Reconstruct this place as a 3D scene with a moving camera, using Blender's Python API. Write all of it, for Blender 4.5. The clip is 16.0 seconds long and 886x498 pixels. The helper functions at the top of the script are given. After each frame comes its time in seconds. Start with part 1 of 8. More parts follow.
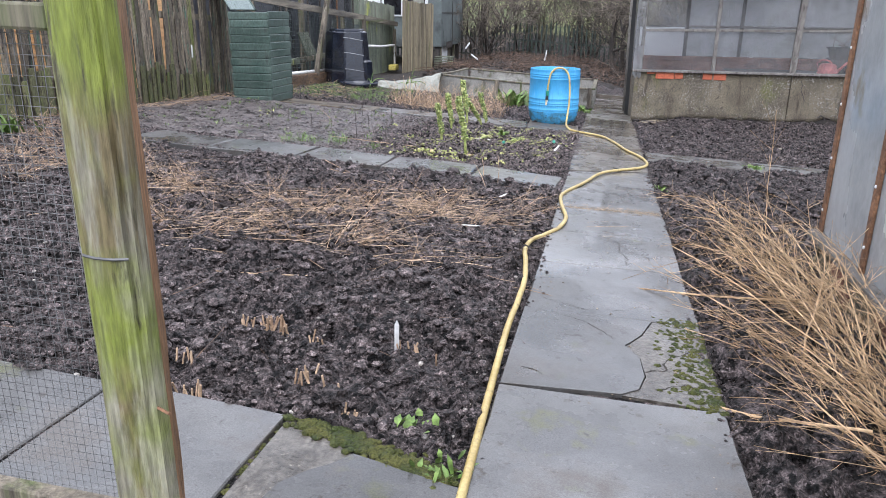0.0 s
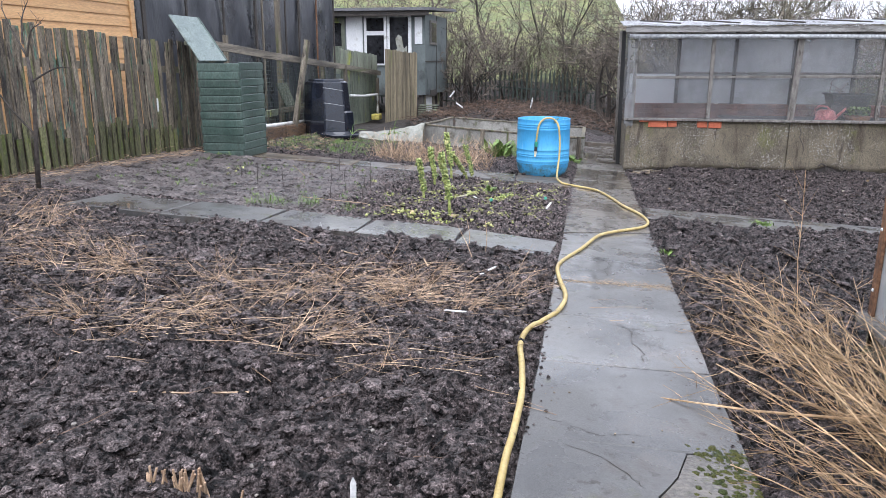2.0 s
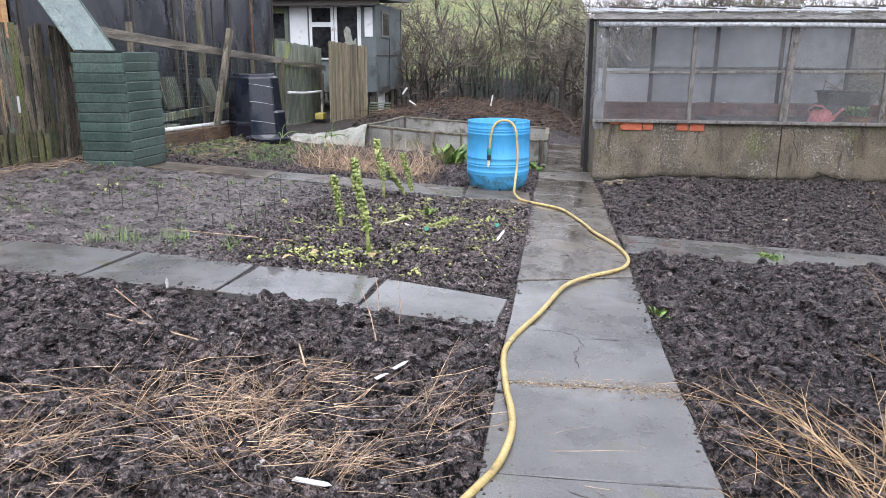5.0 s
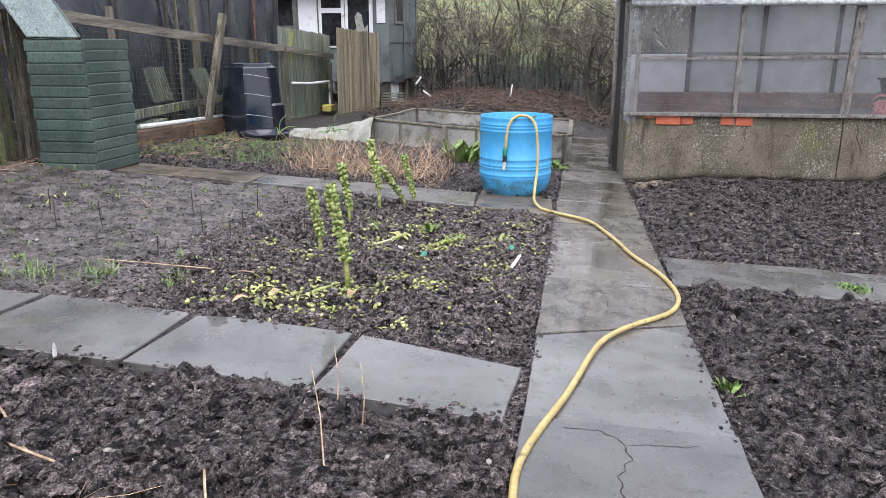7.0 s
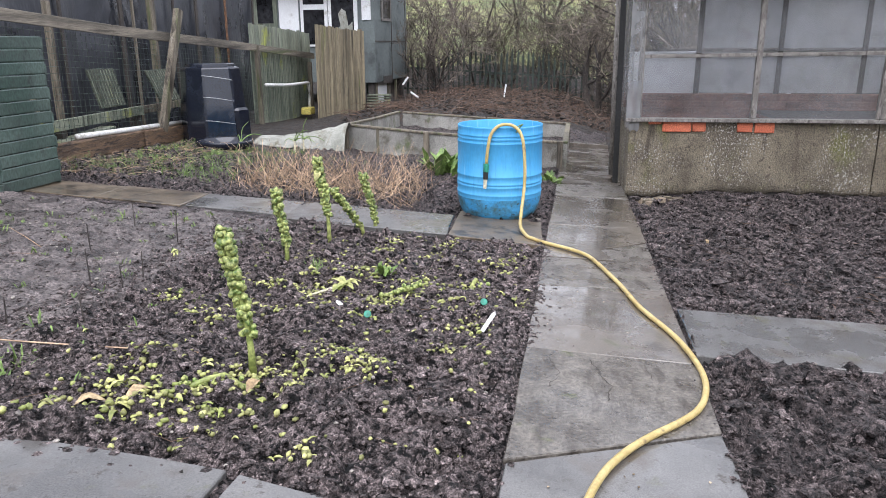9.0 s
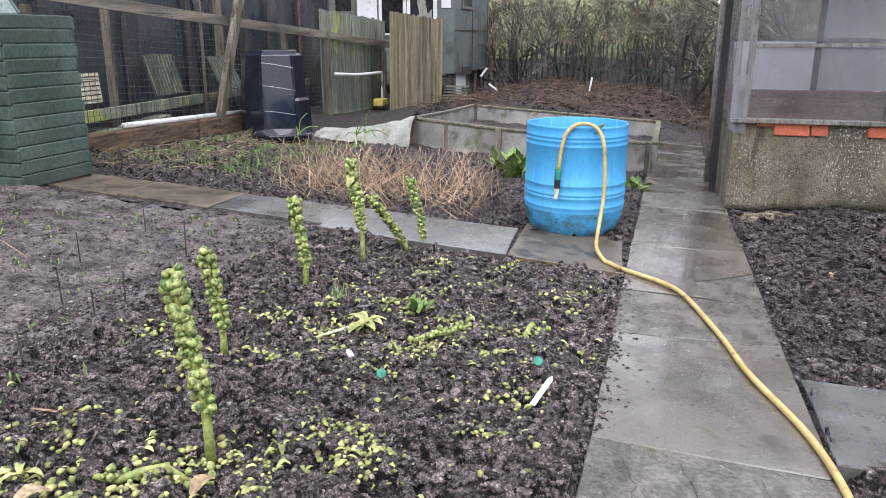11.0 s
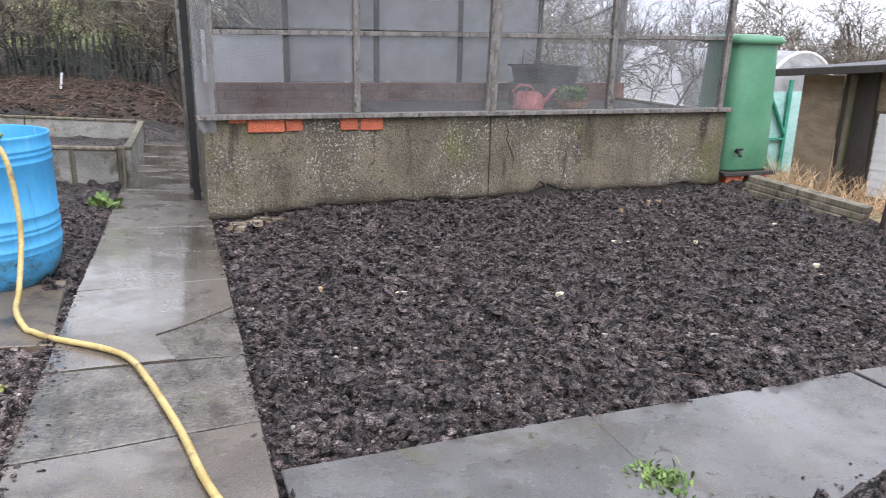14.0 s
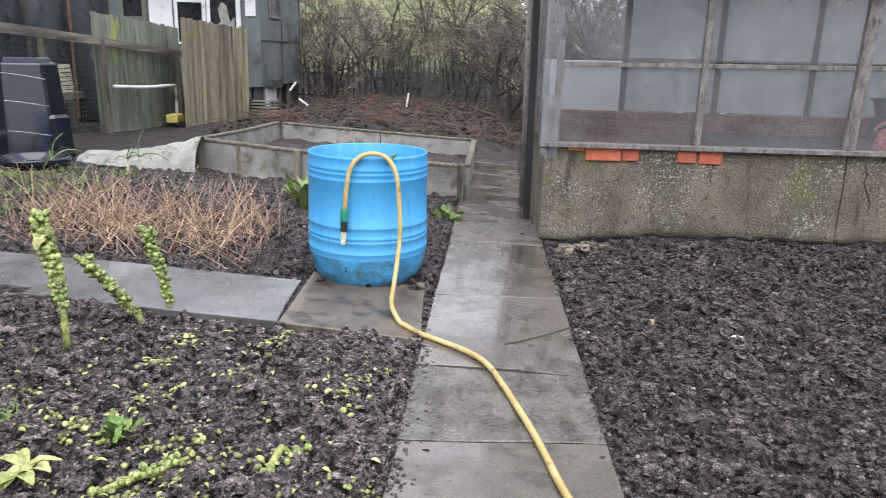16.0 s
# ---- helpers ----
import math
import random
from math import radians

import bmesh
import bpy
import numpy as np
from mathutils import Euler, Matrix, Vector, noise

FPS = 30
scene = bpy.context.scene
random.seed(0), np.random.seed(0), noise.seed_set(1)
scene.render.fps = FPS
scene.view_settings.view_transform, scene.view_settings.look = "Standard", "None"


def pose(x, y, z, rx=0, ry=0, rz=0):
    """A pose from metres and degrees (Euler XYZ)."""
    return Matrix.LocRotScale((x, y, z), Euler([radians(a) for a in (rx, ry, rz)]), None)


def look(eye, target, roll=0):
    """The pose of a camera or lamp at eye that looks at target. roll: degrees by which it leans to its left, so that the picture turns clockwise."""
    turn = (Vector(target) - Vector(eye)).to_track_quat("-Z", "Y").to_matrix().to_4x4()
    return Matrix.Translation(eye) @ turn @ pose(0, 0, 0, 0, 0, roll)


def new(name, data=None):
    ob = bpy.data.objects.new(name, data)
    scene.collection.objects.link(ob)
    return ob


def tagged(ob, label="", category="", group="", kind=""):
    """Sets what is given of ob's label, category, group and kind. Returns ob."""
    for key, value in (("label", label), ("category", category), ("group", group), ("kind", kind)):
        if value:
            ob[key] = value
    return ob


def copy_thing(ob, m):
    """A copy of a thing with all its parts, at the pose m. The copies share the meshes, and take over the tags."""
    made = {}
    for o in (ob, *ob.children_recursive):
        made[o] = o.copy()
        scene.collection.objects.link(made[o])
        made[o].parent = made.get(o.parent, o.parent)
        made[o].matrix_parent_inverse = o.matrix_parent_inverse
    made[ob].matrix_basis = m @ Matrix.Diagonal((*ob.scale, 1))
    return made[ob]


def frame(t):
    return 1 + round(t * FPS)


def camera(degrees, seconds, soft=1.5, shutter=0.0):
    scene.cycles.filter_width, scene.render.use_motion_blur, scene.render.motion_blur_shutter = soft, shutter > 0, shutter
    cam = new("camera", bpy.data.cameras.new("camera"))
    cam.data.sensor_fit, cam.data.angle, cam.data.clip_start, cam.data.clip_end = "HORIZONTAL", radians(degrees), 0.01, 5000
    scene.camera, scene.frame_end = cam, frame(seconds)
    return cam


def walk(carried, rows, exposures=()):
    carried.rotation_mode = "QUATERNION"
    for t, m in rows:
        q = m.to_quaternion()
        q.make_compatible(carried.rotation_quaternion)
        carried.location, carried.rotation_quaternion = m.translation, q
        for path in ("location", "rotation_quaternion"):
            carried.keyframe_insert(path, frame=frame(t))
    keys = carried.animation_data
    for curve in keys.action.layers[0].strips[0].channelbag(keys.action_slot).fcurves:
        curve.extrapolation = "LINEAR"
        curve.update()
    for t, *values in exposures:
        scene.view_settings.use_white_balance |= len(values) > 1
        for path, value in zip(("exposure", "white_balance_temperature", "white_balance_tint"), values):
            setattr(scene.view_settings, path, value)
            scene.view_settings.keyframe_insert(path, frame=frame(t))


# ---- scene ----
cam = camera(62.4, 16.0, soft=0.6, shutter=0.1)
PATH = [
    (0, (1.212, 1.531, 1.287), (0.813, 3.391, 0.671), 0.7),
    (0.5, (1.227, 1.56, 1.308), (0.838, 3.434, 0.729), 0.9),
    (1, (1.172, 1.72, 1.3), (0.802, 3.61, 0.759), 1.0),
    (1.5, (1.09, 1.945, 1.303), (0.726, 3.842, 0.783), 0.7),
    (2, (1.113, 2.22, 1.303), (0.737, 4.119, 0.803), 0.1),
    (2.5, (1.14, 2.48, 1.29), (0.783, 4.386, 0.801), -0.1),
    (3, (1.097, 2.789, 1.28), (0.78, 4.702, 0.789), 0.0),
    (3.5, (1.128, 3.069, 1.273), (0.821, 4.983, 0.784), 0.1),
    (4, (1.168, 3.328, 1.27), (0.873, 5.244, 0.778), 0.4),
    (4.2, (1.163, 3.44, 1.252), (0.879, 5.358, 0.763), 0.3),
    (6.3, (1.038, 4.573, 1.227), (0.736, 6.473, 0.68), -0.0),
    (6.5, (1.026, 4.677, 1.219), (0.718, 6.576, 0.673), -0.1),
    (7, (1.083, 4.969, 1.21), (0.741, 6.865, 0.673), -0.1),
    (7.5, (1.113, 5.243, 1.222), (0.772, 7.14, 0.689), 0.1),
    (8, (1.071, 5.533, 1.206), (0.755, 7.434, 0.669), 0.1),
    (8.2, (1.075, 5.63, 1.205), (0.757, 7.53, 0.668), -0.0),
    (10.3, (1.188, 6.68, 1.156), (0.729, 8.548, 0.607), 0.0),
    (10.5, (1.168, 6.719, 1.156), (0.679, 8.579, 0.606), 0.2),
    (11, (1.095, 6.954, 1.127), (0.542, 8.793, 0.569), 0.1),
    (11.5, (1.084, 7.183, 1.128), (0.488, 9.01, 0.574), 0.1),
    (12, (1.126, 7.457, 1.127), (0.543, 9.296, 0.6), 0.3),
    (12.5, (1.123, 7.72, 1.118), (0.675, 9.604, 0.618), 0.2),
    (13, (1.195, 7.871, 1.118), (1.051, 9.801, 0.615), 0.3),
    (13.5, (1.334, 7.96, 1.089), (1.596, 9.871, 0.559), 0.4),
    (14, (1.48, 7.957, 1.055), (2.137, 9.763, 0.5), 1.3),
    (14.5, (1.562, 7.92, 1.056), (2.465, 9.61, 0.48), 2.2),
    (15, (1.528, 7.934, 1.062), (2.279, 9.698, 0.49), 2.0),
    (15.5, (1.392, 7.908, 1.096), (1.709, 9.807, 0.553), 1.4),
    (16, (1.21, 7.887, 1.121), (1.099, 9.815, 0.602), 1.5),
]
walk(cam, [(t, look(eye, target, roll)) for t, eye, target, roll in PATH],
     exposures=[(0.0, 1.0, 5800, 14), (4.2, 0.93, 5850, 14), (6.5, 0.96, 5960, 15), (16.0, 0.97, 5980, 15)])

# ---- world and sun: a bright overcast winter day ----
world = bpy.data.worlds.new("overcast")
scene.world = world
world.use_nodes = True
wn, wl = world.node_tree.nodes, world.node_tree.links
sky = wn.new("ShaderNodeTexSky")
sky.sky_type, sky.sun_disc = "NISHITA", False
sky.sun_elevation, sky.sun_rotation = radians(38), radians(200)
sky.dust_density, sky.air_density = 4.0, 1.0
soft_sky = wn.new("ShaderNodeHueSaturation")
soft_sky.inputs["Saturation"].default_value = 0.22
cloud = wn.new("ShaderNodeMix")
cloud.data_type = "RGBA"
cloud.inputs[0].default_value = 0.75
cloud.inputs[7].default_value = (7.9, 7.95, 8.1, 1)
wl.new(sky.outputs[0], soft_sky.inputs["Color"])
wl.new(soft_sky.outputs[0], cloud.inputs[6])
wl.new(cloud.outputs[2], wn["Background"].inputs["Color"])
wn["Background"].inputs["Strength"].default_value = 0.12
sun = new("sun", bpy.data.lights.new("sun", "SUN"))
sun.data.energy, sun.data.angle, sun.data.color = 1.5, radians(60), (1.0, 0.97, 0.93)
sun.matrix_world = look((0, 0, 30), (-6, 16, 0))


# ---- materials ----
def surf(name, c1, c2, scale=4.0, stretch=(1, 1, 1), fine=45.0, rough=(0.6, 0.9), bump=0.3, dist=0.01,
         dirt=(), var=0.0, island=0.0, metal=0.0, spec=0.5, grain=0.35, cells=0.0, cellvar=(0.6, 1.4), wet=0.0):
    """Two-colour surface with broad and fine variation, stains, bump and per-piece variation; in soils dirt also paints
    shade.
    """
    m = bpy.data.materials.new(name)
    m.use_nodes = True
    n, l = m.node_tree.nodes, m.node_tree.links
    b = n["Principled BSDF"]
    geo = n.new("ShaderNodeNewGeometry")
    mp = n.new("ShaderNodeMapping")
    mp.inputs["Scale"].default_value = stretch
    l.new(geo.outputs["Position"], mp.inputs["Vector"])

    def noisy(sc, detail=5.0, ro=0.6):
        t = n.new("ShaderNodeTexNoise")
        t.inputs["Scale"].default_value, t.inputs["Detail"].default_value, t.inputs["Roughness"].default_value = sc, detail, ro
        l.new(mp.outputs[0], t.inputs["Vector"])
        return t.outputs[0]

    def span(src, a, z, lo, hi):
        r = n.new("ShaderNodeMapRange")
        r.inputs[1].default_value, r.inputs[2].default_value, r.inputs[3].default_value, r.inputs[4].default_value = a, z, lo, hi
        l.new(src, r.inputs[0])
        return r.outputs[0]

    def mix(fac, a, z, kind="MIX"):
        x = n.new("ShaderNodeMix")
        x.data_type, x.blend_type = "RGBA", kind
        for src, i in ((fac, 0), (a, 6), (z, 7)):
            if isinstance(src, (int, float)):
                x.inputs[i].default_value = src
            elif isinstance(src, tuple):
                x.inputs[i].default_value = (*src, 1)
            else:
                l.new(src, x.inputs[i])
        return x.outputs[2]

    broad, small = noisy(scale), noisy(fine, 3.0)
    col = mix(span(broad, 0.39, 0.61, 0, 1), c1, c2)
    for colour, sc, lo, hi, *more in dirt:
        lo, hi = 0.5 + (lo - 0.5) * 0.66, 0.5 + (hi - 0.5) * 0.66
        src = noisy(sc, 6.0, 0.65)
        if len(more) > 1:
            streak = n.new("ShaderNodeMapping")
            streak.inputs["Scale"].default_value = more[1]
            l.new(geo.outputs["Position"], streak.inputs["Vector"])
            l.new(streak.outputs[0], src.node.inputs["Vector"])
        amount = span(src, lo, hi, 0, 1)
        if more and more[0]:
            both = n.new("ShaderNodeMath")
            both.operation = "MULTIPLY"
            l.new(amount, both.inputs[0])
            l.new(span(noisy(more[0], 3.0), 0.48, 0.58, 0, 1), both.inputs[1])
            amount = both.outputs[0]
        col = mix(amount, col, colour)
    g = span(small, 0.36, 0.64, 1 - grain, 1 + grain)
    if var:
        oi = n.new("ShaderNodeObjectInfo")
        mm = n.new("ShaderNodeMath")
        mm.operation = "MULTIPLY"
        l.new(g, mm.inputs[0])
        l.new(span(oi.outputs["Random"], 0, 1, 1 - var, 1 + var), mm.inputs[1])
        g = mm.outputs[0]
    if island:
        mm = n.new("ShaderNodeMath")
        mm.operation = "MULTIPLY"
        l.new(g, mm.inputs[0])
        l.new(span(geo.outputs["Random Per Island"], 0, 1, 1 - island, 1 + island), mm.inputs[1])
        g = mm.outputs[0]
    height = small
    if cells:
        vo, wob, ad = n.new("ShaderNodeTexVoronoi"), n.new("ShaderNodeVectorMath"), n.new("ShaderNodeVectorMath")
        wn_ = n.new("ShaderNodeTexNoise")
        wn_.inputs["Scale"].default_value = cells * 0.9
        l.new(mp.outputs[0], wn_.inputs["Vector"])
        wob.operation, ad.operation = "SCALE", "ADD"
        wob.inputs["Scale"].default_value = 0.9 / cells
        l.new(wn_.outputs["Color"], wob.inputs[0])
        l.new(mp.outputs[0], ad.inputs[0])
        l.new(wob.outputs[0], ad.inputs[1])
        vo.inputs["Scale"].default_value = cells
        l.new(ad.outputs[0], vo.inputs["Vector"])
        sep, mm, hh = n.new("ShaderNodeSeparateColor"), n.new("ShaderNodeMath"), n.new("ShaderNodeMath")
        l.new(vo.outputs["Color"], sep.inputs[0])
        mm.operation, hh.operation = "MULTIPLY", "SUBTRACT"
        l.new(g, mm.inputs[0])
        l.new(span(sep.outputs[0], 0, 1, *cellvar), mm.inputs[1])
        g = mm.outputs[0]
        l.new(small, hh.inputs[0])
        l.new(vo.outputs["Distance"], hh.inputs[1])
        height = hh.outputs[0]
    vm = n.new("ShaderNodeVectorMath")
    vm.operation = "SCALE"
    l.new(col, vm.inputs[0])
    l.new(g, vm.inputs["Scale"])
    l.new(vm.outputs[0], b.inputs["Base Color"])
    l.new(span(broad, 0.38, 0.62, rough[0], rough[1]), b.inputs["Roughness"])
    b.inputs["Metallic"].default_value = metal
    b.inputs["Specular IOR Level"].default_value = spec
    if wet:
        # a film of water lying in patches
        l.new(span(noisy(1.7, 4.0), 0.42, 0.60, wet * 0.15, wet), b.inputs["Coat Weight"])
        l.new(span(noisy(9.0, 3.0), 0.35, 0.65, 0.03, 0.16), b.inputs["Coat Roughness"])
    bp = n.new("ShaderNodeBump")
    bp.inputs["Strength"].default_value, bp.inputs["Distance"].default_value = bump, dist
    l.new(height, bp.inputs["Height"])
    l.new(bp.outputs[0], b.inputs["Normal"])
    return m


def film(name, tint, milk, gloss=0.12, rough=0.08, body=0.6):
    """Clear sheet: mostly see-through, partly milky, with a soft gloss."""
    m = bpy.data.materials.new(name)
    m.use_nodes = True
    n, l = m.node_tree.nodes, m.node_tree.links
    n.remove(n["Principled BSDF"])
    out = n["Material Output"]
    tr, di, tl, gl = (n.new("ShaderNodeBsdf" + k) for k in ("Transparent", "Diffuse", "Translucent", "Glossy"))
    tr.inputs[0].default_value = (*tint, 1)
    di.inputs[0].default_value = tl.inputs[0].default_value = (body, body * 1.01, body * 1.03, 1)
    gl.inputs["Roughness"].default_value = rough
    geo, ns, mr = n.new("ShaderNodeNewGeometry"), n.new("ShaderNodeTexNoise"), n.new("ShaderNodeMapRange")
    ns.inputs["Scale"].default_value, ns.inputs["Detail"].default_value = 2.5, 6.0
    l.new(geo.outputs["Position"], ns.inputs["Vector"])
    mr.inputs[1].default_value, mr.inputs[2].default_value = 0.3, 0.7
    mr.inputs[3].default_value, mr.inputs[4].default_value = milk * 0.55, milk * 1.45
    l.new(ns.outputs[0], mr.inputs[0])
    a, c, d = n.new("ShaderNodeMixShader"), n.new("ShaderNodeMixShader"), n.new("ShaderNodeMixShader")
    l.new(di.outputs[0], a.inputs[1])
    l.new(tl.outputs[0], a.inputs[2])
    l.new(mr.outputs[0], c.inputs[0])
    l.new(tr.outputs[0], c.inputs[1])
    l.new(a.outputs[0], c.inputs[2])
    lw, pw, ma = n.new("ShaderNodeLayerWeight"), n.new("ShaderNodeMath"), n.new("ShaderNodeMath")
    lw.inputs["Blend"].default_value = 0.5
    pw.operation, ma.operation = "POWER", "MULTIPLY_ADD"
    l.new(lw.outputs["Facing"], pw.inputs[0])
    pw.inputs[1].default_value, ma.inputs[1].default_value, ma.inputs[2].default_value = 4.0, 0.7, 0.015 + gloss * 0.2
    l.new(pw.outputs[0], ma.inputs[0])
    l.new(ma.outputs[0], d.inputs[0])
    l.new(c.outputs[0], d.inputs[1])
    l.new(gl.outputs[0], d.inputs[2])
    l.new(d.outputs[0], out.inputs["Surface"])
    return m


# near-black blotches paint crevice shade into all three soils, pale ones wet highlights
SOIL = surf("dark_wet_soil", (0.0294, 0.0239, 0.0231), (0.1849, 0.1501, 0.1448), 19.0, fine=190, rough=(0.25, 0.8), bump=1.0, dist=0.022, grain=0.65, spec=0.34, cells=95, cellvar=(0.4, 1.65),
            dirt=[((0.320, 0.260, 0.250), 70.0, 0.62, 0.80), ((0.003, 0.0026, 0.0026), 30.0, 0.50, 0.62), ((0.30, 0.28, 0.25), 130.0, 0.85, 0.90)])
SOILDARK = surf("freshly_dug_black_soil", (0.0263, 0.0213, 0.0206), (0.1648, 0.1339, 0.1292), 19.0, fine=190, rough=(0.25, 0.8), bump=1.0, dist=0.022, grain=0.65, spec=0.34, cells=95, cellvar=(0.4, 1.65),
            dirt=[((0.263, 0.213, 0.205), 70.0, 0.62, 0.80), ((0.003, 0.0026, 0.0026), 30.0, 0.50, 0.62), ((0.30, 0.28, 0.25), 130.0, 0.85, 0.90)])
SOILPALE = surf("trodden_brown_soil", (0.0400, 0.0325, 0.0314), (0.2512, 0.2040, 0.1968), 19.0, fine=190, rough=(0.25, 0.8), bump=1.0, dist=0.022, grain=0.65, spec=0.34, cells=95, cellvar=(0.4, 1.65),
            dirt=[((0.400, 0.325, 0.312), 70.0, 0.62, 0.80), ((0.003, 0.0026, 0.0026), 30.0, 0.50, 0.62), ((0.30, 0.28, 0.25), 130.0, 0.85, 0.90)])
MUD = surf("smooth_mud", (0.058, 0.048, 0.046), (0.172, 0.146, 0.138), 6.0, fine=120, rough=(0.2, 0.6), bump=1.0, dist=0.012, grain=0.5, cells=70, cellvar=(0.5, 1.5),
           dirt=[((0.034, 0.029, 0.027), 18.0, 0.58, 0.76), ((0.33, 0.30, 0.27), 120.0, 0.80, 0.85)])
CLOD = surf("soil_clods", (0.0287, 0.0234, 0.0225), (0.1898, 0.1547, 0.1484), 34.0, fine=170, rough=(0.25, 0.75), bump=1.0, dist=0.012, island=0.55, grain=0.6, cells=120, cellvar=(0.4, 1.65), spec=0.36)
CLODDARK = surf("black_soil_clods", (0.0258, 0.0209, 0.0202), (0.1700, 0.1385, 0.1329), 34.0, fine=170, rough=(0.25, 0.75), bump=1.0, dist=0.012, island=0.55, grain=0.6, cells=120, cellvar=(0.4, 1.65), spec=0.36)
CLODPALE = surf("brown_soil_clods", (0.0375, 0.0304, 0.0294), (0.2475, 0.2018, 0.1935), 34.0, fine=170, rough=(0.25, 0.75), bump=1.0, dist=0.012, island=0.55, grain=0.6, cells=120, cellvar=(0.4, 1.65), spec=0.36)
PEBBLE = surf("pebbles", (0.16, 0.145, 0.13), (0.34, 0.31, 0.275), 30.0, fine=120, rough=(0.4, 0.7), island=0.5)
LITTER = surf("leaf_litter", (0.020, 0.016, 0.0135), (0.066, 0.051, 0.041), 6.0, fine=35, bump=1.0, dist=0.05, grain=0.5, cells=22,
              dirt=[((0.015, 0.012, 0.010), 9.0, 0.5, 0.65)])
HILLGRASS = surf("hill_grass", (0.13, 0.165, 0.05), (0.25, 0.255, 0.105), 0.6, fine=9, bump=1.0, dist=0.15, grain=0.5,
                 dirt=[((0.12, 0.095, 0.06), 1.2, 0.54, 0.72)])
OLIVETWIG = surf("mossy_twigs", (0.068, 0.061, 0.041), (0.16, 0.145, 0.098), 1.2, fine=10, rough=(0.8, 0.95), bump=0.0, island=0.6, var=0.3)
DRYGROUND = surf("dry_grass_ground", (0.22, 0.17, 0.09), (0.36, 0.29, 0.17), 4.0, fine=35, bump=1.0, dist=0.05,
                 dirt=[((0.08, 0.09, 0.04), 3.0, 0.55, 0.7)])
SLAB = surf("wet_paving", (0.078, 0.076, 0.073), (0.142, 0.139, 0.133), 2.6, fine=190, rough=(0.16, 0.5), bump=0.3, dist=0.004, var=0.2, grain=0.24, wet=0.8,
            dirt=[((0.078, 0.065, 0.052), 3.4, 0.54, 0.76), ((0.09, 0.09, 0.045), 4.5, 0.66, 0.8), ((0.26, 0.245, 0.22), 100.0, 0.78, 0.86), ((0.05, 0.042, 0.034), 15.0, 0.68, 0.76), ((0.05, 0.042, 0.034), 42.0, 0.70, 0.80)])
SLABWET = surf("brown_wet_paving", (0.082, 0.069, 0.055), (0.136, 0.117, 0.096), 2.2, fine=170, rough=(0.10, 0.35), bump=0.2, dist=0.004, var=0.14, grain=0.28, wet=1.0,
               dirt=[((0.052, 0.043, 0.034), 5.0, 0.54, 0.76), ((0.25, 0.23, 0.205), 80.0, 0.76, 0.86), ((0.075, 0.08, 0.035), 6.0, 0.66, 0.8)])
SLABROUGH = surf("worn_concrete", (0.088, 0.078, 0.066), (0.158, 0.142, 0.120), 5.0, fine=60, rough=(0.16, 0.55), bump=0.8, dist=0.010, var=0.08, grain=0.34, wet=0.5,
                 dirt=[((0.06, 0.05, 0.04), 5.0, 0.5, 0.7, 0, (2.4, 0.7, 1)), ((0.23, 0.205, 0.165), 45.0, 0.68, 0.80), ((0.08, 0.085, 0.035), 7.0, 0.66, 0.8)])
SLABBROWN = surf("muddy_slab", (0.115, 0.088, 0.060), (0.185, 0.145, 0.10), 3.0, fine=120, rough=(0.28, 0.5), bump=0.2, dist=0.004, var=0.2, grain=0.3, wet=0.9,
                 dirt=[((0.05, 0.04, 0.028), 7.0, 0.5, 0.7)])
BARRELSLAB = surf("dull_muddy_slab", (0.115, 0.088, 0.060), (0.185, 0.145, 0.10), 3.0, fine=120, rough=(0.28, 0.5), bump=0.2, dist=0.004, var=0.2, grain=0.3, wet=0.12,
                 dirt=[((0.05, 0.04, 0.028), 7.0, 0.5, 0.7)])
CRACKDIRT = surf("crack_dirt", (0.018, 0.015, 0.012), (0.06, 0.05, 0.038), 40.0, fine=200, rough=(0.6, 0.9), bump=0.6)
DEADLEAF = surf("dry_tan_leaf", (0.30, 0.21, 0.11), (0.48, 0.37, 0.22), 14.0, fine=70, rough=(0.6, 0.85), bump=0.4, dist=0.004)
GRIT = surf("brown_grit", (0.13, 0.098, 0.066), (0.30, 0.235, 0.16), 30.0, fine=120, rough=(0.5, 0.8), island=0.5)
MOSS = surf("moss", (0.055, 0.075, 0.012), (0.13, 0.13, 0.03), 14.0, fine=160, bump=1.0, dist=0.02)
GREYWOOD = surf("weathered_timber", (0.105, 0.088, 0.065), (0.215, 0.185, 0.14), 1.6, (9, 9, 0.6), 14, (0.6, 0.85), 0.5, 0.008, var=0.2, grain=0.28,
                dirt=[((0.085, 0.10, 0.038), 0.9, 0.52, 0.7), ((0.045, 0.037, 0.028), 1.4, 0.58, 0.72), ((0.29, 0.26, 0.21), 2.0, 0.68, 0.78)])
POSTWOOD = surf("mossy_post_wood", (0.16, 0.145, 0.10), (0.33, 0.31, 0.24), 3.0, (4, 4, 0.5), 34, (0.45, 0.75), 0.6, 0.006, grain=0.3,
                dirt=[((0.15, 0.12, 0.06), 3.0, 0.48, 0.60, 0, (7, 7, 0.7)), ((0.18, 0.215, 0.035), 1.3, 0.38, 0.58, 0, (1.5, 1.5, 1.1)), ((0.06, 0.055, 0.03), 5.0, 0.66, 0.76, 0, (6, 6, 0.9))])
POSTBROWN = surf("split_brown_wood", (0.13, 0.075, 0.04), (0.27, 0.15, 0.075), 3.0, (6, 6, 0.8), 30, (0.5, 0.8), 0.6, 0.006, grain=0.3,
                 dirt=[((0.15, 0.17, 0.03), 2.5, 0.56, 0.72)])
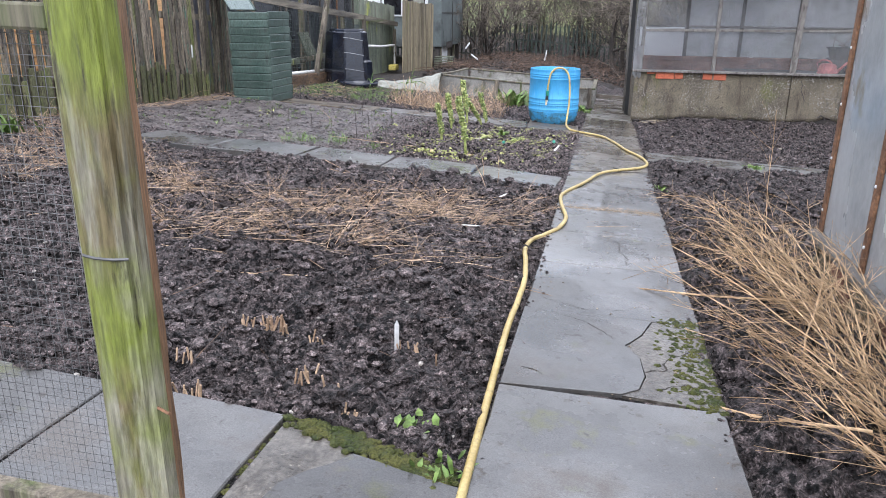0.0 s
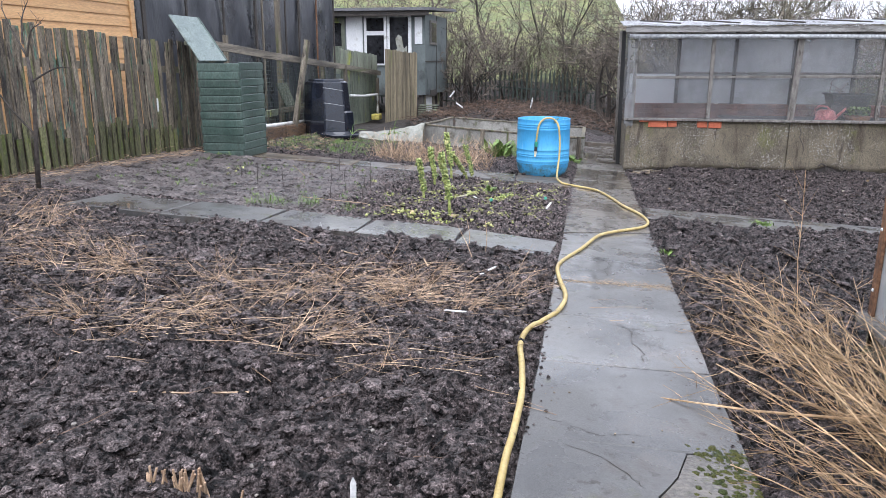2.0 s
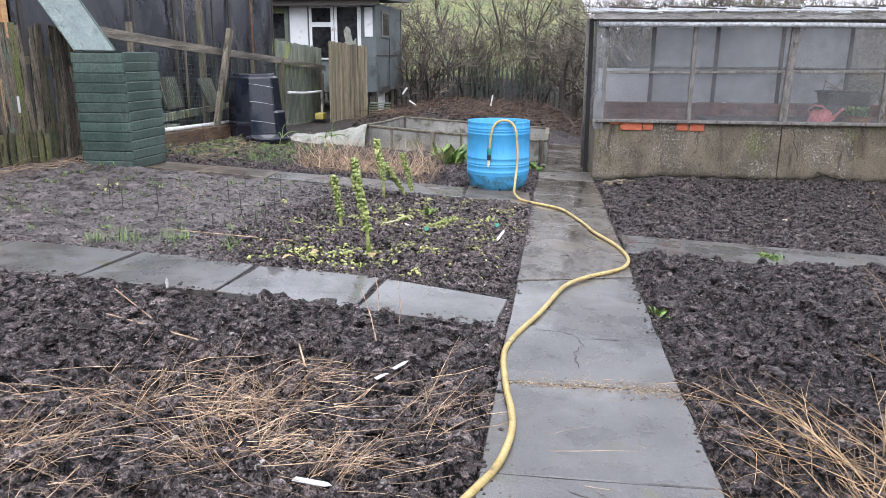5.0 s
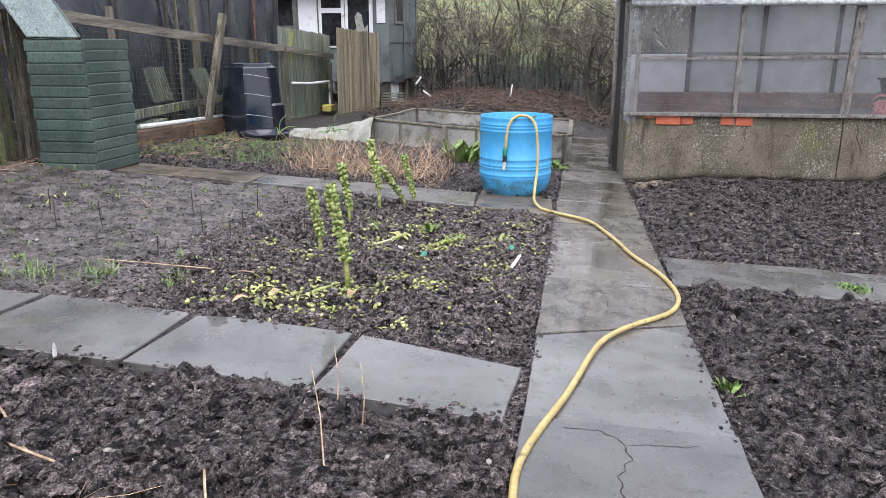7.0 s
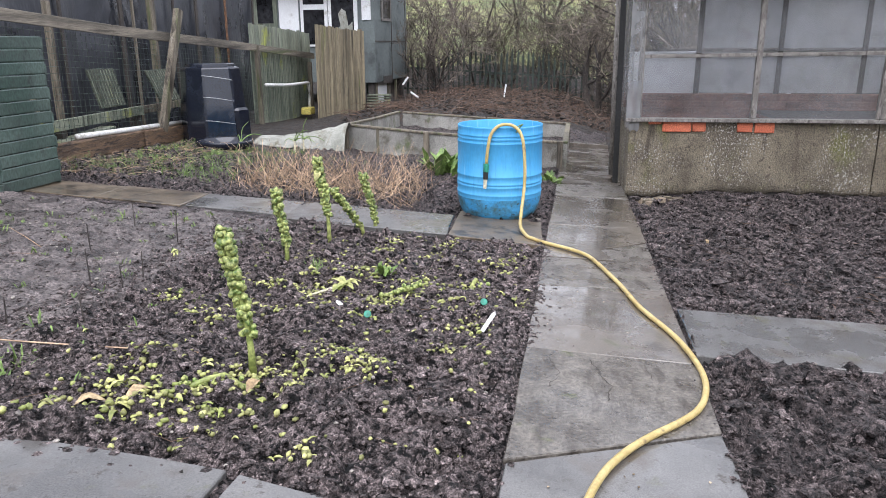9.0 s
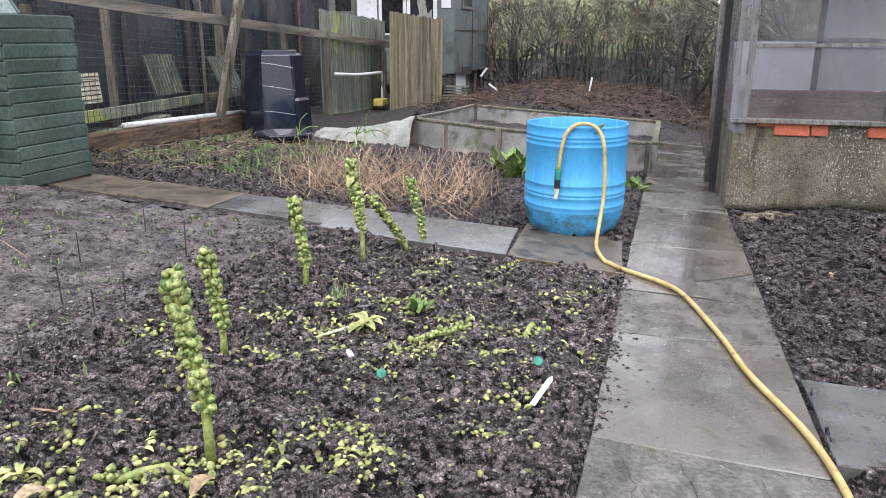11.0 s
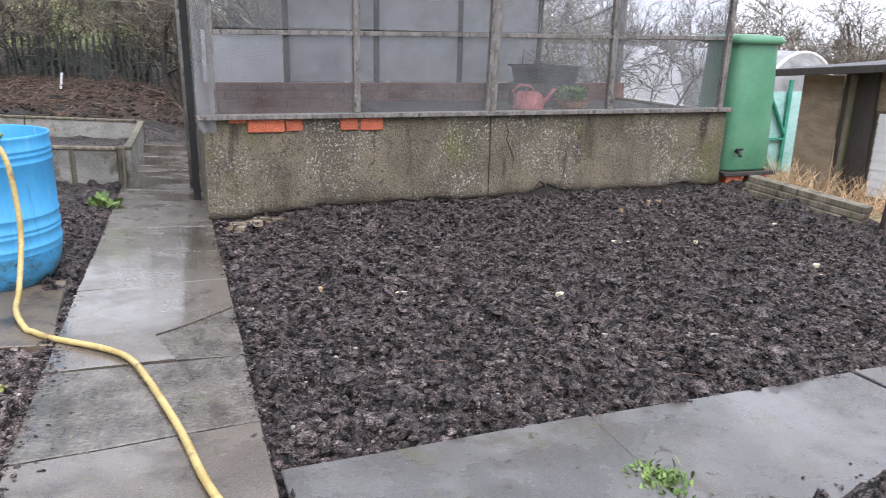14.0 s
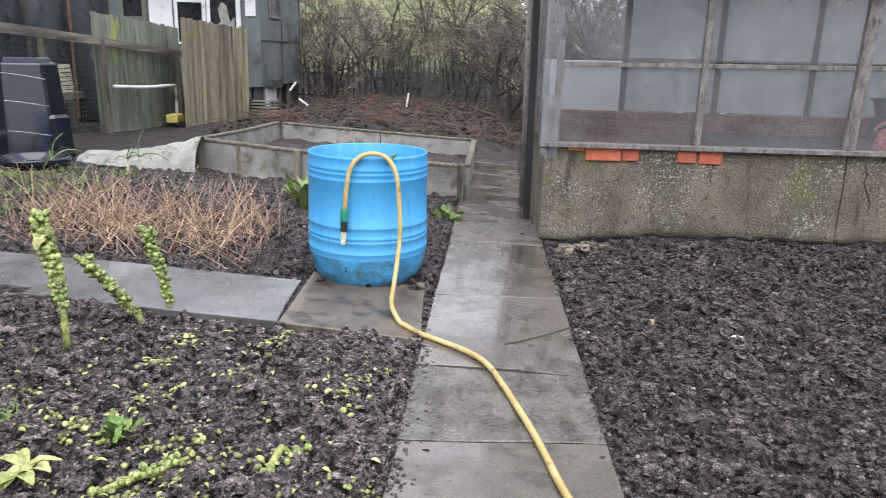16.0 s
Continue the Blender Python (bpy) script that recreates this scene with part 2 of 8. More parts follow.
PICKET = surf("old_painted_picket", (0.090, 0.074, 0.054), (0.225, 0.188, 0.138), 3.6, (7, 7, 0.9), 30, (0.65, 0.9), 0.7, 0.012, var=0.5, grain=0.5,
              dirt=[((0.075, 0.15, 0.105), 2.4, 0.62, 0.70), ((0.10, 0.115, 0.035), 1.3, 0.58, 0.76), ((0.026, 0.021, 0.017), 3.4, 0.56, 0.68), ((0.30, 0.28, 0.23), 5.0, 0.72, 0.80)])
BOARD = surf("brown_boards", (0.155, 0.128, 0.080), (0.31, 0.258, 0.165), 1.5, (5, 5, 0.4), 14, (0.6, 0.85), 0.5, 0.006, var=0.25, grain=0.28,
             dirt=[((0.06, 0.05, 0.032), 1.2, 0.56, 0.72), ((0.15, 0.155, 0.055), 0.9, 0.6, 0.74, 0, (2.5, 2.5, 0.7))])
GREENBOARD = surf("algae_boards", (0.125, 0.145, 0.108), (0.225, 0.24, 0.18), 1.6, (5, 5, 0.45), 14, (0.6, 0.85), 0.5, 0.006, var=0.2, grain=0.26,
                  dirt=[((0.29, 0.315, 0.075), 1.0, 0.60, 0.74, 0, (1.6, 1.6, 1.2)), ((0.055, 0.056, 0.042), 1.5, 0.6, 0.74)])
GREYSHEET = surf("grey_weathered_sheet", (0.050, 0.058, 0.044), (0.105, 0.115, 0.088), 5.0, fine=50, rough=(0.5, 0.8), bump=0.4, grain=0.35,
                 dirt=[((0.035, 0.036, 0.030), 6.0, 0.56, 0.74)])
RAIL = surf("grey_rail", (0.105, 0.092, 0.072), (0.225, 0.197, 0.155), 1.5, (9, 0.5, 9), 14, (0.6, 0.85), 0.5, 0.008, grain=0.28,
            dirt=[((0.05, 0.042, 0.032), 1.0, 0.55, 0.72), ((0.09, 0.10, 0.045), 0.8, 0.6, 0.75)])
FRAMEWOOD = surf("grey_flaking_frame", (0.115, 0.104, 0.092), (0.21, 0.195, 0.177), 5.0, (4, 4, 1.2), 40, (0.6, 0.85), 0.5, 0.006, grain=0.3,
                 dirt=[((0.055, 0.048, 0.040), 9.0, 0.56, 0.7), ((0.36, 0.345, 0.32), 16.0, 0.70, 0.78)])
FASCIA = surf("flaking_fascia", (0.22, 0.212, 0.20), (0.36, 0.35, 0.335), 4.0, (1.0, 4, 6), 40, (0.6, 0.85), 0.5, 0.006, grain=0.25,
              dirt=[((0.10, 0.092, 0.08), 6.0, 0.58, 0.72)])
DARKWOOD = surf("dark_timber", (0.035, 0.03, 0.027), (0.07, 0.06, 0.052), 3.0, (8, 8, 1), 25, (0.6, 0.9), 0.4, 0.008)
SLEEPER = surf("wet_brown_sleeper", (0.085, 0.052, 0.032), (0.21, 0.135, 0.08), 3.0, (9, 1, 9), 25, (0.4, 0.7), 0.9, 0.015,
               dirt=[((0.035, 0.025, 0.018), 4.0, 0.54, 0.68)])
ORANGE = surf("larch_cladding", (0.52, 0.29, 0.12), (0.64, 0.39, 0.185), 2.0, (9, 0.7, 9), 18, (0.45, 0.65), 0.25, 0.004, var=0.08, grain=0.16)
BLACKFILM = surf("black_polythene", (0.019, 0.021, 0.027), (0.037, 0.040, 0.050), 1.6, (1, 1, 0.5), 5, (0.22, 0.42), 0.5, 0.04, spec=0.6, grain=0.12,
                 dirt=[((0.055, 0.057, 0.066), 1.2, 0.70, 0.95, 0, (1, 1, 0.5))])
RENDER = surf("stained_render", (0.115, 0.096, 0.066), (0.205, 0.175, 0.125), 2.4, (1.2, 1.2, 0.9), 75, (0.7, 0.95), 1.0, 0.02, grain=0.32,
              dirt=[((0.13, 0.128, 0.045), 2.0, 0.58, 0.80), ((0.062, 0.05, 0.038), 3.0, 0.58, 0.78, 0, (3.2, 3.2, 0.55)), ((0.08, 0.066, 0.05), 30.0, 0.6, 0.72),
                    ((0.42, 0.40, 0.36), 50.0, 0.58, 0.66, 1.8)])
CLEANWHITE = surf("clean_white_plastic", (0.78, 0.79, 0.795), (0.83, 0.84, 0.845), 1.0, fine=30, rough=(0.3, 0.45), bump=0.05, grain=0.04)
MOSSYPICKET = surf("mossy_picket", (0.085, 0.088, 0.040), (0.17, 0.165, 0.080), 3.0, (7, 7, 1.1), 26, (0.65, 0.9), 0.7, 0.012, var=0.45, grain=0.45,
                   dirt=[((0.115, 0.14, 0.03), 2.0, 0.52, 0.72), ((0.035, 0.029, 0.02), 3.0, 0.56, 0.70)])
BRICK = surf("red_brick", (0.42, 0.105, 0.05), (0.52, 0.16, 0.085), 12.0, fine=90, rough=(0.7, 0.95), bump=0.5, var=0.15)
DULLBRICK = surf("dull_inner_brick", (0.17, 0.085, 0.06), (0.25, 0.13, 0.095), 7.0, fine=60, rough=(0.8, 0.95), bump=0.5, var=0.2)
CONCRETE = surf("panel_concrete", (0.20, 0.195, 0.175), (0.32, 0.31, 0.28), 3.0, fine=90, rough=(0.55, 0.85), bump=0.5, dist=0.008, var=0.1, grain=0.3,
                dirt=[((0.11, 0.10, 0.078), 4.0, 0.55, 0.72), ((0.11, 0.13, 0.06), 2.3, 0.64, 0.78)])
BLUE = surf("blue_barrel_plastic", (0.055, 0.32, 0.63), (0.085, 0.375, 0.67), 4.0, (1, 1, 0.35), 60, (0.42, 0.58), 0.08, 0.003, grain=0.05,
            dirt=[((0.20, 0.44, 0.69), 5.0, 0.66, 0.85, 0, (7, 7, 0.5)), ((0.03, 0.20, 0.46), 4.0, 0.66, 0.85, 0, (9, 9, 0.6))])
ALGAE = surf("algae_blue_plastic", (0.050, 0.29, 0.58), (0.070, 0.34, 0.63), 6.0, fine=80, rough=(0.4, 0.58), bump=0.15, dist=0.004, grain=0.12,
             dirt=[((0.05, 0.16, 0.22), 5.0, 0.40, 0.74, 0, (1, 1, 2.0)), ((0.06, 0.105, 0.085), 9.0, 0.44, 0.74), ((0.04, 0.06, 0.04), 30.0, 0.62, 0.74)])
HOSE = surf("yellow_hose", (0.44, 0.33, 0.115), (0.57, 0.45, 0.19), 8.0, fine=90, rough=(0.3, 0.5), bump=0.1, dist=0.002, grain=0.12,
            dirt=[((0.20, 0.14, 0.07), 14.0, 0.62, 0.8)])
BINBLACK = surf("black_bin_plastic", (0.008, 0.010, 0.018), (0.016, 0.020, 0.030), 4.0, fine=60, rough=(0.06, 0.14), bump=0.06, dist=0.003, grain=0.12, spec=0.7)
CRATEGREEN = surf("green_grey_plastic", (0.046, 0.076, 0.064), (0.078, 0.112, 0.096), 3.0, (1, 1, 0.6), 60, (0.35, 0.55), 0.25, 0.005, var=0.18, grain=0.25,
                  dirt=[((0.035, 0.046, 0.04), 6.0, 0.6, 0.8)])
LIDGREEN = surf("grey_lid_inside", (0.15, 0.19, 0.18), (0.22, 0.265, 0.25), 4.0, fine=50, rough=(0.4, 0.6), bump=0.2,
                dirt=[((0.09, 0.115, 0.105), 9.0, 0.60, 0.75)])
WHITE = surf("white_paint", (0.66, 0.67, 0.67), (0.76, 0.77, 0.77), 2.0, fine=40, rough=(0.4, 0.6), bump=0.1, grain=0.08,
             dirt=[((0.40, 0.39, 0.36), 3.0, 0.62, 0.78)])
SHEDGREY = surf("grey_green_felt", (0.095, 0.113, 0.112), (0.145, 0.167, 0.163), 1.2, fine=30, rough=(0.6, 0.85), bump=0.3, grain=0.14,
               dirt=[((0.06, 0.068, 0.066), 1.4, 0.56, 0.72)])
ROOFFELT = surf("roof_felt", (0.09, 0.09, 0.095), (0.15, 0.15, 0.155), 2.0, fine=50, rough=(0.6, 0.9), bump=0.4)
DARKGLASS = surf("dark_window", (0.012, 0.013, 0.015), (0.03, 0.03, 0.033), 2.0, fine=10, rough=(0.05, 0.12), bump=0.0)
FLEECE = surf("dirty_fleece", (0.23, 0.235, 0.20), (0.35, 0.35, 0.31), 4.0, fine=60, rough=(0.8, 0.95), bump=0.4, grain=0.18,
              dirt=[((0.15, 0.14, 0.10), 5.0, 0.56, 0.74)])
STRAW = surf("dry_stalks", (0.29, 0.19, 0.12), (0.52, 0.38, 0.25), 7.0, fine=30, rough=(0.6, 0.85), bump=0.1, island=0.6)
FERN = surf("golden_dry_fern", (0.34, 0.22, 0.115), (0.62, 0.44, 0.26), 5.0, fine=30, rough=(0.55, 0.8), bump=0.1, island=0.4)
BROWNSTEM = surf("brown_dead_stems", (0.060, 0.038, 0.027), (0.165, 0.108, 0.075), 6.0, fine=30, bump=0.1, island=0.5)
BARK = surf("grey_bark", (0.028, 0.024, 0.021), (0.07, 0.058, 0.05), 3.0, fine=30, rough=(0.8, 0.95), bump=0.5, island=0.3)
TWIG = surf("bare_twigs", (0.068, 0.057, 0.047), (0.19, 0.157, 0.125), 1.2, fine=10, rough=(0.8, 0.95), bump=0.0, island=0.5, var=0.3)
IVY = surf("evergreen_leaf", (0.045, 0.075, 0.022), (0.10, 0.13, 0.04), 2.0, fine=20, rough=(0.4, 0.7), bump=0.0, island=0.4)
SPROUT = surf("sprout_green", (0.095, 0.155, 0.035), (0.34, 0.37, 0.125), 45.0, fine=90, rough=(0.4, 0.6), bump=0.4, dist=0.004, var=0.3,
              dirt=[((0.30, 0.22, 0.11), 22.0, 0.70, 0.82)])
STEMGREEN = surf("sprout_stem", (0.24, 0.29, 0.08), (0.36, 0.38, 0.13), 10.0, fine=60, rough=(0.5, 0.7), bump=0.3, dist=0.004)
YELLOWLEAF = surf("yellowing_leaves", (0.21, 0.24, 0.068), (0.43, 0.42, 0.17), 12.0, fine=50, rough=(0.5, 0.75), bump=0.2, island=0.5)
GREENLEAF = surf("fresh_green_leaf", (0.085, 0.15, 0.03), (0.18, 0.26, 0.07), 9.0, fine=50, rough=(0.45, 0.7), bump=0.2, island=0.4)
WIRE = surf("fence_wire", (0.05, 0.075, 0.06), (0.09, 0.115, 0.095), 3.0, fine=20, rough=(0.4, 0.6), bump=0.0, metal=0.4)
NETWIRE = surf("grey_netting", (0.10, 0.10, 0.10), (0.16, 0.16, 0.16), 3.0, fine=20, rough=(0.5, 0.7), bump=0.0)
PIPEWHITE = surf("white_pipe_plastic", (0.60, 0.60, 0.58), (0.70, 0.70, 0.68), 4.0, fine=30, rough=(0.35, 0.5), bump=0.05, grain=0.1,
                 dirt=[((0.35, 0.33, 0.26), 7.0, 0.6, 0.75)])
PIPEGREY = surf("grey_gutter_plastic", (0.30, 0.31, 0.32), (0.40, 0.41, 0.42), 4.0, fine=30, rough=(0.35, 0.5), bump=0.05)
YELLOW = surf("yellow_plastic", (0.58, 0.48, 0.10), (0.66, 0.56, 0.16), 6.0, fine=30, rough=(0.4, 0.6), bump=0.05)
CREAM = surf("cream_plastic", (0.56, 0.52, 0.36), (0.66, 0.62, 0.45), 6.0, fine=30, rough=(0.5, 0.7), bump=0.05)
GREENPAINT = surf("teal_green_paint", (0.02, 0.20, 0.13), (0.04, 0.26, 0.18), 4.0, fine=40, rough=(0.4, 0.6), bump=0.1)
BUTTGREEN = surf("green_butt_plastic", (0.085, 0.235, 0.135), (0.115, 0.285, 0.165), 3.0, fine=50, rough=(0.35, 0.5), bump=0.06, grain=0.08)
BLACKRUB = surf("black_rubber", (0.012, 0.012, 0.012), (0.022, 0.022, 0.022), 8.0, fine=60, rough=(0.5, 0.7), bump=0.1)
TERRACOTTA = surf("red_can_plastic", (0.36, 0.10, 0.095), (0.45, 0.15, 0.14), 5.0, fine=40, rough=(0.4, 0.6), bump=0.05)
RUST = surf("rusty_strip", (0.13, 0.065, 0.035), (0.24, 0.125, 0.065), 9.0, fine=60, rough=(0.6, 0.85), bump=0.4)
PLY = surf("brown_plywood", (0.23, 0.18, 0.125), (0.33, 0.265, 0.19), 3.0, (1, 1, 3), 30, (0.6, 0.8), 0.2, grain=0.15)
ROOFRED = surf("dark_red_fascia", (0.13, 0.035, 0.03), (0.19, 0.06, 0.05), 4.0, fine=40, rough=(0.5, 0.8), bump=0.2)
PALISADE = surf("dark_green_palisade", (0.022, 0.032, 0.026), (0.045, 0.060, 0.048), 3.0, fine=30, rough=(0.5, 0.7), bump=0.2)
CLEARGLASS = film("clear_greenhouse_glass", (0.96, 0.965, 0.97), 0.03, 0.0)
LABELWHITE = surf("grubby_white_plastic", (0.46, 0.46, 0.45), (0.62, 0.62, 0.61), 20.0, fine=60, rough=(0.4, 0.6), bump=0.05, grain=0.1)
GLASS = film("dusty_greenhouse_glass", (0.94, 0.945, 0.955), 0.10, 0.0)
BACKGLASS = film("bubble_wrapped_glass", (0.9, 0.905, 0.915), 0.58, 0.0, 0.1, 0.5)
CORNERFILM = film("grubby_polythene", (0.85, 0.855, 0.86), 0.42, 0.1, 0.25, 0.42)
TEALFILM = surf("teal_polythene", (0.30, 0.52, 0.48), (0.40, 0.62, 0.58), 2.0, fine=20, rough=(0.25, 0.45), bump=0.2, grain=0.08)
POLYTHENE = film("milky_polythene", (0.82, 0.83, 0.84), 0.72, 0.1, 0.25)
ROOFSHEET = film("roof_sheet", (0.6, 0.61, 0.62), 0.65, 0.1, 0.25, 0.32)
PANEL = surf("grey_twinwall_sheet", (0.30, 0.315, 0.325), (0.40, 0.415, 0.425), 1.2, (1, 1, 0.7), 20, (0.16, 0.35), 0.06, 0.004, grain=0.08, spec=0.6,
             dirt=[((0.24, 0.19, 0.13), 2.0, 0.6, 0.75)])


# ---- mesh helpers ----
class Mesh:
    """Collects vertices and faces of one part."""

    def __init__(self):
        self.v, self.f = [], []

    def poly(self, pts, faces):
        k = len(self.v)
        self.v += [tuple(p) for p in pts]
        self.f += [tuple(i + k for i in f) for f in faces]
        return self

    def box(self, lo, hi, m=None, ch=0.0):
        """A box with chamfered edges."""
        (x0, y0, z0), (x1, y1, z1) = lo, hi
        c = min(ch, (x1 - x0) / 3, (y1 - y0) / 3, (z1 - z0) / 3)
        if c <= 0:
            p = [(x, y, z) for z in (z0, z1) for x, y in ((x0, y0), (x1, y0), (x1, y1), (x0, y1))]
            f = [(3, 2, 1, 0), (4, 5, 6, 7), (0, 1, 5, 4), (1, 2, 6, 5), (2, 3, 7, 6), (3, 0, 4, 7)]
        else:
            ring = lambda x0, y0, x1, y1, z: [(x0 + c, y0, z), (x1 - c, y0, z), (x1, y0 + c, z), (x1, y1 - c, z), (x1 - c, y1, z), (x0 + c, y1, z), (x0, y1 - c, z), (x0, y0 + c, z)]
            inner = lambda z: ring(x0 + c * 0.6, y0 + c * 0.6, x1 - c * 0.6, y1 - c * 0.6, z)
            p = inner(z0) + ring(x0, y0, x1, y1, z0 + c) + ring(x0, y0, x1, y1, z1 - c) + inner(z1)
            f = [tuple(range(7, -1, -1)), tuple(range(24, 32))]
            for r in range(3):
                f += [(r * 8 + i, r * 8 + (i + 1) % 8, r * 8 + 8 + (i + 1) % 8, r * 8 + 8 + i) for i in range(8)]
        if m is not None:
            p = [m @ Vector(q) for q in p]
        return self.poly(p, f)

    def tube(self, pts, r, sides=5, cap=True):
        """A tube along pts; r is one radius or one for each point."""
        pts = [Vector(p) for p in pts]
        n = len(pts)
        rs = [r] * n if isinstance(r, (int, float)) else r
        d0 = (pts[-1] - pts[0]).normalized()
        ref = Vector((0, 0, 1)) if abs(d0.z) < 0.8 else Vector((1, 0, 0))
        out = []
        for i, p in enumerate(pts):
            d = (pts[min(i + 1, n - 1)] - pts[max(i - 1, 0)])
            if d.length < 1e-7:
                d = d0
            a = d.cross(ref)
            if a.length < 1e-6:
                a = d.cross(Vector((0, 1, 0)))
            a.normalize()
            b = a.cross(d).normalized()
            out += [p + (a * math.cos(2 * math.pi * k / sides) + b * math.sin(2 * math.pi * k / sides)) * rs[i] for k in range(sides)]
        f = [(i * sides + k, i * sides + (k + 1) % sides, (i + 1) * sides + (k + 1) % sides, (i + 1) * sides + k) for i in range(n - 1) for k in range(sides)]
        if cap:
            f += [tuple(range(sides - 1, -1, -1)), tuple(range((n - 1) * sides, n * sides))]
        return self.poly(out, f)

    def lathe(self, profile, sides=32, centre=(0, 0, 0), square=0.0):
        """Turns (radius, height) pairs about z; square above 0 flattens the round towards a square."""
        p = []
        for r, z in profile:
            for k in range(sides):
                a = 2 * math.pi * (k + 0.5) / sides
                s = 1.0
                if square:
                    s = (abs(math.cos(a)) ** (2 + 8 * square) + abs(math.sin(a)) ** (2 + 8 * square)) ** (-1 / (2 + 8 * square))
                p.append((centre[0] + r * s * math.cos(a), centre[1] + r * s * math.sin(a), centre[2] + z))
        n = len(profile)
        f = [(i * sides + k, i * sides + (k + 1) % sides, (i + 1) * sides + (k + 1) % sides, (i + 1) * sides + k) for i in range(n - 1) for k in range(sides)]
        return self.poly(p, f)

    def prism(self, outline, z0, z1, ch=0.006, zfun=None):
        """An upright prism over an outline of (x, y), its top edge chamfered. zfun lays it on the ground."""
        zf = zfun or (lambda x, y: 0.0)
        n = len(outline)
        cx, cy = sum(p[0] for p in outline) / n, sum(p[1] for p in outline) / n
        k = [1 - ch / max(0.05, math.hypot(x - cx, y - cy)) for x, y in outline]
        ins = [(cx + (x - cx) * q, cy + (y - cy) * q) for (x, y), q in zip(outline, k)]
        p = [(x, y, zf(x, y) + z0) for x, y in outline] + [(x, y, zf(x, y) + z1 - ch) for x, y in outline] + [(x, y, zf(x, y) + z1) for x, y in ins]
        f = [tuple(range(n - 1, -1, -1)), tuple(range(2 * n, 3 * n))]
        for r in range(2):
            f += [(r * n + i, r * n + (i + 1) % n, r * n + n + (i + 1) % n, r * n + n + i) for i in range(n)]
        return self.poly(p, f)

    def sheet(self, rows, thick=0.0):
        """A grid of points (rows of equal length), given a thickness downwards if wanted."""
        nr, nc = len(rows), len(rows[0])
        p = [q for r in rows for q in r]
        f = [(i * nc + j, i * nc + j + 1, (i + 1) * nc + j + 1, (i + 1) * nc + j) for i in range(nr - 1) for j in range(nc - 1)]
        self.poly(p, f)
        if thick:
            self.poly([(x, y, z - thick) for x, y, z in p], [tuple(reversed(q)) for q in f])
        return self


def data(m, name, material, smooth=False):
    me = bpy.data.meshes.new(name)
    me.from_pydata(m.v, [], m.f)
    me.materials.append(material)
    if smooth:
        me.polygons.foreach_set("use_smooth", [True] * len(me.polygons))
    me.update()
    return me


def part(name, m, material, parent=None, label="", smooth=False):
    """Links a Mesh, built in world metres, as one object under a thing or part."""
    ob = new(name, data(m, name, material, smooth))
    if parent:
        ob.parent = parent
        ob.matrix_parent_inverse = Matrix.Translation(-parent.location)
    return tagged(ob, label)


def piece(name, me, parent, m):
    """One more object on shared mesh data, posed by m."""
    ob = new(name, me)
    ob.matrix_basis = m
    if parent:
        ob.parent = parent
        ob.matrix_parent_inverse = Matrix.Translation(-parent.location)
    return ob


def thing(name, at, label, category, group="", kind=""):
    ob = new(name)
    ob.location = at
    ob.empty_display_size = 0.1
    return tagged(ob, label, category, group, kind)


def beam(a, b, w, h, ch=0.004, up=(0, 0, 1)):
    """A chamfered bar from a to b; w across, h along up."""
    a, b = Vector(a), Vector(b)
    d = b - a
    z = Vector(up)
    x = d.normalized()
    y = z.cross(x)
    if y.length < 1e-5:
        y = Vector((0, 1, 0)).cross(x)
    y.normalize()
    z = x.cross(y)
    m = Matrix((x, y, z)).transposed().to_4x4()
    m.translation = a
    return Mesh().box((0, -w / 2, -h / 2), (d.length, w / 2, h / 2), m, ch)


def add(m, other):
    return m.poly(other.v, other.f)


RND = random.Random(7)


def hash01(ix, iy, seed):
    h = (ix.astype(np.int64) * 374761393 + iy.astype(np.int64) * 668265263 + seed * 974634211) & 0xFFFFFFFF
    h = ((h ^ (h >> 13)) * 1274126177) & 0xFFFFFFFF
    h = h ^ (h >> 16)
    return (h & 0xFFFF) / 65535.0


def vnoise(x, y, seed):
    ix, iy = np.floor(x), np.floor(y)
    fx, fy = x - ix, y - iy
    fx, fy = fx * fx * (3 - 2 * fx), fy * fy * (3 - 2 * fy)
    a, b = hash01(ix, iy, seed), hash01(ix + 1, iy, seed)
    c, d = hash01(ix, iy + 1, seed), hash01(ix + 1, iy + 1, seed)
    return (a + (b - a) * fx) * (1 - fy) + (c + (d - c) * fx) * fy - 0.5


def fbm(x, y, freq, octaves, seed):
    s, amp = 0.0, 1.0
    for k in range(octaves):
        s = s + amp * vnoise(x * freq + 17.3 * k, y * freq - 9.1 * k, seed + k)
        amp, freq = amp * 0.55, freq * 2.05
    return s


def smooth01(t):
    t = np.clip(t, 0, 1)
    return t * t * (3 - 2 * t)


def lie(x, y):
    """The lie of the land: a plot that falls to the right and ahead, a mound behind it and a hill beyond."""
    x, y = np.asarray(x, float), np.asarray(y, float)
    z = -0.06 * (np.clip(x, -14, 16) - 1) - 0.04 * (np.clip(y, -8, 22) - 6.5)
    w = smooth01((x - 1.75) / 0.8) * (1 - smooth01((x - 6.7) / 2.0)) * smooth01((y - 10.2) / 3.0) * (1 - smooth01((y - 15.5) / 3.0))
    z = z + (-0.27 - z) * w
    z = z + 0.36 * np.exp(-((x + 0.7) / 2.5) ** 4) * smooth01((y - 18.6) / 1.8) + 0.25 * smooth01((y - 28.6) / 3)
    z = z + 0.30 * np.clip(y - 30, 0, 40) * smooth01((9 - x) / 12)
    z = z - 0.04 * np.clip(x - 16, 0, 120)
    return z


def gz(x, y):
    return float(lie(x, y))


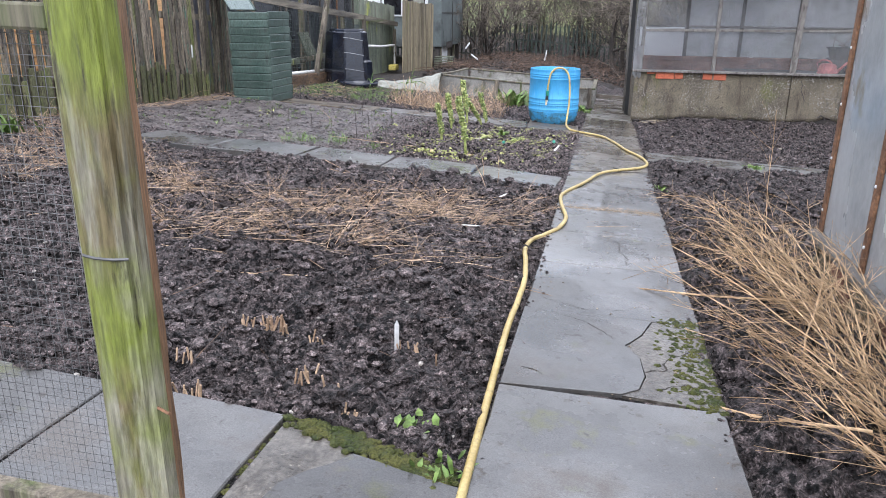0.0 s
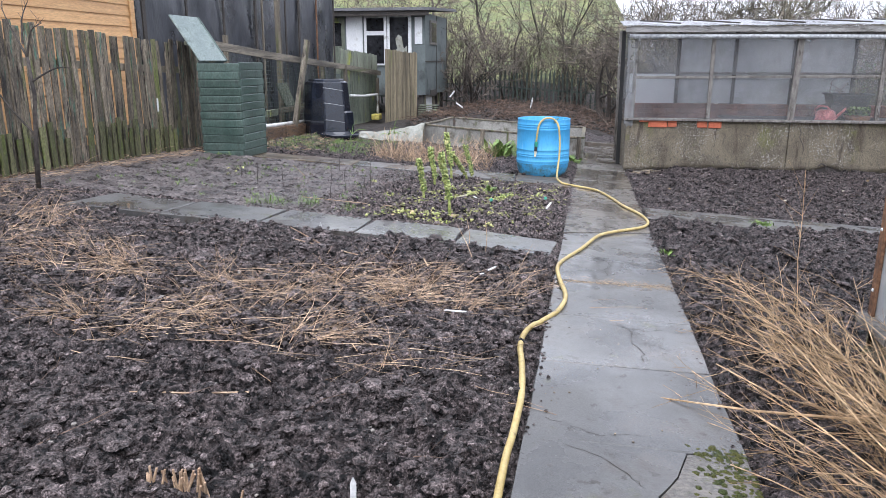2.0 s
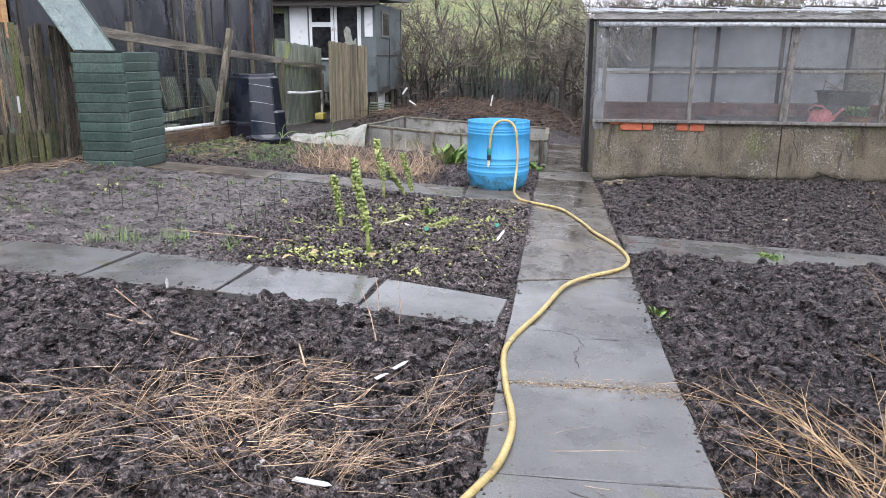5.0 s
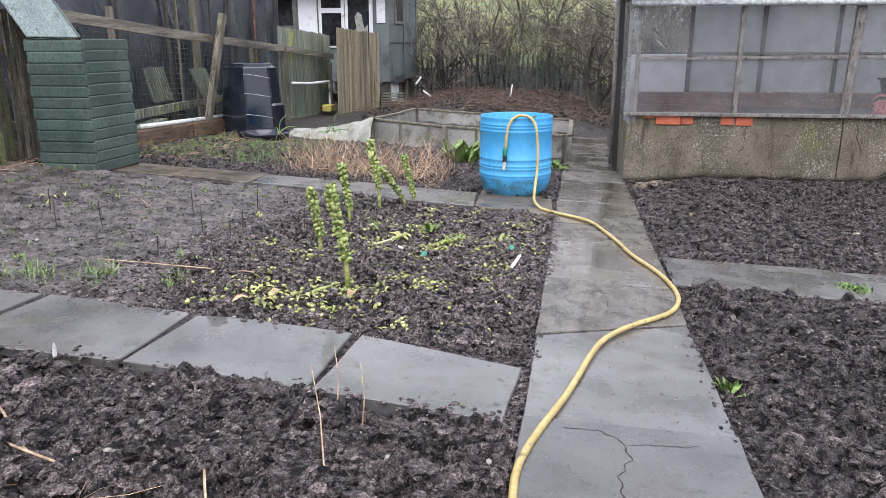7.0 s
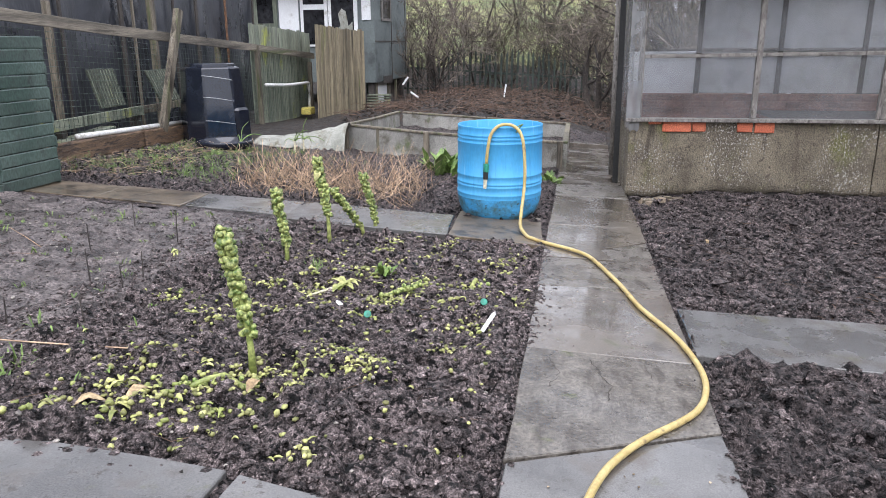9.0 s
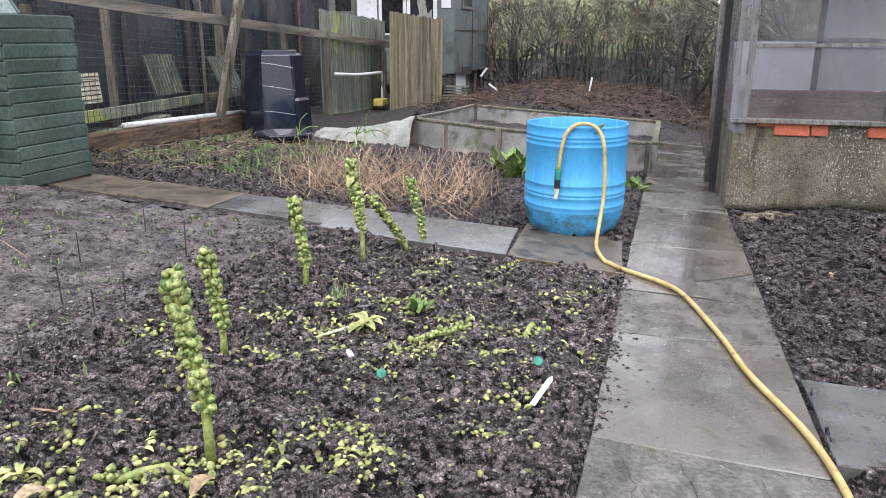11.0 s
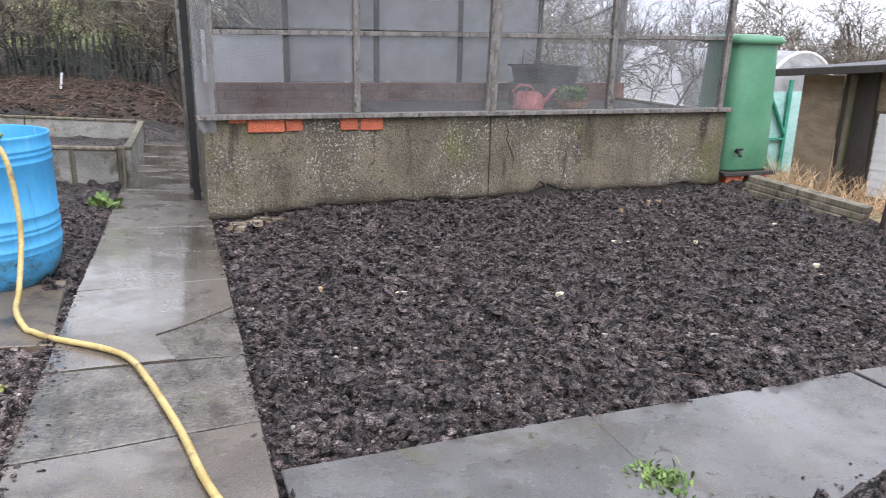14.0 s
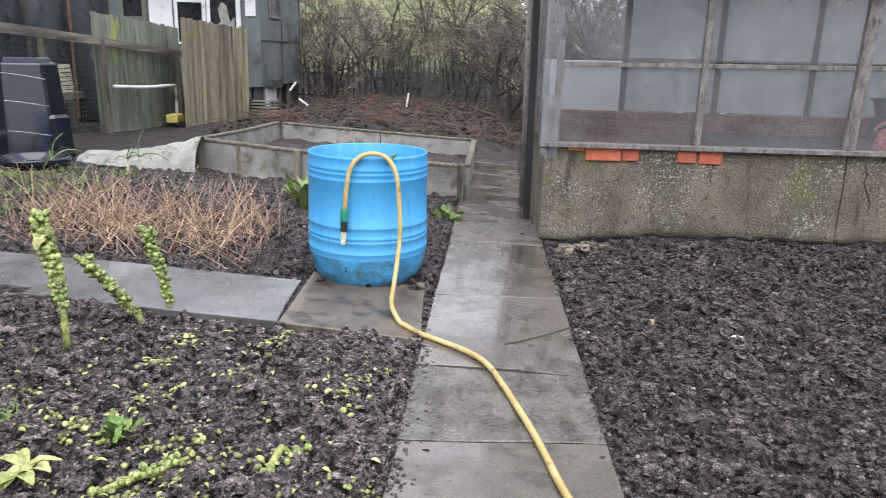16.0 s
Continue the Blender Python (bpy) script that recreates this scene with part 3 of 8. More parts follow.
# ---- ground ----
def steps(a, b, fine, lo, hi):
    """Coordinates, fine between a and b, growing outwards to lo and hi."""
    mid = list(np.arange(a, b + fine / 2, fine))
    left, right, s = [], [], fine
    x = a
    while x > lo:
        s *= 1.22
        x -= s
        left.append(x)
    x, s = b, fine
    while x < hi:
        s *= 1.16
        x += s
        right.append(x)
    return np.array(left[::-1] + mid + right)


def paved(x, y):
    """1 where slabs lie, 0 elsewhere."""
    p = ((x > 0.935) & (x < 1.69) & (y < 20.2)) | ((y > 7.22) & (y < 7.80) & (x > -2.9) & (x < 0.95)) | ((y > 9.22 + 0.07 * (x - 1.7)) & (y < 9.88 + 0.09 * (x - 1.7)) & (x > 1.7) & (x < 7.2))
    p |= ((y > 11.08) & (y < 11.78) & (x > -3.5) & (x < 1.0)) | ((y < 3.25 - 0.2 * np.clip(x - 0.5, 0, 1)) & (x > -2.4) & (x < 1.0))
    return p.astype(float)


GX, GY = steps(-4.6, 7.0, 0.021, -260, 320), steps(3.0, 14.0, 0.021, -60, 420)
XX, YY = np.meshgrid(GX, GY)
tilled = smooth01((XX + 4.4) / 0.4) * (1 - smooth01((XX - 6.7) / 0.5)) * (1 - smooth01((YY - 15.4) / 0.6))
muddy = ((YY > 7.8) & (YY < 11.1) & (XX < -0.9 + 0.35 * fbm(XX, YY, 1.3, 3, 5))).astype(float)
crumb = np.maximum(fbm(XX + 0.03 * fbm(XX, YY, 7.0, 2, 91), YY, 11.0, 4, 51), -0.08)
soft = (0.5 - np.abs(fbm(XX, YY, 4.2, 4, 11)) * 1.4) * 0.085 - 0.036 + fbm(XX, YY, 1.5, 2, 31) * 0.05 + crumb * 0.085 + 0.012 + np.minimum(fbm(XX, YY, 6.5, 3, 131) + 0.12, 0) * 0.10
flat = fbm(XX, YY, 9.0, 4, 21) * 0.032 + fbm(XX, YY, 1.2, 2, 41) * 0.02 + 0.010
rough_far = fbm(XX, YY, 1.1, 4, 61) * 0.10 * smooth01((YY - 18.3) / 1.5) + fbm(XX, YY, 0.12, 4, 71) * 1.6 * smooth01((YY - 40) / 30)
PV = paved(XX, YY)
heap = 0.075 * np.exp(-((XX - 4.1) / 0.9) ** 4 - ((YY - 9.24) / 0.20) ** 2) * (0.7 + 0.9 * fbm(XX, YY, 5.0, 3, 151))
ZZ = heap + lie(XX, YY) + tilled * (muddy * flat + (1 - muddy) * soft) * (1 - PV) - 0.022 * PV + rough_far
gm = bpy.data.meshes.new("ground")
nr, nc = XX.shape
idx = np.arange(nr * nc).reshape(nr, nc)
quads = np.stack([idx[:-1, :-1], idx[:-1, 1:], idx[1:, 1:], idx[1:, :-1]], -1).reshape(-1, 4)
gm.vertices.add(nr * nc)
gm.vertices.foreach_set("co", np.stack([XX, YY, ZZ], -1).ravel())
gm.loops.add(quads.size)
gm.loops.foreach_set("vertex_index", quads.ravel())
gm.polygons.add(len(quads))
gm.polygons.foreach_set("loop_start", np.arange(0, quads.size, 4))
gm.polygons.foreach_set("loop_total", np.full(len(quads), 4))
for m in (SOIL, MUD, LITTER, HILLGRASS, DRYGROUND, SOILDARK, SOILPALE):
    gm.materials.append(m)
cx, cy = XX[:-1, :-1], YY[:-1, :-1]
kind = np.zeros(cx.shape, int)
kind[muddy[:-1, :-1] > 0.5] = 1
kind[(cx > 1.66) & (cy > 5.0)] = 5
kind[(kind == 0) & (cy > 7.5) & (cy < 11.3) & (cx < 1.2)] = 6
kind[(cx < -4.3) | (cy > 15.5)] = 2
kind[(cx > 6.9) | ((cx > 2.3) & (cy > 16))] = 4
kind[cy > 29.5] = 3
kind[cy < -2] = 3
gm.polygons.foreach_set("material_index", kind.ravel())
gm.polygons.foreach_set("use_smooth", np.ones(len(quads), bool))
gm.update(calc_edges=True)
def soil_z(x, y):
    """Height of the modelled soil at a place."""
    i, j = min(max(int(np.searchsorted(GY, y)), 1), nr - 1), min(max(int(np.searchsorted(GX, x)), 1), nc - 1)
    v, u = (y - GY[i - 1]) / (GY[i] - GY[i - 1]), (x - GX[j - 1]) / (GX[j] - GX[j - 1])
    return float((ZZ[i - 1, j - 1] * (1 - u) + ZZ[i - 1, j] * u) * (1 - v) + (ZZ[i, j - 1] * (1 - u) + ZZ[i, j] * u) * v)


tagged(new("ground", gm), "dark wet tilled allotment soil running out to rough grass", "ground", kind="structure")

# ---- paved paths ----
def outline(pts, jag=0.006, sub=3):
    """A slab's outline with slightly worn edges."""
    out = []
    for i, (x, y) in enumerate(pts):
        x2, y2 = pts[(i + 1) % len(pts)]
        for k in range(sub):
            t = k / sub
            j = jag if k else jag * 1.6
            out.append((x + (x2 - x) * t + RND.uniform(-j, j), y + (y2 - y) * t + RND.uniform(-j, j)))
    return out


def crack_strip(line, width, zf, seed):
    """A ragged dark crack lying in a slab's face."""
    pts = [Vector((x, y, 0)) for x, y in line]
    run = []
    for a, b in zip(pts, pts[1:]):
        n = max(2, int((b - a).length / 0.018))
        run += [a.lerp(b, k / n) for k in range(n)]
    run.append(pts[-1])
    rows_ = []
    for k, p in enumerate(run):
        d = run[min(k + 1, len(run) - 1)] - run[max(k - 1, 0)]
        side = Vector((-d.y, d.x, 0)).normalized()
        p = p + side * (0.014 * noise.noise((k * 0.45, seed, 0)) + 0.008 * noise.noise((k * 1.9, seed, 9)))
        w = width * (0.2 + abs(noise.noise((k * 0.6, seed, 5))) * 1.3) * (0.4 if k in (0, len(run) - 1) else 1)
        rows_.append([(q.x, q.y, zf(q.x, q.y) + 0.0128) for q in (p + side * w / 2, p - side * w / 2)])
    return Mesh().sheet(rows_)


def slab(pts, parent, material=SLAB, lift=0.0, jag=0.004, cracks=()):
    tx, ty, dz = RND.uniform(-0.006, 0.006), RND.uniform(-0.006, 0.006), RND.uniform(-0.004, 0.004) + lift
    cx, cy = sum(p[0] for p in pts) / len(pts), sum(p[1] for p in pts) / len(pts)
    zf = lambda x, y: gz(cx, cy) - 0.06 * (x - cx) - 0.04 * (y - cy) + tx * (x - cx) + ty * (y - cy) + dz
    if pts[0][1] > 9.9 and pts[0][0] > 1.71:
        zf = lambda x, y: gz(x, y) + dz
    ob = part("paving_slab", Mesh().prism(outline(pts, jag), -0.05, 0.012, 0.0045 if jag > 0.003 else 0.0015, zf), material, parent)
    for k, (line, width) in enumerate(cracks):
        part("crack", crack_strip(line, width, zf, cx * 7 + cy * 3 + k), CRACKDIRT, ob, "dirt-filled crack")
    return ob


def path_bed(name, label, pts):
    """The sandy bed under a row of slabs, following the ground."""
    (ax, ay), (bx, by), (cx, cy), (dx, dy) = pts
    n = 40
    rows_ = [[(ax + (dx - ax) * i / n + (bx + (cx - bx) * i / n - ax - (dx - ax) * i / n) * j / n, ay + (dy - ay) * i / n + (by + (cy - by) * i / n - ay - (dy - ay) * i / n) * j / n) for j in range(n + 1)] for i in range(n + 1)]
    m = Mesh().sheet([[(x, y, gz(x, y) - 0.001) for x, y in r] for r in rows_])
    return tagged(part(name, m, SOIL), label, "path", kind="structure")


main_path = path_bed("path", "straight garden path of wet grey paving slabs", [(0.944, 0.2), (1.672, 0.2), (1.672, 20), (0.944, 20)])
L, R, G = 0.948, 1.668, 0.0035
rows = [(0.2, 0.2), (1.3, 1.3), (2.2, 2.25), (3.0, 3.05), (3.675, 3.735), (4.43, 4.50), (5.15, 5.23), (5.83, 5.91), (6.53, 6.64), (7.24, 7.31), (8.08, 8.47),
        (9.06, 9.09), (10.06, 10.20), (10.74, 10.80), (11.79, 11.95), (12.47, 12.64), (13.3, 13.40), (14.03, 14.3), (15.05, 15.1), (15.9, 15.9), (16.8, 16.75), (17.7, 17.7), (18.6, 18.65), (19.7, 19.6)]
for i, ((l0, r0), (l1, r1)) in enumerate(zip(rows, rows[1:])):
    corners = [(L, l0 + G), (R, r0 + G), (R, r1 - G), (L, l1 - G)]
    if i == 4:
        # the cracked slab with a crumbled, mossy side
        edge_ = [(1.342, 3.742), (1.40, 3.80), (1.425, 3.911), (1.412, 4.064), (1.362, 4.165), (1.43, 4.30), (1.475, r1 - G - 0.03)]
        slab([(L, l0 + G)] + edge_ + [(L, l1 - G)], main_path, jag=0.001, cracks=[([(1.08, 4.40), (1.20, 4.36), (1.33, 4.20)], 0.005), ([(1.0, 3.83), (1.08, 3.80)], 0.008)])
        slab([(1.345, 3.742), (R, r0 + G), (R, r1 - G)] + [(x + 0.0025, y) for x, y in edge_[::-1][:-1]], main_path, SLABROUGH, -0.003, 0.001,
             cracks=[([(1.425, 3.95), (1.50, 4.0), (1.53, 4.12), (1.60, 4.2)], 0.010), ([(1.45, 3.82), (1.56, 3.90), (1.64, 3.86)], 0.007)])
    elif i == 5:
        slab(corners, main_path, cracks=[([(1.0, 4.60), (1.2, 4.52), (1.38, 4.58)], 0.003)])
    elif i == 6:
        slab(corners, main_path, cracks=[([(1.299, 5.80), (1.369, 5.68), (1.36, 5.52), (1.40, 5.40), (1.39, 5.27)], 0.008), ([(1.21, 5.78), (1.32, 5.74), (1.44, 5.72), (1.52, 5.76)], 0.006), ([(1.36, 5.50), (1.46, 5.52), (1.52, 5.44)], 0.004)])
    elif i == 8:
        slab(corners, main_path, cracks=[([(1.08, 7.19), (1.217, 7.20), (1.285, 7.13), (1.296, 7.04), (1.257, 6.93), (1.27, 6.76)], 0.010), ([(1.285, 7.13), (1.42, 7.16), (1.53, 7.19)], 0.008)])
    elif i == 10:
        slab(corners, main_path, SLABROUGH, cracks=[([(1.22, 9.0), (1.26, 8.86), (1.30, 8.74), (1.28, 8.60)], 0.008), ([(1.05, 8.96), (1.10, 8.80), (1.06, 8.66)], 0.006), ([(1.45, 9.0), (1.47, 8.85)], 0.006)])
    elif i == 13:
        tri = [(1.32, 11.094), (1.45, 11.21), (1.665, 11.44)]
        slab([(L, l0 + G), (1.40, r0 + G), (1.36, 10.95)] + tri + [(R, r1 - G), (L, l1 - G)], main_path, SLABWET, 0, 0.001)
        slab([(1.404, r0 + G), (R, r0 + G), (R, 11.43)] + [(x, y - 0.007) for x, y in tri[::-1][1:]] + [(1.364, 10.95)], main_path, SLABROUGH, -0.003, 0.001)
    else:
        slab(corners, main_path, SLABROUGH if i in (12, 16) else (SLABWET if i > 10 else SLAB))

cross_near = path_bed("path", "row of wet grey slabs between two vegetable beds", [(-2.86, 7.24), (0.94, 7.24), (0.94, 7.78), (-2.86, 7.78)])
for x0, x1, a, b, c, d in ((0.20, 0.89, 7.22, 7.18, 7.66, 7.79), (-0.55, 0.185, 7.24, 7.22, 7.80, 7.82), (-1.30, -0.565, 7.20, 7.24, 7.80, 7.82), (-2.08, -1.315, 7.16, 7.20, 7.80, 7.78), (-2.88, -2.095, 7.18, 7.16, 7.76, 7.78)):
    slab([(x0, a), (x1, b), (x1 + (0.02 if x0 > 0 else -0.01), c), (x0 + 0.02, d)], cross_near)
cross_right = path_bed("path", "row of pale grey slabs beside a dug bed", [(1.695, 9.22), (7.1, 9.76), (7.1, 10.3), (1.695, 9.85)])
for x0, x1, n0, n1 in ((1.690, 2.79, 9.20, 9.27), (2.80, 4.20, 9.28, 9.35), (4.215, 5.70, 9.36, 9.60), (5.715, 7.1, 9.62, 9.75)):
    f0, f1 = 9.862 + 0.125 * (min(x0, 2.8) - 1.67) + 0.085 * max(0, x0 - 2.8), 9.862 + 0.125 * (min(x1, 2.8) - 1.67) + 0.085 * max(0, x1 - 2.8)
    slab([(x0 - 0.03 * (x0 > 2), n0), (x1 - 0.03, n1), (x1, f1), (x0, f0)], cross_right)
cross_far = path_bed("path", "row of wet slabs leading to a compost bin", [(-3.46, 11.1), (0.96, 11.1), (0.96, 11.76), (-3.46, 11.76)])
for x0, x1, y0, y1, mt in ((0.262, 0.935, 11.06, 12.02, BARRELSLAB), (-1.00, 0.245, 11.10, 11.80, SLAB), (-1.86, -1.015, 11.24, 11.78, SLAB), (-2.62, -1.875, 11.22, 11.78, SLABBROWN), (-3.46, -2.635, 11.22, 11.76, SLABBROWN)):
    slab([(x0, y0), (x1, y0 - 0.02), (x1 - 0.06, y1), (x0 - 0.06, y1 - 0.01)], cross_far, mt)
terrace = path_bed("pavement", "grey slabs laid beside the gate", [(-2.3, 0.4), (0.96, 0.4), (0.96, 3.05), (-2.3, 3.2)])
for x0, x1, y0, y1, y2 in ((-0.165, 0.385, 2.2, 3.27, 3.25), (-0.95, -0.18, 2.2, 3.26, 3.27), (-1.75, -0.965, 2.2, 3.24, 3.26), (-2.3, -1.765, 2.2, 3.22, 3.24), (-0.55, 0.2, 1.3, 2.19, 2.19), (0.215, 0.965, 1.3, 2.19, 2.19), (-1.35, -0.565, 1.3, 2.19, 2.19), (-2.2, -1.365, 1.3, 2.19, 2.19), (0.0, 0.965, 0.4, 1.285, 1.285), (-1.0, -0.015, 0.4, 1.285, 1.285)):
    slab([(x0, y0), (x1, y0), (x1, y2), (x0, y1)], terrace)
slab([(0.40, 2.2), (0.96, 2.2), (0.96, 3.06), (0.84, 3.08), (0.64, 3.12), (0.50, 2.95)], terrace)
slab([(0.405, 2.35), (0.497, 2.955), (0.635, 3.125), (0.54, 3.21), (0.40, 3.25)], terrace, SLABROUGH, -0.004, 0.003)

# ---- the far greenhouse ----
gh = thing("greenhouse", (1.7, 13.6, gz(1.7, 13.6)), "old timber greenhouse with dusty panes on a stained rendered wall", "greenhouse")
GY0, GY1, GX0, GX1, SILL, EAVE = 13.6, 15.35, 1.64, 6.34, 0.45, 1.62


def rendered_wall(x0, x1, steps_n, wy, jag, phase):
    """A stretch of render with a worn foot and a slightly uneven face."""
    m, front, cols = Mesh(), [], []
    zs = [0.0, 0.04, 0.12, 0.3, 0.6, 0.9, 1.0]
    for i in range(steps_n + 1):
        x = x0 + (x1 - x0) * i / steps_n
        foot = gz(x, wy) + 0.015 + jag * abs(noise.noise((x * 2.1, phase, 0))) + 0.02 * noise.noise((x * 9, phase, 3))
        cols.append([(x, wy + 0.016 * noise.noise((x * 2.6, z * 3, phase)) + (0.03 if z == 0 else 0), foot + (SILL - 0.012 - foot) * z) for z in zs])
    m.sheet([list(r) for r in cols])
    m.sheet([[(p[0], wy + 0.12, p[2]) for p in reversed(r)] for r in cols])
    m.sheet([[(r[-1][0], r[-1][1], r[-1][2]), (r[-1][0], wy + 0.12, r[-1][2])] for r in cols])
    m.sheet([[p, (p[0], wy + 0.12, p[2])] for p in cols[0]][::-1])
    m.sheet([[p, (p[0], wy + 0.12, p[2])] for p in cols[-1]])
    return m


part("dwarf_wall", rendered_wall(GX0 + 0.01, 3.925, 46, GY0, 0.10, 1.0), RENDER, gh, "stained pebbly render with flaked patches", True)
part("dwarf_wall", rendered_wall(3.94, GX1, 46, GY0 + 0.01, 0.10, 5.0), RENDER, gh, "stained pebbly render, cracked", True)
# strip below the worn wall foot, its dark colour standing in for shade
part("footing", Mesh().box((GX0 + 0.02, GY0 + 0.05, -0.75), (GX1 - 0.02, GY0 + 0.14, -0.16)), DARKWOOD, gh, "footing with shade put into its dark colour")
for x0, x1, z0, z1 in ((1.83, 1.955, 0.415, 0.445), (1.965, 2.235, 0.345, 0.442), (2.245, 2.37, 0.35, 0.442), (2.66, 2.80, 0.35, 0.44), (2.82, 3.0, 0.345, 0.44)):
    part("brick", Mesh().box((x0, GY0 - 0.022, z0), (x1, GY0 + 0.06, z1), ch=0.006), BRICK, gh, "bare red brick where render fell off")
part("sill", beam((GX0 - 0.03, GY0 - 0.01, SILL + 0.01), (GX1 + 0.02, GY0 + 0.0, SILL + 0.018), 0.11, 0.034), FRAMEWOOD, gh)
crack = [(4.07, 0.38), (4.10, 0.30), (4.085, 0.24), (4.13, 0.15), (4.16, 0.08), (4.15, 0.0)]
part("crack", Mesh().tube([(x, GY0 + 0.006, z) for x, z in crack], [0.004, 0.006, 0.005, 0.006, 0.004, 0.002], 4), DARKWOOD, gh, "crack in the render")
part("crack", Mesh().tube([(x, GY0 + 0.002, z) for x, z in ((4.38, -0.17), (4.42, -0.13), (4.47, -0.16), (4.50, -0.24))], [0.006, 0.01, 0.009, 0.005], 4), DARKWOOD, gh, "hole at the foot of the render")
POSTX = (1.73, 2.80, 3.93, 5.06, 6.25)
for i, x in enumerate(POSTX):
    w = 0.085 if i == 2 else 0.05
    part("post", beam((x, GY0 + 0.02, SILL + 0.03), (x + (0.03 if i in (2, 4) else 0.0), GY0 + 0.02, EAVE), 0.05, w, up=(1, 0, 0)), FRAMEWOOD, gh)
for i, (xa, xb) in enumerate(zip(POSTX, POSTX[1:])):
    part("mid_rail", beam((xa + 0.026, GY0 + 0.018, 1.06 + 0.012 * i), (xb - 0.026 - (0.016 if i == 1 else 0), GY0 + 0.018, 1.07 + 0.012 * i), 0.035, 0.035), FRAMEWOOD, gh)
    for z0, z1 in ((SILL + 0.03, 1.045 + 0.012 * i), (1.09 + 0.012 * i, EAVE - 0.02)):
        pane = part("pane", Mesh().box((xa + 0.02, GY0 + 0.030, z0), (xb - 0.02, GY0 + 0.034, z1)), GLASS, gh)
        pane.visible_shadow = False
part("head_beam", beam((GX0, GY0 + 0.03, EAVE + 0.03), (GX1, GY0 + 0.03, EAVE + 0.03), 0.06, 0.07), FRAMEWOOD, gh)
part("gutter", Mesh().tube([(GX0 - 0.02, GY0 - 0.08, 1.64), (4.0, GY0 - 0.08, 1.63), (GX1 + 0.1, GY0 - 0.08, 1.60)], 0.032, 10), PIPEGREY, gh, "grey plastic gutter pipe", True)
part("fascia", beam((GX0 - 0.08, GY0 - 0.10, 1.735), (GX1 + 0.08, GY0 - 0.10, 1.72), 0.03, 0.075), FASCIA, gh, "flaking whitish fascia board")
rs = []
for j in range(9):
    y = GY0 - 0.15 + (GY1 + 0.2 - GY0) * j / 8
    rs.append([(GX0 - 0.12 + (GX1 - GX0 + 0.22) * i / 90, y, 1.785 + 0.16 * j / 8 + 0.003 * math.cos(i * math.pi) + 0.016 * noise.noise((i * 0.13, j * 0.6, 0))) for i in range(91)])
part("roof_sheet", Mesh().sheet(rs, 0.006), ROOFSHEET, gh, "cloudy corrugated plastic roof", True)
for x in (2.3, 3.1, 3.95, 4.8, 5.6):
    part("roof_batten", beam((x, GY0 - 0.1, 1.815), (x - 0.5, GY0 + 0.85, 1.90), 0.03, 0.02), DARKWOOD, gh)
part("back_wall", Mesh().box((GX0 + 0.02, GY1, -0.7), (GX1, GY1 + 0.1, 0.60)), DULLBRICK, gh, "dull brick dwarf wall inside")
bme = data(Mesh().box((0, -0.012, 0), (0.218, 0.05, 0.066), ch=0.005), "inner_brick", DULLBRICK)
for r in range(3):
    for c in range(19):
        x = GX0 + 0.16 + c * 0.232 + (0.116 if r % 2 else 0)
        if x < GX1 - 0.25:
            piece("brick", bme, gh, pose(x, GY1, 0.37 + r * 0.078))
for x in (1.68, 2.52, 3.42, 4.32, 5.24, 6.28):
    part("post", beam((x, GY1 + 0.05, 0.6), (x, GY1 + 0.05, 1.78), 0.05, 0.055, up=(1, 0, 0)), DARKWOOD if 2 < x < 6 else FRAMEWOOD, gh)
part("back_rail", beam((GX0, GY1 + 0.05, 1.1), (GX1, GY1 + 0.05, 1.1), 0.04, 0.03), FRAMEWOOD, gh)
part("back_rail", beam((GX0, GY1 + 0.05, 1.78), (GX1, GY1 + 0.05, 1.78), 0.05, 0.05), FRAMEWOOD, gh)
for xa, xb in zip((1.71, 2.55, 3.45, 4.35, 5.27), (2.49, 3.39, 4.29, 5.21, 6.25)):
    for z0, z1 in ((0.61, 1.082), (1.118, 1.75)):
        part("pane", Mesh().box((xa, GY1 + 0.03, z0), (xb, GY1 + 0.034, z1)), BACKGLASS if 2 < xa < 5 else CLEARGLASS, gh, "cloudy bubble-wrapped pane" if 2 < xa < 5 else "").visible_shadow = False
for x in (GX1 - 0.03,):
    part("end_wall", Mesh().box((x - 0.08, GY0 + 0.13, -0.7), (x + 0.03, GY1 - 0.002, 0.44)), RENDER, gh)
    part("pane", Mesh().box((x, GY0 + 0.06, 0.46), (x + 0.004, GY1, 1.7)), CLEARGLASS, gh).visible_shadow = False
    part("end_rail", beam((x, GY0 + 0.06, 1.1), (x, GY1, 1.1), 0.035, 0.035), FRAMEWOOD, gh)
part("end_wall", Mesh().box((GX0 + 0.012, GY0 + 0.13, -0.7), (GX0 + 0.12, GY1 - 0.002, 0.44)), RENDER, gh)
rs = []
for j in range(13):
    z = 0.36 + 1.34 * j / 12
    rs.append([(GX0 + 0.005 + 0.03 * noise.noise((i * 0.5, j * 0.35, 2)) + 0.012 * math.sin(i * 0.9), GY0 - 0.03 + 1.75 * i / 20, z + 0.04 * noise.noise((i * 0.4, j, 7)) * (j == 0)) for i in range(21)])
part("end_sheet", Mesh().sheet(rs), CORNERFILM, gh, "torn cloudy polythene over the end wall", True)
rs = [[(GX0 - 0.03 + 0.13 * i / 6, GY0 - 0.03 - 0.012 * math.sin(i * 1.4 + j * 0.4) - 0.01 * (j < 2), 0.36 + 1.3 * j / 12 + 0.05 * noise.noise((i * 0.7, 1, 4)) * (j == 0)) for i in range(7)] for j in range(13)]
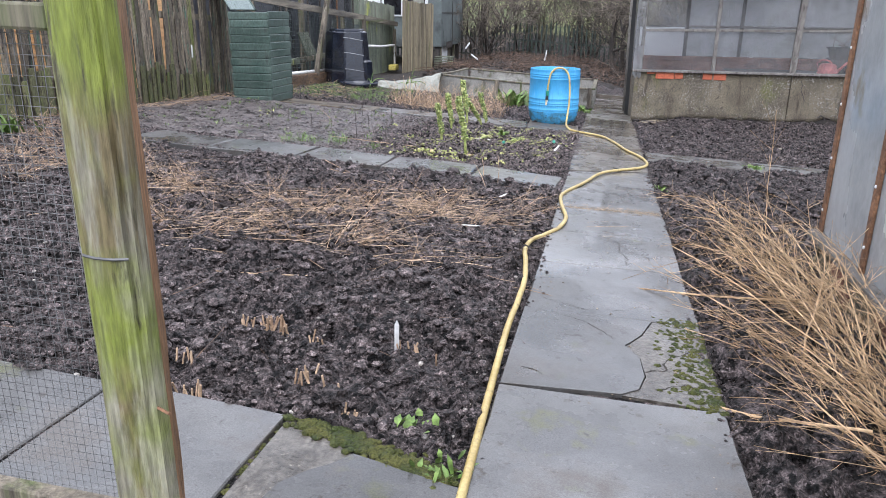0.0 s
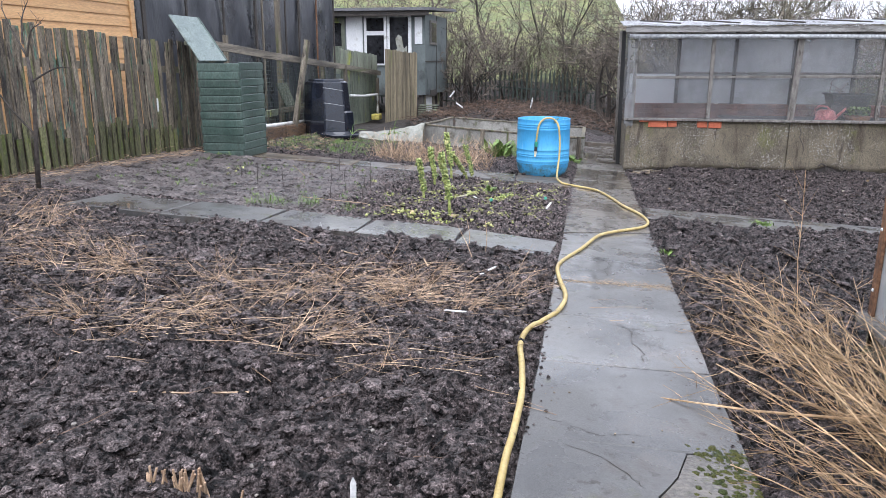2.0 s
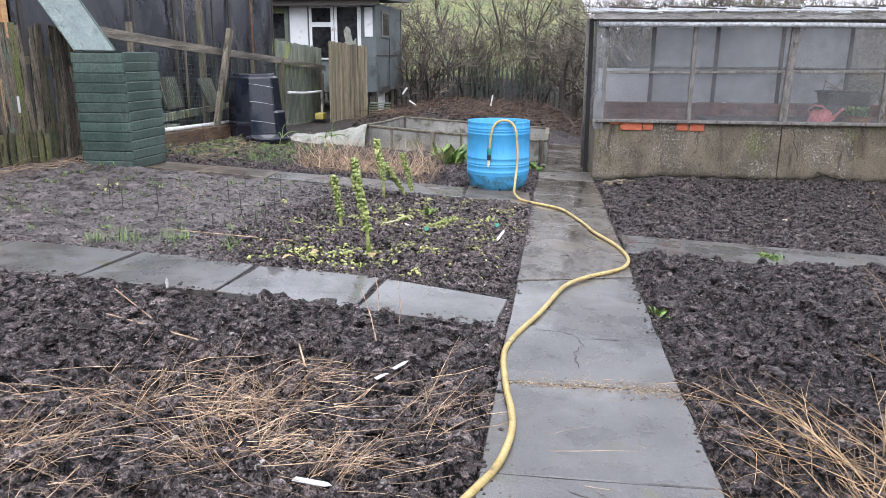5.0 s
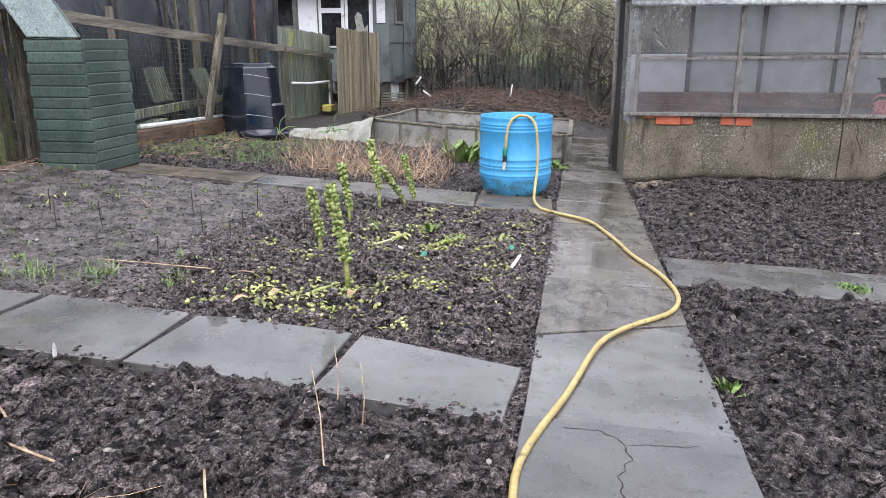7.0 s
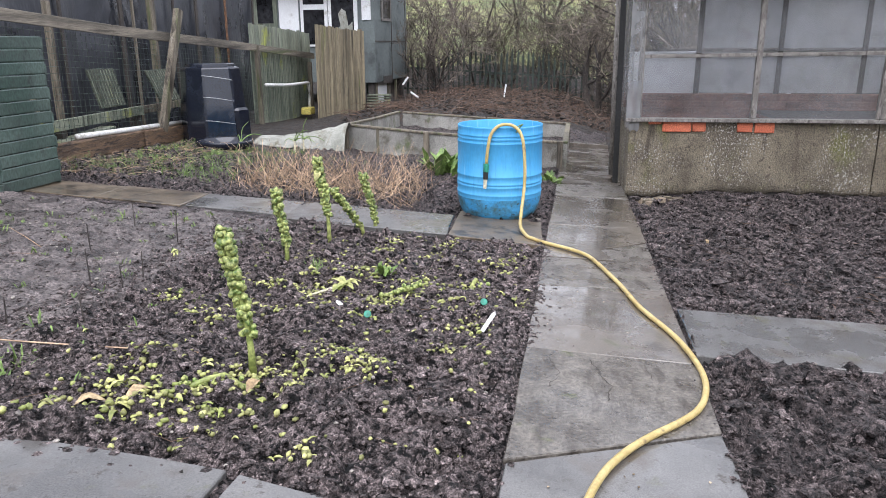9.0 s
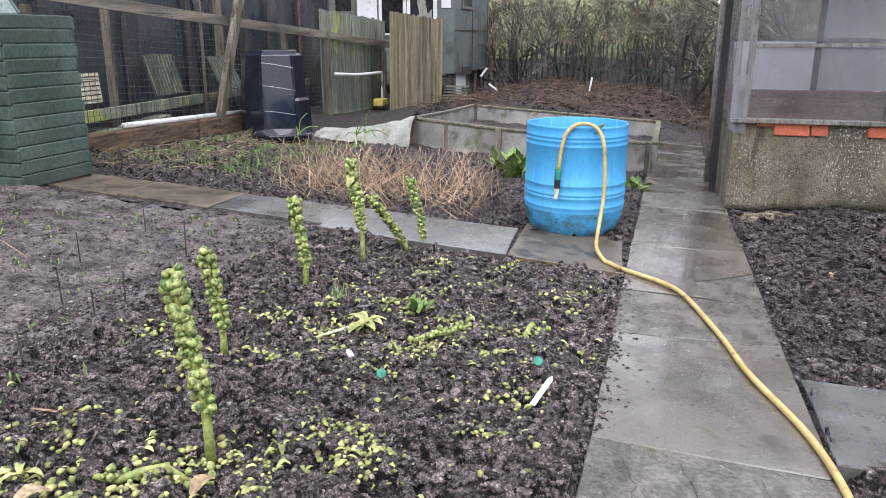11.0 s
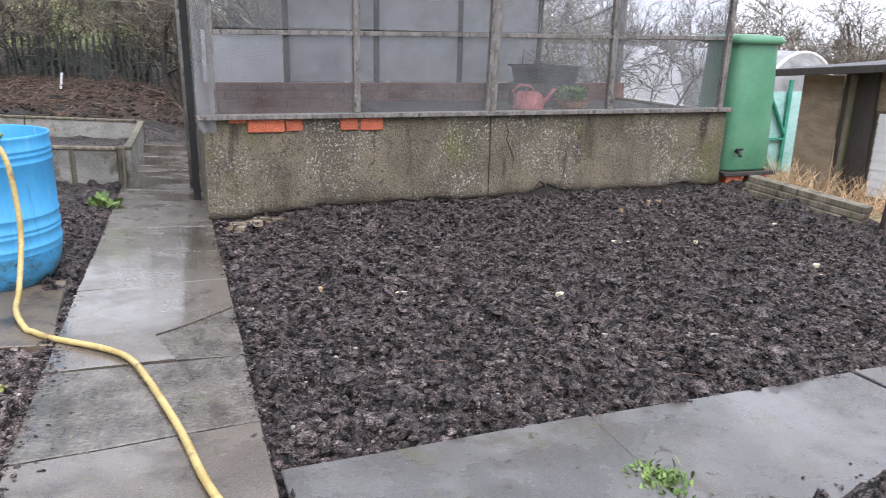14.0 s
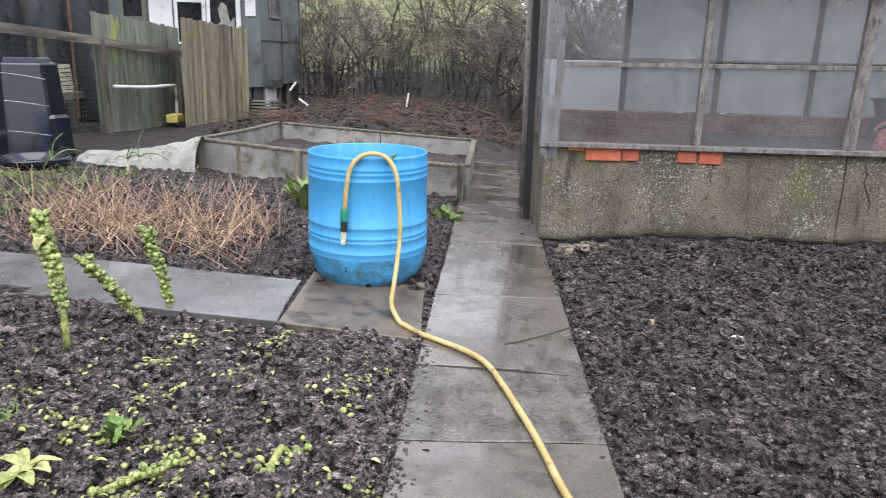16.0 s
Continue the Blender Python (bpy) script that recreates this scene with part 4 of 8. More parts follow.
part("end_sheet", Mesh().sheet(rs), CORNERFILM, gh, "cloudy polythene wrapped round the corner", True)
part("corner_post", Mesh().tube([(1.575, 15.2, gz(1.57, 15.2) - 0.02), (1.565, 15.2, 0.6), (1.555, 15.2, 1.78)], [0.032, 0.03, 0.03], 8), FRAMEWOOD, gh, "grey weathered end post", True)
part("corner_post", beam((1.595, 14.62, gz(1.6, 14.62) - 0.02), (1.58, 14.62, 1.76), 0.05, 0.06, up=(1, 0, 0)), BLACKRUB, gh, "black rubber-faced post")
part("bench", Mesh().box((3.2, GY0 + 0.35, 0.39), (6.2, GY1 - 0.1, 0.42)), DARKWOOD, gh, "dark plant bench")

# ---- the near greenhouse beside the gate ----
ng = thing("greenhouse", (2.4, 5.7, gz(2.4, 5.7)), "grey sheet greenhouse with rusty strips on a low wall", "greenhouse")
NX, NY0, NY1, NB = 2.42, -1.2, 5.72, 0.14
for k in range(10):
    for r in range(4):
        y = NY1 - 0.22 * (k + 1) - (0.11 if r % 2 else 0)
        part("brick", Mesh().box((NX - 0.02 + RND.uniform(-0.006, 0.006), y + 0.008, -0.20 + r * 0.082), (NX + 0.1, y + 0.212, -0.126 + r * 0.082), ch=0.008), (RENDER, DULLBRICK, RENDER)[(k + r) % 3], ng)
part("dwarf_wall", Mesh().box((NX, NY0, -0.4), (NX + 0.1, NY1 - 0.02, NB)), RENDER, ng)
part("dwarf_wall", Mesh().box((NX, NY1 - 0.1, -0.5), (NX + 2.6, NY1, NB)), RENDER, ng)
part("sill", beam((NX - 0.01, NY0, NB + 0.02), (NX - 0.01, NY1 + 0.02, NB + 0.02), 0.09, 0.035), FRAMEWOOD, ng)
for k in range(10):
    y1, y0 = NY1 - 0.03 - 0.69 * k, NY1 - 0.03 - 0.69 * (k + 1) + 0.02
    part("panel", Mesh().box((NX + 0.004, y0, NB + 0.04), (NX + 0.014, y1, 2.1)), PANEL, ng)
    strip = part("joint_strip", Mesh().box((NX - 0.012, y1 - 0.022, NB + 0.04), (NX + 0.003, y1 + 0.03, 2.1), ch=0.003), RUST, ng)
    if k < 3:
        for z in np.arange(0.3, 2.0, 0.28):
            part("screw_cap", Mesh().lathe([(0.0, 0.006), (0.006, 0.005), (0.009, 0.0)], 8), WHITE, strip).matrix_basis = pose(NX - 0.013, y1 + 0.004, z, 0, -90, 0)
part("end_panel", Mesh().box((NX + 0.02, NY1 - 0.012, NB), (NX + 2.6, NY1 - 0.002, 2.1)), PANEL, ng)
part("far_side", Mesh().box((NX + 2.6, NY0, -0.4), (NX + 2.65, NY1, 2.1)), PANEL, ng)
part("roof", Mesh().poly([(NX - 0.05, NY0, 2.1), (NX - 0.05, NY1 + 0.05, 2.1), (NX + 1.3, NY1 + 0.05, 2.7), (NX + 1.3, NY0, 2.7), (NX + 2.7, NY0, 2.1), (NX + 2.7, NY1 + 0.05, 2.1)], [(0, 1, 2, 3), (3, 2, 5, 4)]), ROOFSHEET, ng)

# ---- picket fence along the plot ----
fence = thing("picket_fence", (-4.22, 9, gz(-4.22, 9)), "weathered picket fence with traces of green paint", "fence")
pal = data(Mesh().box((-0.008, -0.041, 0.03), (0.008, 0.041, 1.40), ch=0.003), "picket", PICKET)
pal2 = data(Mesh().box((-0.009, -0.036, 0.01), (0.009, 0.036, 0.36), ch=0.003), "picket_lower", MOSSYPICKET)
pal_green = data(Mesh().box((-0.008, -0.040, 0.03), (0.008, 0.040, 1.39), ch=0.003), "picket_mossy", MOSSYPICKET)
y = 3.4
while y < 11.75:
    x = -4.15 - 0.012 * (y - 7.6)
    piece("picket", pal if RND.random() < 0.84 else pal_green, fence, pose(x, y, gz(x, y), RND.uniform(-2, 2), RND.uniform(-1, 1), RND.uniform(-4, 4)) @ Matrix.Diagonal((1, RND.uniform(0.98, 1.18), RND.uniform(0.98, 1.02), 1)))
    if y < 10.9 and RND.random() < 0.85:
        piece("lower_picket", pal2, fence, pose(x + 0.035, y + 0.03, gz(x, y), RND.uniform(-2, 2), 0, RND.uniform(-4, 4)) @ Matrix.Diagonal((1, RND.uniform(0.8, 1.1), RND.uniform(0.8, 1.35), 1)))
    y += 0.108 + RND.uniform(-0.01, 0.014)
for h in (0.35, 1.05):
    part("rail", beam((-4.13, 3.4, gz(-4.1, 3.4) + h), (-4.235, 11.8, gz(-4.2, 11.8) + h), 0.04, 0.08), GREYWOOD, fence)
for yy in (3.6, 6.0, 8.4, 10.6):
    part("post", beam((-4.24, yy, gz(-4.2, yy) - 0.1), (-4.24, yy, gz(-4.2, yy) + 1.25), 0.08, 0.08, up=(1, 0, 0)), GREYWOOD, fence)
part("tag", Mesh().box((-4.135, 10.54, 0.68), (-4.129, 10.57, 0.84), ch=0.001), WHITE, fence, "small white tag")
part("end_board", beam((-4.20, 11.72, gz(-4.2, 11.7)), (-4.30, 11.66, 1.55), 0.02, 0.13, up=(0, 1, 0)), GREENBOARD, fence)
part("end_board", beam((-4.20, 11.92, gz(-4.2, 11.9)), (-4.32, 11.82, 1.52), 0.02, 0.12, up=(0, 1, 0)), GREENBOARD, fence)

# ---- wire fence, with its rail and leaning posts ----
wf = thing("wire_fence", (-4.2, 15, gz(-4.2, 15)), "green wire mesh fence with grey timber rail and leaning posts", "fence")
RAILPTS = [(-4.12, 11.75, 1.52), (-4.10, 13.95, 1.365), (-4.12, 15.3, 1.29), (-4.33, 18.15, 1.16), (-4.33, 21.2, 0.965)]
for a, b in zip(RAILPTS, RAILPTS[1:]):
    part("rail", beam(a, b, 0.035, 0.115), RAIL, wf)
part("leaning_post", beam((-4.12, 14.72, gz(-4.1, 14.7) - 0.05), (-3.98, 15.25, 1.64), 0.075, 0.115, up=(0, 1, 0)), GREYWOOD, wf)
for yy, h in ((12.3, 1.3), (16.9, 1.3), (18.35, 1.35), (20.9, 1.1)):
    part("post", beam((-4.30 - 0.02 * (yy > 16), yy, gz(-4.3, yy) - 0.05), (-4.30 - 0.02 * (yy > 16), yy, gz(-4.3, yy) + h), 0.07, 0.07, up=(1, 0, 0)), GREYWOOD, wf)
m = Mesh()
line = [(-4.20, 11.9), (-4.17, 15.2), (-4.37, 18.3), (-4.36, 21.2)]
for (xa, ya), (xb, yb) in zip(line, line[1:]):
    n = int((yb - ya) / 0.075)
    for i in range(n):
        t = i / n
        x, yy = xa + (xb - xa) * t, ya + (yb - ya) * t
        m.tube([(x, yy, gz(x, yy) + 0.05), (x + 0.008 * noise.noise((yy, 0, 0)), yy, gz(x, yy) + 1.33 - 0.02 * (yy - 11.9))], 0.0026, 3, False)
    for k in range(19):
        h = 0.05 + k * 0.07
        m.tube([(xa + (xb - xa) * t + 0.012 * noise.noise((t * 9, k, 0)), ya + (yb - ya) * t, gz(xa, ya + (yb - ya) * t) + h + 0.015 * noise.noise((t * 5, k * 0.3, 2)) - 0.02 * (ya + (yb - ya) * t - 11.9) * h) for t in np.linspace(0, 1, 9)], 0.0026, 3, False)
part("mesh_wire", m, WIRE, wf)

# ---- sheds beyond the fence ----
os_ = thing("timber_shed", (-5.4, 9, gz(-5.4, 9)), "orange-brown timber shed with horizontal shiplap cladding", "shed")
part("body", Mesh().box((-8.2, 5.0, -0.2), (-5.38, 12.05, 2.6)), ORANGE, os_)
cl = data(Mesh().poly([(0, 0, 0), (0.022, 0, 0.0), (0.006, 0, 0.145), (0, 0, 0.145), (0, 7.05, 0), (0.022, 7.05, 0.0), (0.006, 7.05, 0.145), (0, 7.05, 0.145)], [(0, 1, 2, 3), (7, 6, 5, 4), (1, 5, 6, 2), (0, 4, 5, 1), (2, 6, 7, 3)]), "cladding_board", ORANGE)
for k in range(16):
    piece("cladding_board", cl, os_, pose(-5.376, 5.0, 0.15 + k * 0.146))
part("corner_trim", Mesh().box((-5.36, 12.0, 0), (-5.33, 12.1, 2.6), ch=0.004), ORANGE, os_)
part("trim", Mesh().box((-5.352, 9.2, 0), (-5.33, 9.28, 2.6), ch=0.004), ORANGE, os_)
part("roof", Mesh().box((-8.4, 4.8, 2.602), (-5.15, 12.25, 2.66)), ROOFFELT, os_)

bs = thing("poultry_shed", (-5.5, 16, gz(-5.5, 16)), "long black polythene-clad shed with timber battens", "shed")
rs = []
for j in range(15):
    z = -0.1 + 3.2 * j / 14
    rs.append([(-5.40 + 0.035 * noise.noise((i * 0.45, j * 0.5, 1)) + 0.02 * math.sin(i * 0.7 + j * 0.3), 12.2 + 8.45 * i / 60, z) for i in range(61)])
part("sheeting", Mesh().sheet(rs), BLACKFILM, bs, "creased black polythene", True)
part("body", Mesh().box((-8.4, 12.25, -0.1), (-5.52, 20.6, 3.05)), DARKWOOD, bs)
for i, yy in enumerate((12.3, 13.5, 14.75, 16.05, 16.35, 17.5, 18.25, 19.35, 20.55)):
    part("batten", beam((-5.34, yy, -0.05), (-5.34, yy + 0.04, 3.1), 0.03, 0.045 if i % 3 else 0.08, up=(0, 1, 0)), (DARKWOOD if i not in (4, 7) else (GREYWOOD if i == 4 else RUST)), bs)
part("roof", Mesh().box((-8.6, 12.1, 3.102), (-5.2, 20.7, 3.15)), ROOFFELT, bs)

ws = thing("garden_shed", (-4.8, 24, gz(-4.8, 24)), "grey felted shed on stilts with white door and windows", "shed")
WX, WY, WB, WT = -3.68, 23.7, 0.30, 2.62
part("body", Mesh().box((-7.4, WY, WB), (WX, 27.1, WT)), SHEDGREY, ws)
part("white_front", Mesh().box((-6.05, WY - 0.03, 1.0), (-5.55, WY - 0.003, 2.55), ch=0.004), WHITE, ws)
win = part("window_frame", Mesh().box((-5.5, WY - 0.05, 1.15), (-4.82, WY - 0.003, 2.55), ch=0.004), WHITE, ws)
for z0, z1 in ((1.2, 2.0), (2.12, 2.48)):
    part("pane", Mesh().box((-5.42, WY - 0.056, z0), (-4.9, WY - 0.051, z1)), DARKGLASS, win)
door = part("door_frame", Mesh().box((-4.80, WY - 0.05, 0.6), (-4.08, WY - 0.003, 2.55), ch=0.004), WHITE, ws)
part("pane", Mesh().box((-4.72, WY - 0.056, 1.25), (-4.17, WY - 0.051, 2.5)), DARKGLASS, door)
part("torn_sheet", Mesh().poly([(-4.70, WY - 0.06, 1.25), (-4.20, WY - 0.06, 1.25), (-4.2, WY - 0.06, 1.72), (-4.30, WY - 0.06, 1.62), (-4.36, WY - 0.06, 1.95), (-4.46, WY - 0.06, 2.02), (-4.55, WY - 0.06, 1.9), (-4.5, WY - 0.06, 1.62), (-4.68, WY - 0.06, 1.5)], [tuple(range(9))]), FLEECE, door, "scrap of white sheet in the broken pane")
part("door", Mesh().box((-6.7, WY - 0.03, 0.9), (-6.1, WY - 0.003, 2.5), ch=0.004), GREENBOARD, ws)
part("pane", Mesh().box((-6.6, WY - 0.036, 1.7), (-6.2, WY - 0.031, 2.35)), DARKGLASS, ws)
part("white_board", Mesh().box((-3.98, WY - 0.03, 1.75), (-3.76, WY - 0.003, 2.5), ch=0.004), WHITE, ws)
part("side_window", Mesh().box((WX + 0.003, 24.3, 1.75), (WX + 0.04, 25.2, 2.45), ch=0.004), FRAMEWOOD, ws)
part("pane", Mesh().box((WX + 0.041, 24.4, 1.82), (WX + 0.046, 25.1, 2.38)), DARKGLASS, ws)
for yy in (25.3, 26.9):
    part("felt_seam", Mesh().box((WX + 0.002, yy, WB), (WX + 0.014, yy + 0.04, WT)), DARKWOOD, ws)
part("felt_seam", Mesh().box((WX + 0.002, 23.72, 1.25), (WX + 0.012, 27.08, 1.28)), DARKWOOD, ws)
part("roof", Mesh().poly([(-7.7, WY - 0.5, 2.66), (WX + 0.25, WY - 0.5, 2.66), (WX + 0.25, 27.4, 2.86), (-7.7, 27.4, 2.86), (-7.7, WY - 0.5, 2.74), (WX + 0.25, WY - 0.5, 2.74), (WX + 0.25, 27.4, 2.94), (-7.7, 27.4, 2.94)], [(3, 2, 1, 0), (4, 5, 6, 7), (0, 1, 5, 4), (1, 2, 6, 5), (2, 3, 7, 6), (3, 0, 4, 7)]), ROOFFELT, ws)
part("fascia", Mesh().box((-7.5, WY - 0.42, 2.52), (WX + 0.2, WY - 0.38, 2.655), ch=0.004), DARKWOOD, ws)
for x, yy in ((WX - 0.15, 23.85), (WX - 0.15, 26.8), (-6.9, 23.85)):
    part("stilt", beam((x, yy, gz(x, yy) - 0.1), (x, yy, WB), 0.14, 0.14, up=(1, 0, 0)), DARKWOOD, ws)
part("stilt_board", Mesh().box((WX - 0.14, 24.15, gz(WX, 24.5) + 0.05), (WX - 0.11, 25.15, WB + 0.002), ch=0.004), WHITE, ws, "white board under the shed floor")
# dark sheet added below the floor; its colour holds the shade there
part("underside_board", Mesh().box((WX - 0.3, 25.5, gz(WX, 26) - 0.1), (WX - 0.26, 27.0, WB), ch=0.004), DARKWOOD, ws, "dark board under the shed, shade put into its colour")
for yy in (24.0, 25.25, 26.0):
    part("stilt", beam((WX - 0.08, yy, gz(WX, yy) - 0.05), (WX - 0.08, yy, WB), 0.07, 0.07, up=(1, 0, 0)), GREYWOOD, ws)
part("felt_flap", Mesh().box((WX + 0.004, 24.4, WB - 0.07), (WX + 0.012, 25.3, WB + 0.12), pose(0, 0, 0), 0.003), DARKWOOD, ws, "torn dark strip of felt")
slats = thing("slat_stack", (-3.46, 23.2, gz(-3.46, 23.2)), "stack of pale algae-green timber slats by the shed", "timber")
for k in range(6):
    z = gz(-3.46, 23.2) - 0.02 + 0.062 * k
    dx = RND.uniform(-0.02, 0.02)
    part("slat", beam((-3.74 + dx, 23.05 + 0.03 * k, z + 0.02), (-3.19 + dx, 23.05 + 0.03 * k, z + 0.024), 0.12, 0.034), GREENBOARD, slats)
for x in (-3.68, -3.26):
    part("bearer", beam((x, 23.22, gz(x, 23.2) - 0.03), (x, 23.22, gz(x, 23.2) + 0.31), 0.05, 0.2, up=(1, 0, 0)), DARKWOOD, slats)

# ---- board fences past the wire ----
bf = thing("board_fence", (-4.35, 19.7, gz(-4.35, 19.7)), "pale green algae-stained board fence panel", "fence")
bb = data(Mesh().box((-0.01, -0.065, 0), (0.01, 0.065, 1.72), ch=0.003), "fence_board", GREENBOARD)
for k in range(22):
    yy = 18.35 + k * 0.133
    piece("board", bb, bf, pose(-4.42, yy, gz(-4.4, yy) - 0.02, RND.uniform(-0.6, 0.6), 0, RND.uniform(-3, 3)) @ Matrix.Diagonal((1, 1, RND.uniform(0.985, 1.01), 1)))
bf2 = thing("board_fence", (-3.8, 21.6, gz(-3.8, 21.6)), "brown close-boarded fence panel leaning slightly", "fence")
bb = data(Mesh().box((-0.01, -0.074, 0), (0.01, 0.074, 1.86), ch=0.003), "fence_board", BOARD)
for k in range(21):
    yy = 20.1 + k * 0.15
    piece("board", bb, bf2, pose(-3.87 + 0.05 * k / 20, yy, gz(-3.8, yy) - 0.05, RND.uniform(-0.5, 0.5), 0.5, RND.uniform(-3, 3)) @ Matrix.Diagonal((1, 1, RND.uniform(0.985, 1.01), 1)))

# ---- palisade fence at the back ----
pf = thing("palisade_fence", (-1, 28, gz(-1, 28)), "dark green pointed palisade fence below bare trees", "fence")
pp = data(Mesh().box((-0.03, -0.012, 0), (0.03, 0.012, 0.95), ch=0.003).poly([(-0.03, -0.012, 0.95), (0.03, -0.012, 0.95), (0.03, 0.012, 0.95), (-0.03, 0.012, 0.95), (0, 0, 1.05)], [(0, 1, 4), (1, 2, 4), (2, 3, 4), (3, 0, 4)]), "pale", PALISADE)
for k in range(70):
    x = -6.5 + k * 0.155
    piece("pale", pp, pf, pose(x, 28 + 0.02 * x, gz(x, 28), RND.uniform(-2, 2), RND.uniform(-2, 2), 0) @ Matrix.Diagonal((1, 1, RND.uniform(1.0, 1.14), 1)))
for h in (0.25, 0.85):
    part("rail", beam((-6.6, 27.9, gz(-6.6, 28) + h), (4.4, 28.12, gz(4.4, 28) + h), 0.03, 0.05), PALISADE, pf)

# ---- raised concrete bed ----
rb = thing("raised_bed", (-0.5, 16.5, gz(-0.5, 16.5)), "raised bed edged with pale stained concrete panels", "raised bed")


def wall_panel(a, b, h, w=0.05):
    (xa, ya), (xb, yb) = a, b
    za, zb = gz(xa, ya), gz(xb, yb)
    d = Vector((xb - xa, yb - ya, 0)).normalized()
    n = Vector((-d.y, d.x, 0)) * w / 2
    p = []
    for x, y, z, s in ((xa, ya, za, 1), (xb, yb, zb, 1), (xb, yb, zb, -1), (xa, ya, za, -1)):
        p.append((x + n.x * s, y + n.y * s, z))
    return Mesh().poly([(x, y, z - 0.05) for x, y, z in p] + [(x, y, z + h) for x, y, z in p], [(3, 2, 1, 0), (4, 5, 6, 7), (0, 1, 5, 4), (1, 2, 6, 5), (2, 3, 7, 6), (3, 0, 4, 7)])


FRONT = [(-1.95, 15.85), (-0.78, 15.55), (0.12, 15.55), (0.92, 15.6)]
for a, b in zip(FRONT, FRONT[1:]):
    part("panel", wall_panel(a, (b[0] - 0.02, b[1]), 0.31), CONCRETE, rb)
    part("cap_rail", beam((a[0], a[1] - 0.004, gz(*a) + 0.326), (b[0] - 0.02, b[1] - 0.004, gz(*b) + 0.326), 0.075, 0.03, 0.006), GREYWOOD, rb, "mossy brown timber capping")
for a, b in (((1.0, 15.62), (1.0, 17.2)), ((1.0, 17.22), (1.0, 18.9)), ((0.98, 18.95), (-0.4, 18.9)), ((-0.42, 18.9), (-1.9, 18.9)), ((-1.98, 18.9), (-1.98, 17.4)), ((-1.98, 17.38), (-1.98, 15.9))):
    part("panel", wall_panel(a, b, 0.31), CONCRETE, rb)
    part("cap_rail", beam((a[0], a[1], gz(*a) + 0.326), (b[0], b[1], gz(*b) + 0.326), 0.075, 0.03, 0.006), GREYWOOD, rb, "mossy brown timber capping")
for x, y in ((-1.5, 15.705), (-0.33, 15.52), (0.52, 15.545)):
    part("batten", beam((x, y, gz(x, y) - 0.03), (x, y, gz(x, y) + 0.31), 0.03, 0.04, 0.004, (1, 0, 0)), GREYWOOD, rb)
for x, y in ((-0.79, 15.50), (0.94, 15.56), (-1.98, 15.82), (1.0, 18.95)):
    part("post", beam((x, y, gz(x, y) - 0.05), (x, y, gz(x, y) + 0.345), 0.07, 0.07, 0.006, (1, 0, 0)), GREYWOOD, rb)
part("soil_fill", Mesh().sheet([[(-1.94 + 2.9 * i / 20, 15.9 + 2.95 * j / 20, gz(-1.94 + 2.9 * i / 20, 15.9 + 2.95 * j / 20) + 0.10 + 0.05 * noise.noise((i * 0.7, j * 0.7, 0))) for i in range(21)] for j in range(21)]), SOIL, rb, smooth=True)

# ---- blue water barrel ----
BX, BY = 0.517, 12.10
bz = gz(BX, BY) - 0.018
barrel = thing("water_barrel", (BX, BY, bz), "cut-down blue plastic barrel, algae-stained at the bottom, standing on a slab", "barrel")
c = (BX, BY, bz)
ribs = [(0.3475, 0.200)]
for z in (0.235, 0.300, 0.325, 0.385):
    ribs += [(0.3475, z - 0.010), (0.3515, z - 0.004), (0.3515, z + 0.004), (0.3475, z + 0.009)]
ribs += [(0.3468, 0.50)]
for z in (0.645, 0.680, 0.706):
    ribs += [(0.3458, z - 0.008), (0.3492, z - 0.003), (0.3492, z + 0.003), (0.3458, z + 0.008)]
part("body", Mesh().lathe(ribs + [(0.3445, 0.758), (0.3465, 0.764), (0.3455, 0.774), (0.341, 0.776), (0.337, 0.77), (0.336, 0.5), (0.33, 0.22)], 64, c), BLUE, barrel, "bright blue plastic", True)
part("base", Mesh().lathe([(0.0, 0.004), (0.20, 0.0), (0.255, 0.010), (0.293, 0.038), (0.320, 0.085), (0.337, 0.14), (0.3475, 0.200)], 64, c), ALGAE, barrel, "rounded bottom stained by green algae", True)
part("water", Mesh().lathe([(0.0, 0.60), (0.334, 0.60)], 40, c), DARKGLASS, barrel, "dark standing water")

# ---- yellow hose ----
hose = thing("garden_hose", (0.95, 6.5, gz(0.95, 6.5)), "muddy yellow garden hose winding along the path into the barrel", "hose")


def curve(pts, n=6):
    """A smooth line through pts."""
    pts = [Vector(p) for p in pts]
    ext = [pts[0] * 2 - pts[1]] + pts + [pts[-1] * 2 - pts[-2]]
    out = []
    for i in range(1, len(ext) - 2):
        p0, p1, p2, p3 = ext[i - 1:i + 3]
        for k in range(n):
            t = k / n
            out.append(0.5 * ((2 * p1) + (p2 - p0) * t + (2 * p0 - 5 * p1 + 4 * p2 - p3) * t * t + (3 * p1 - p0 - 3 * p2 + p3) * t ** 3))
    return out + [pts[-1]]


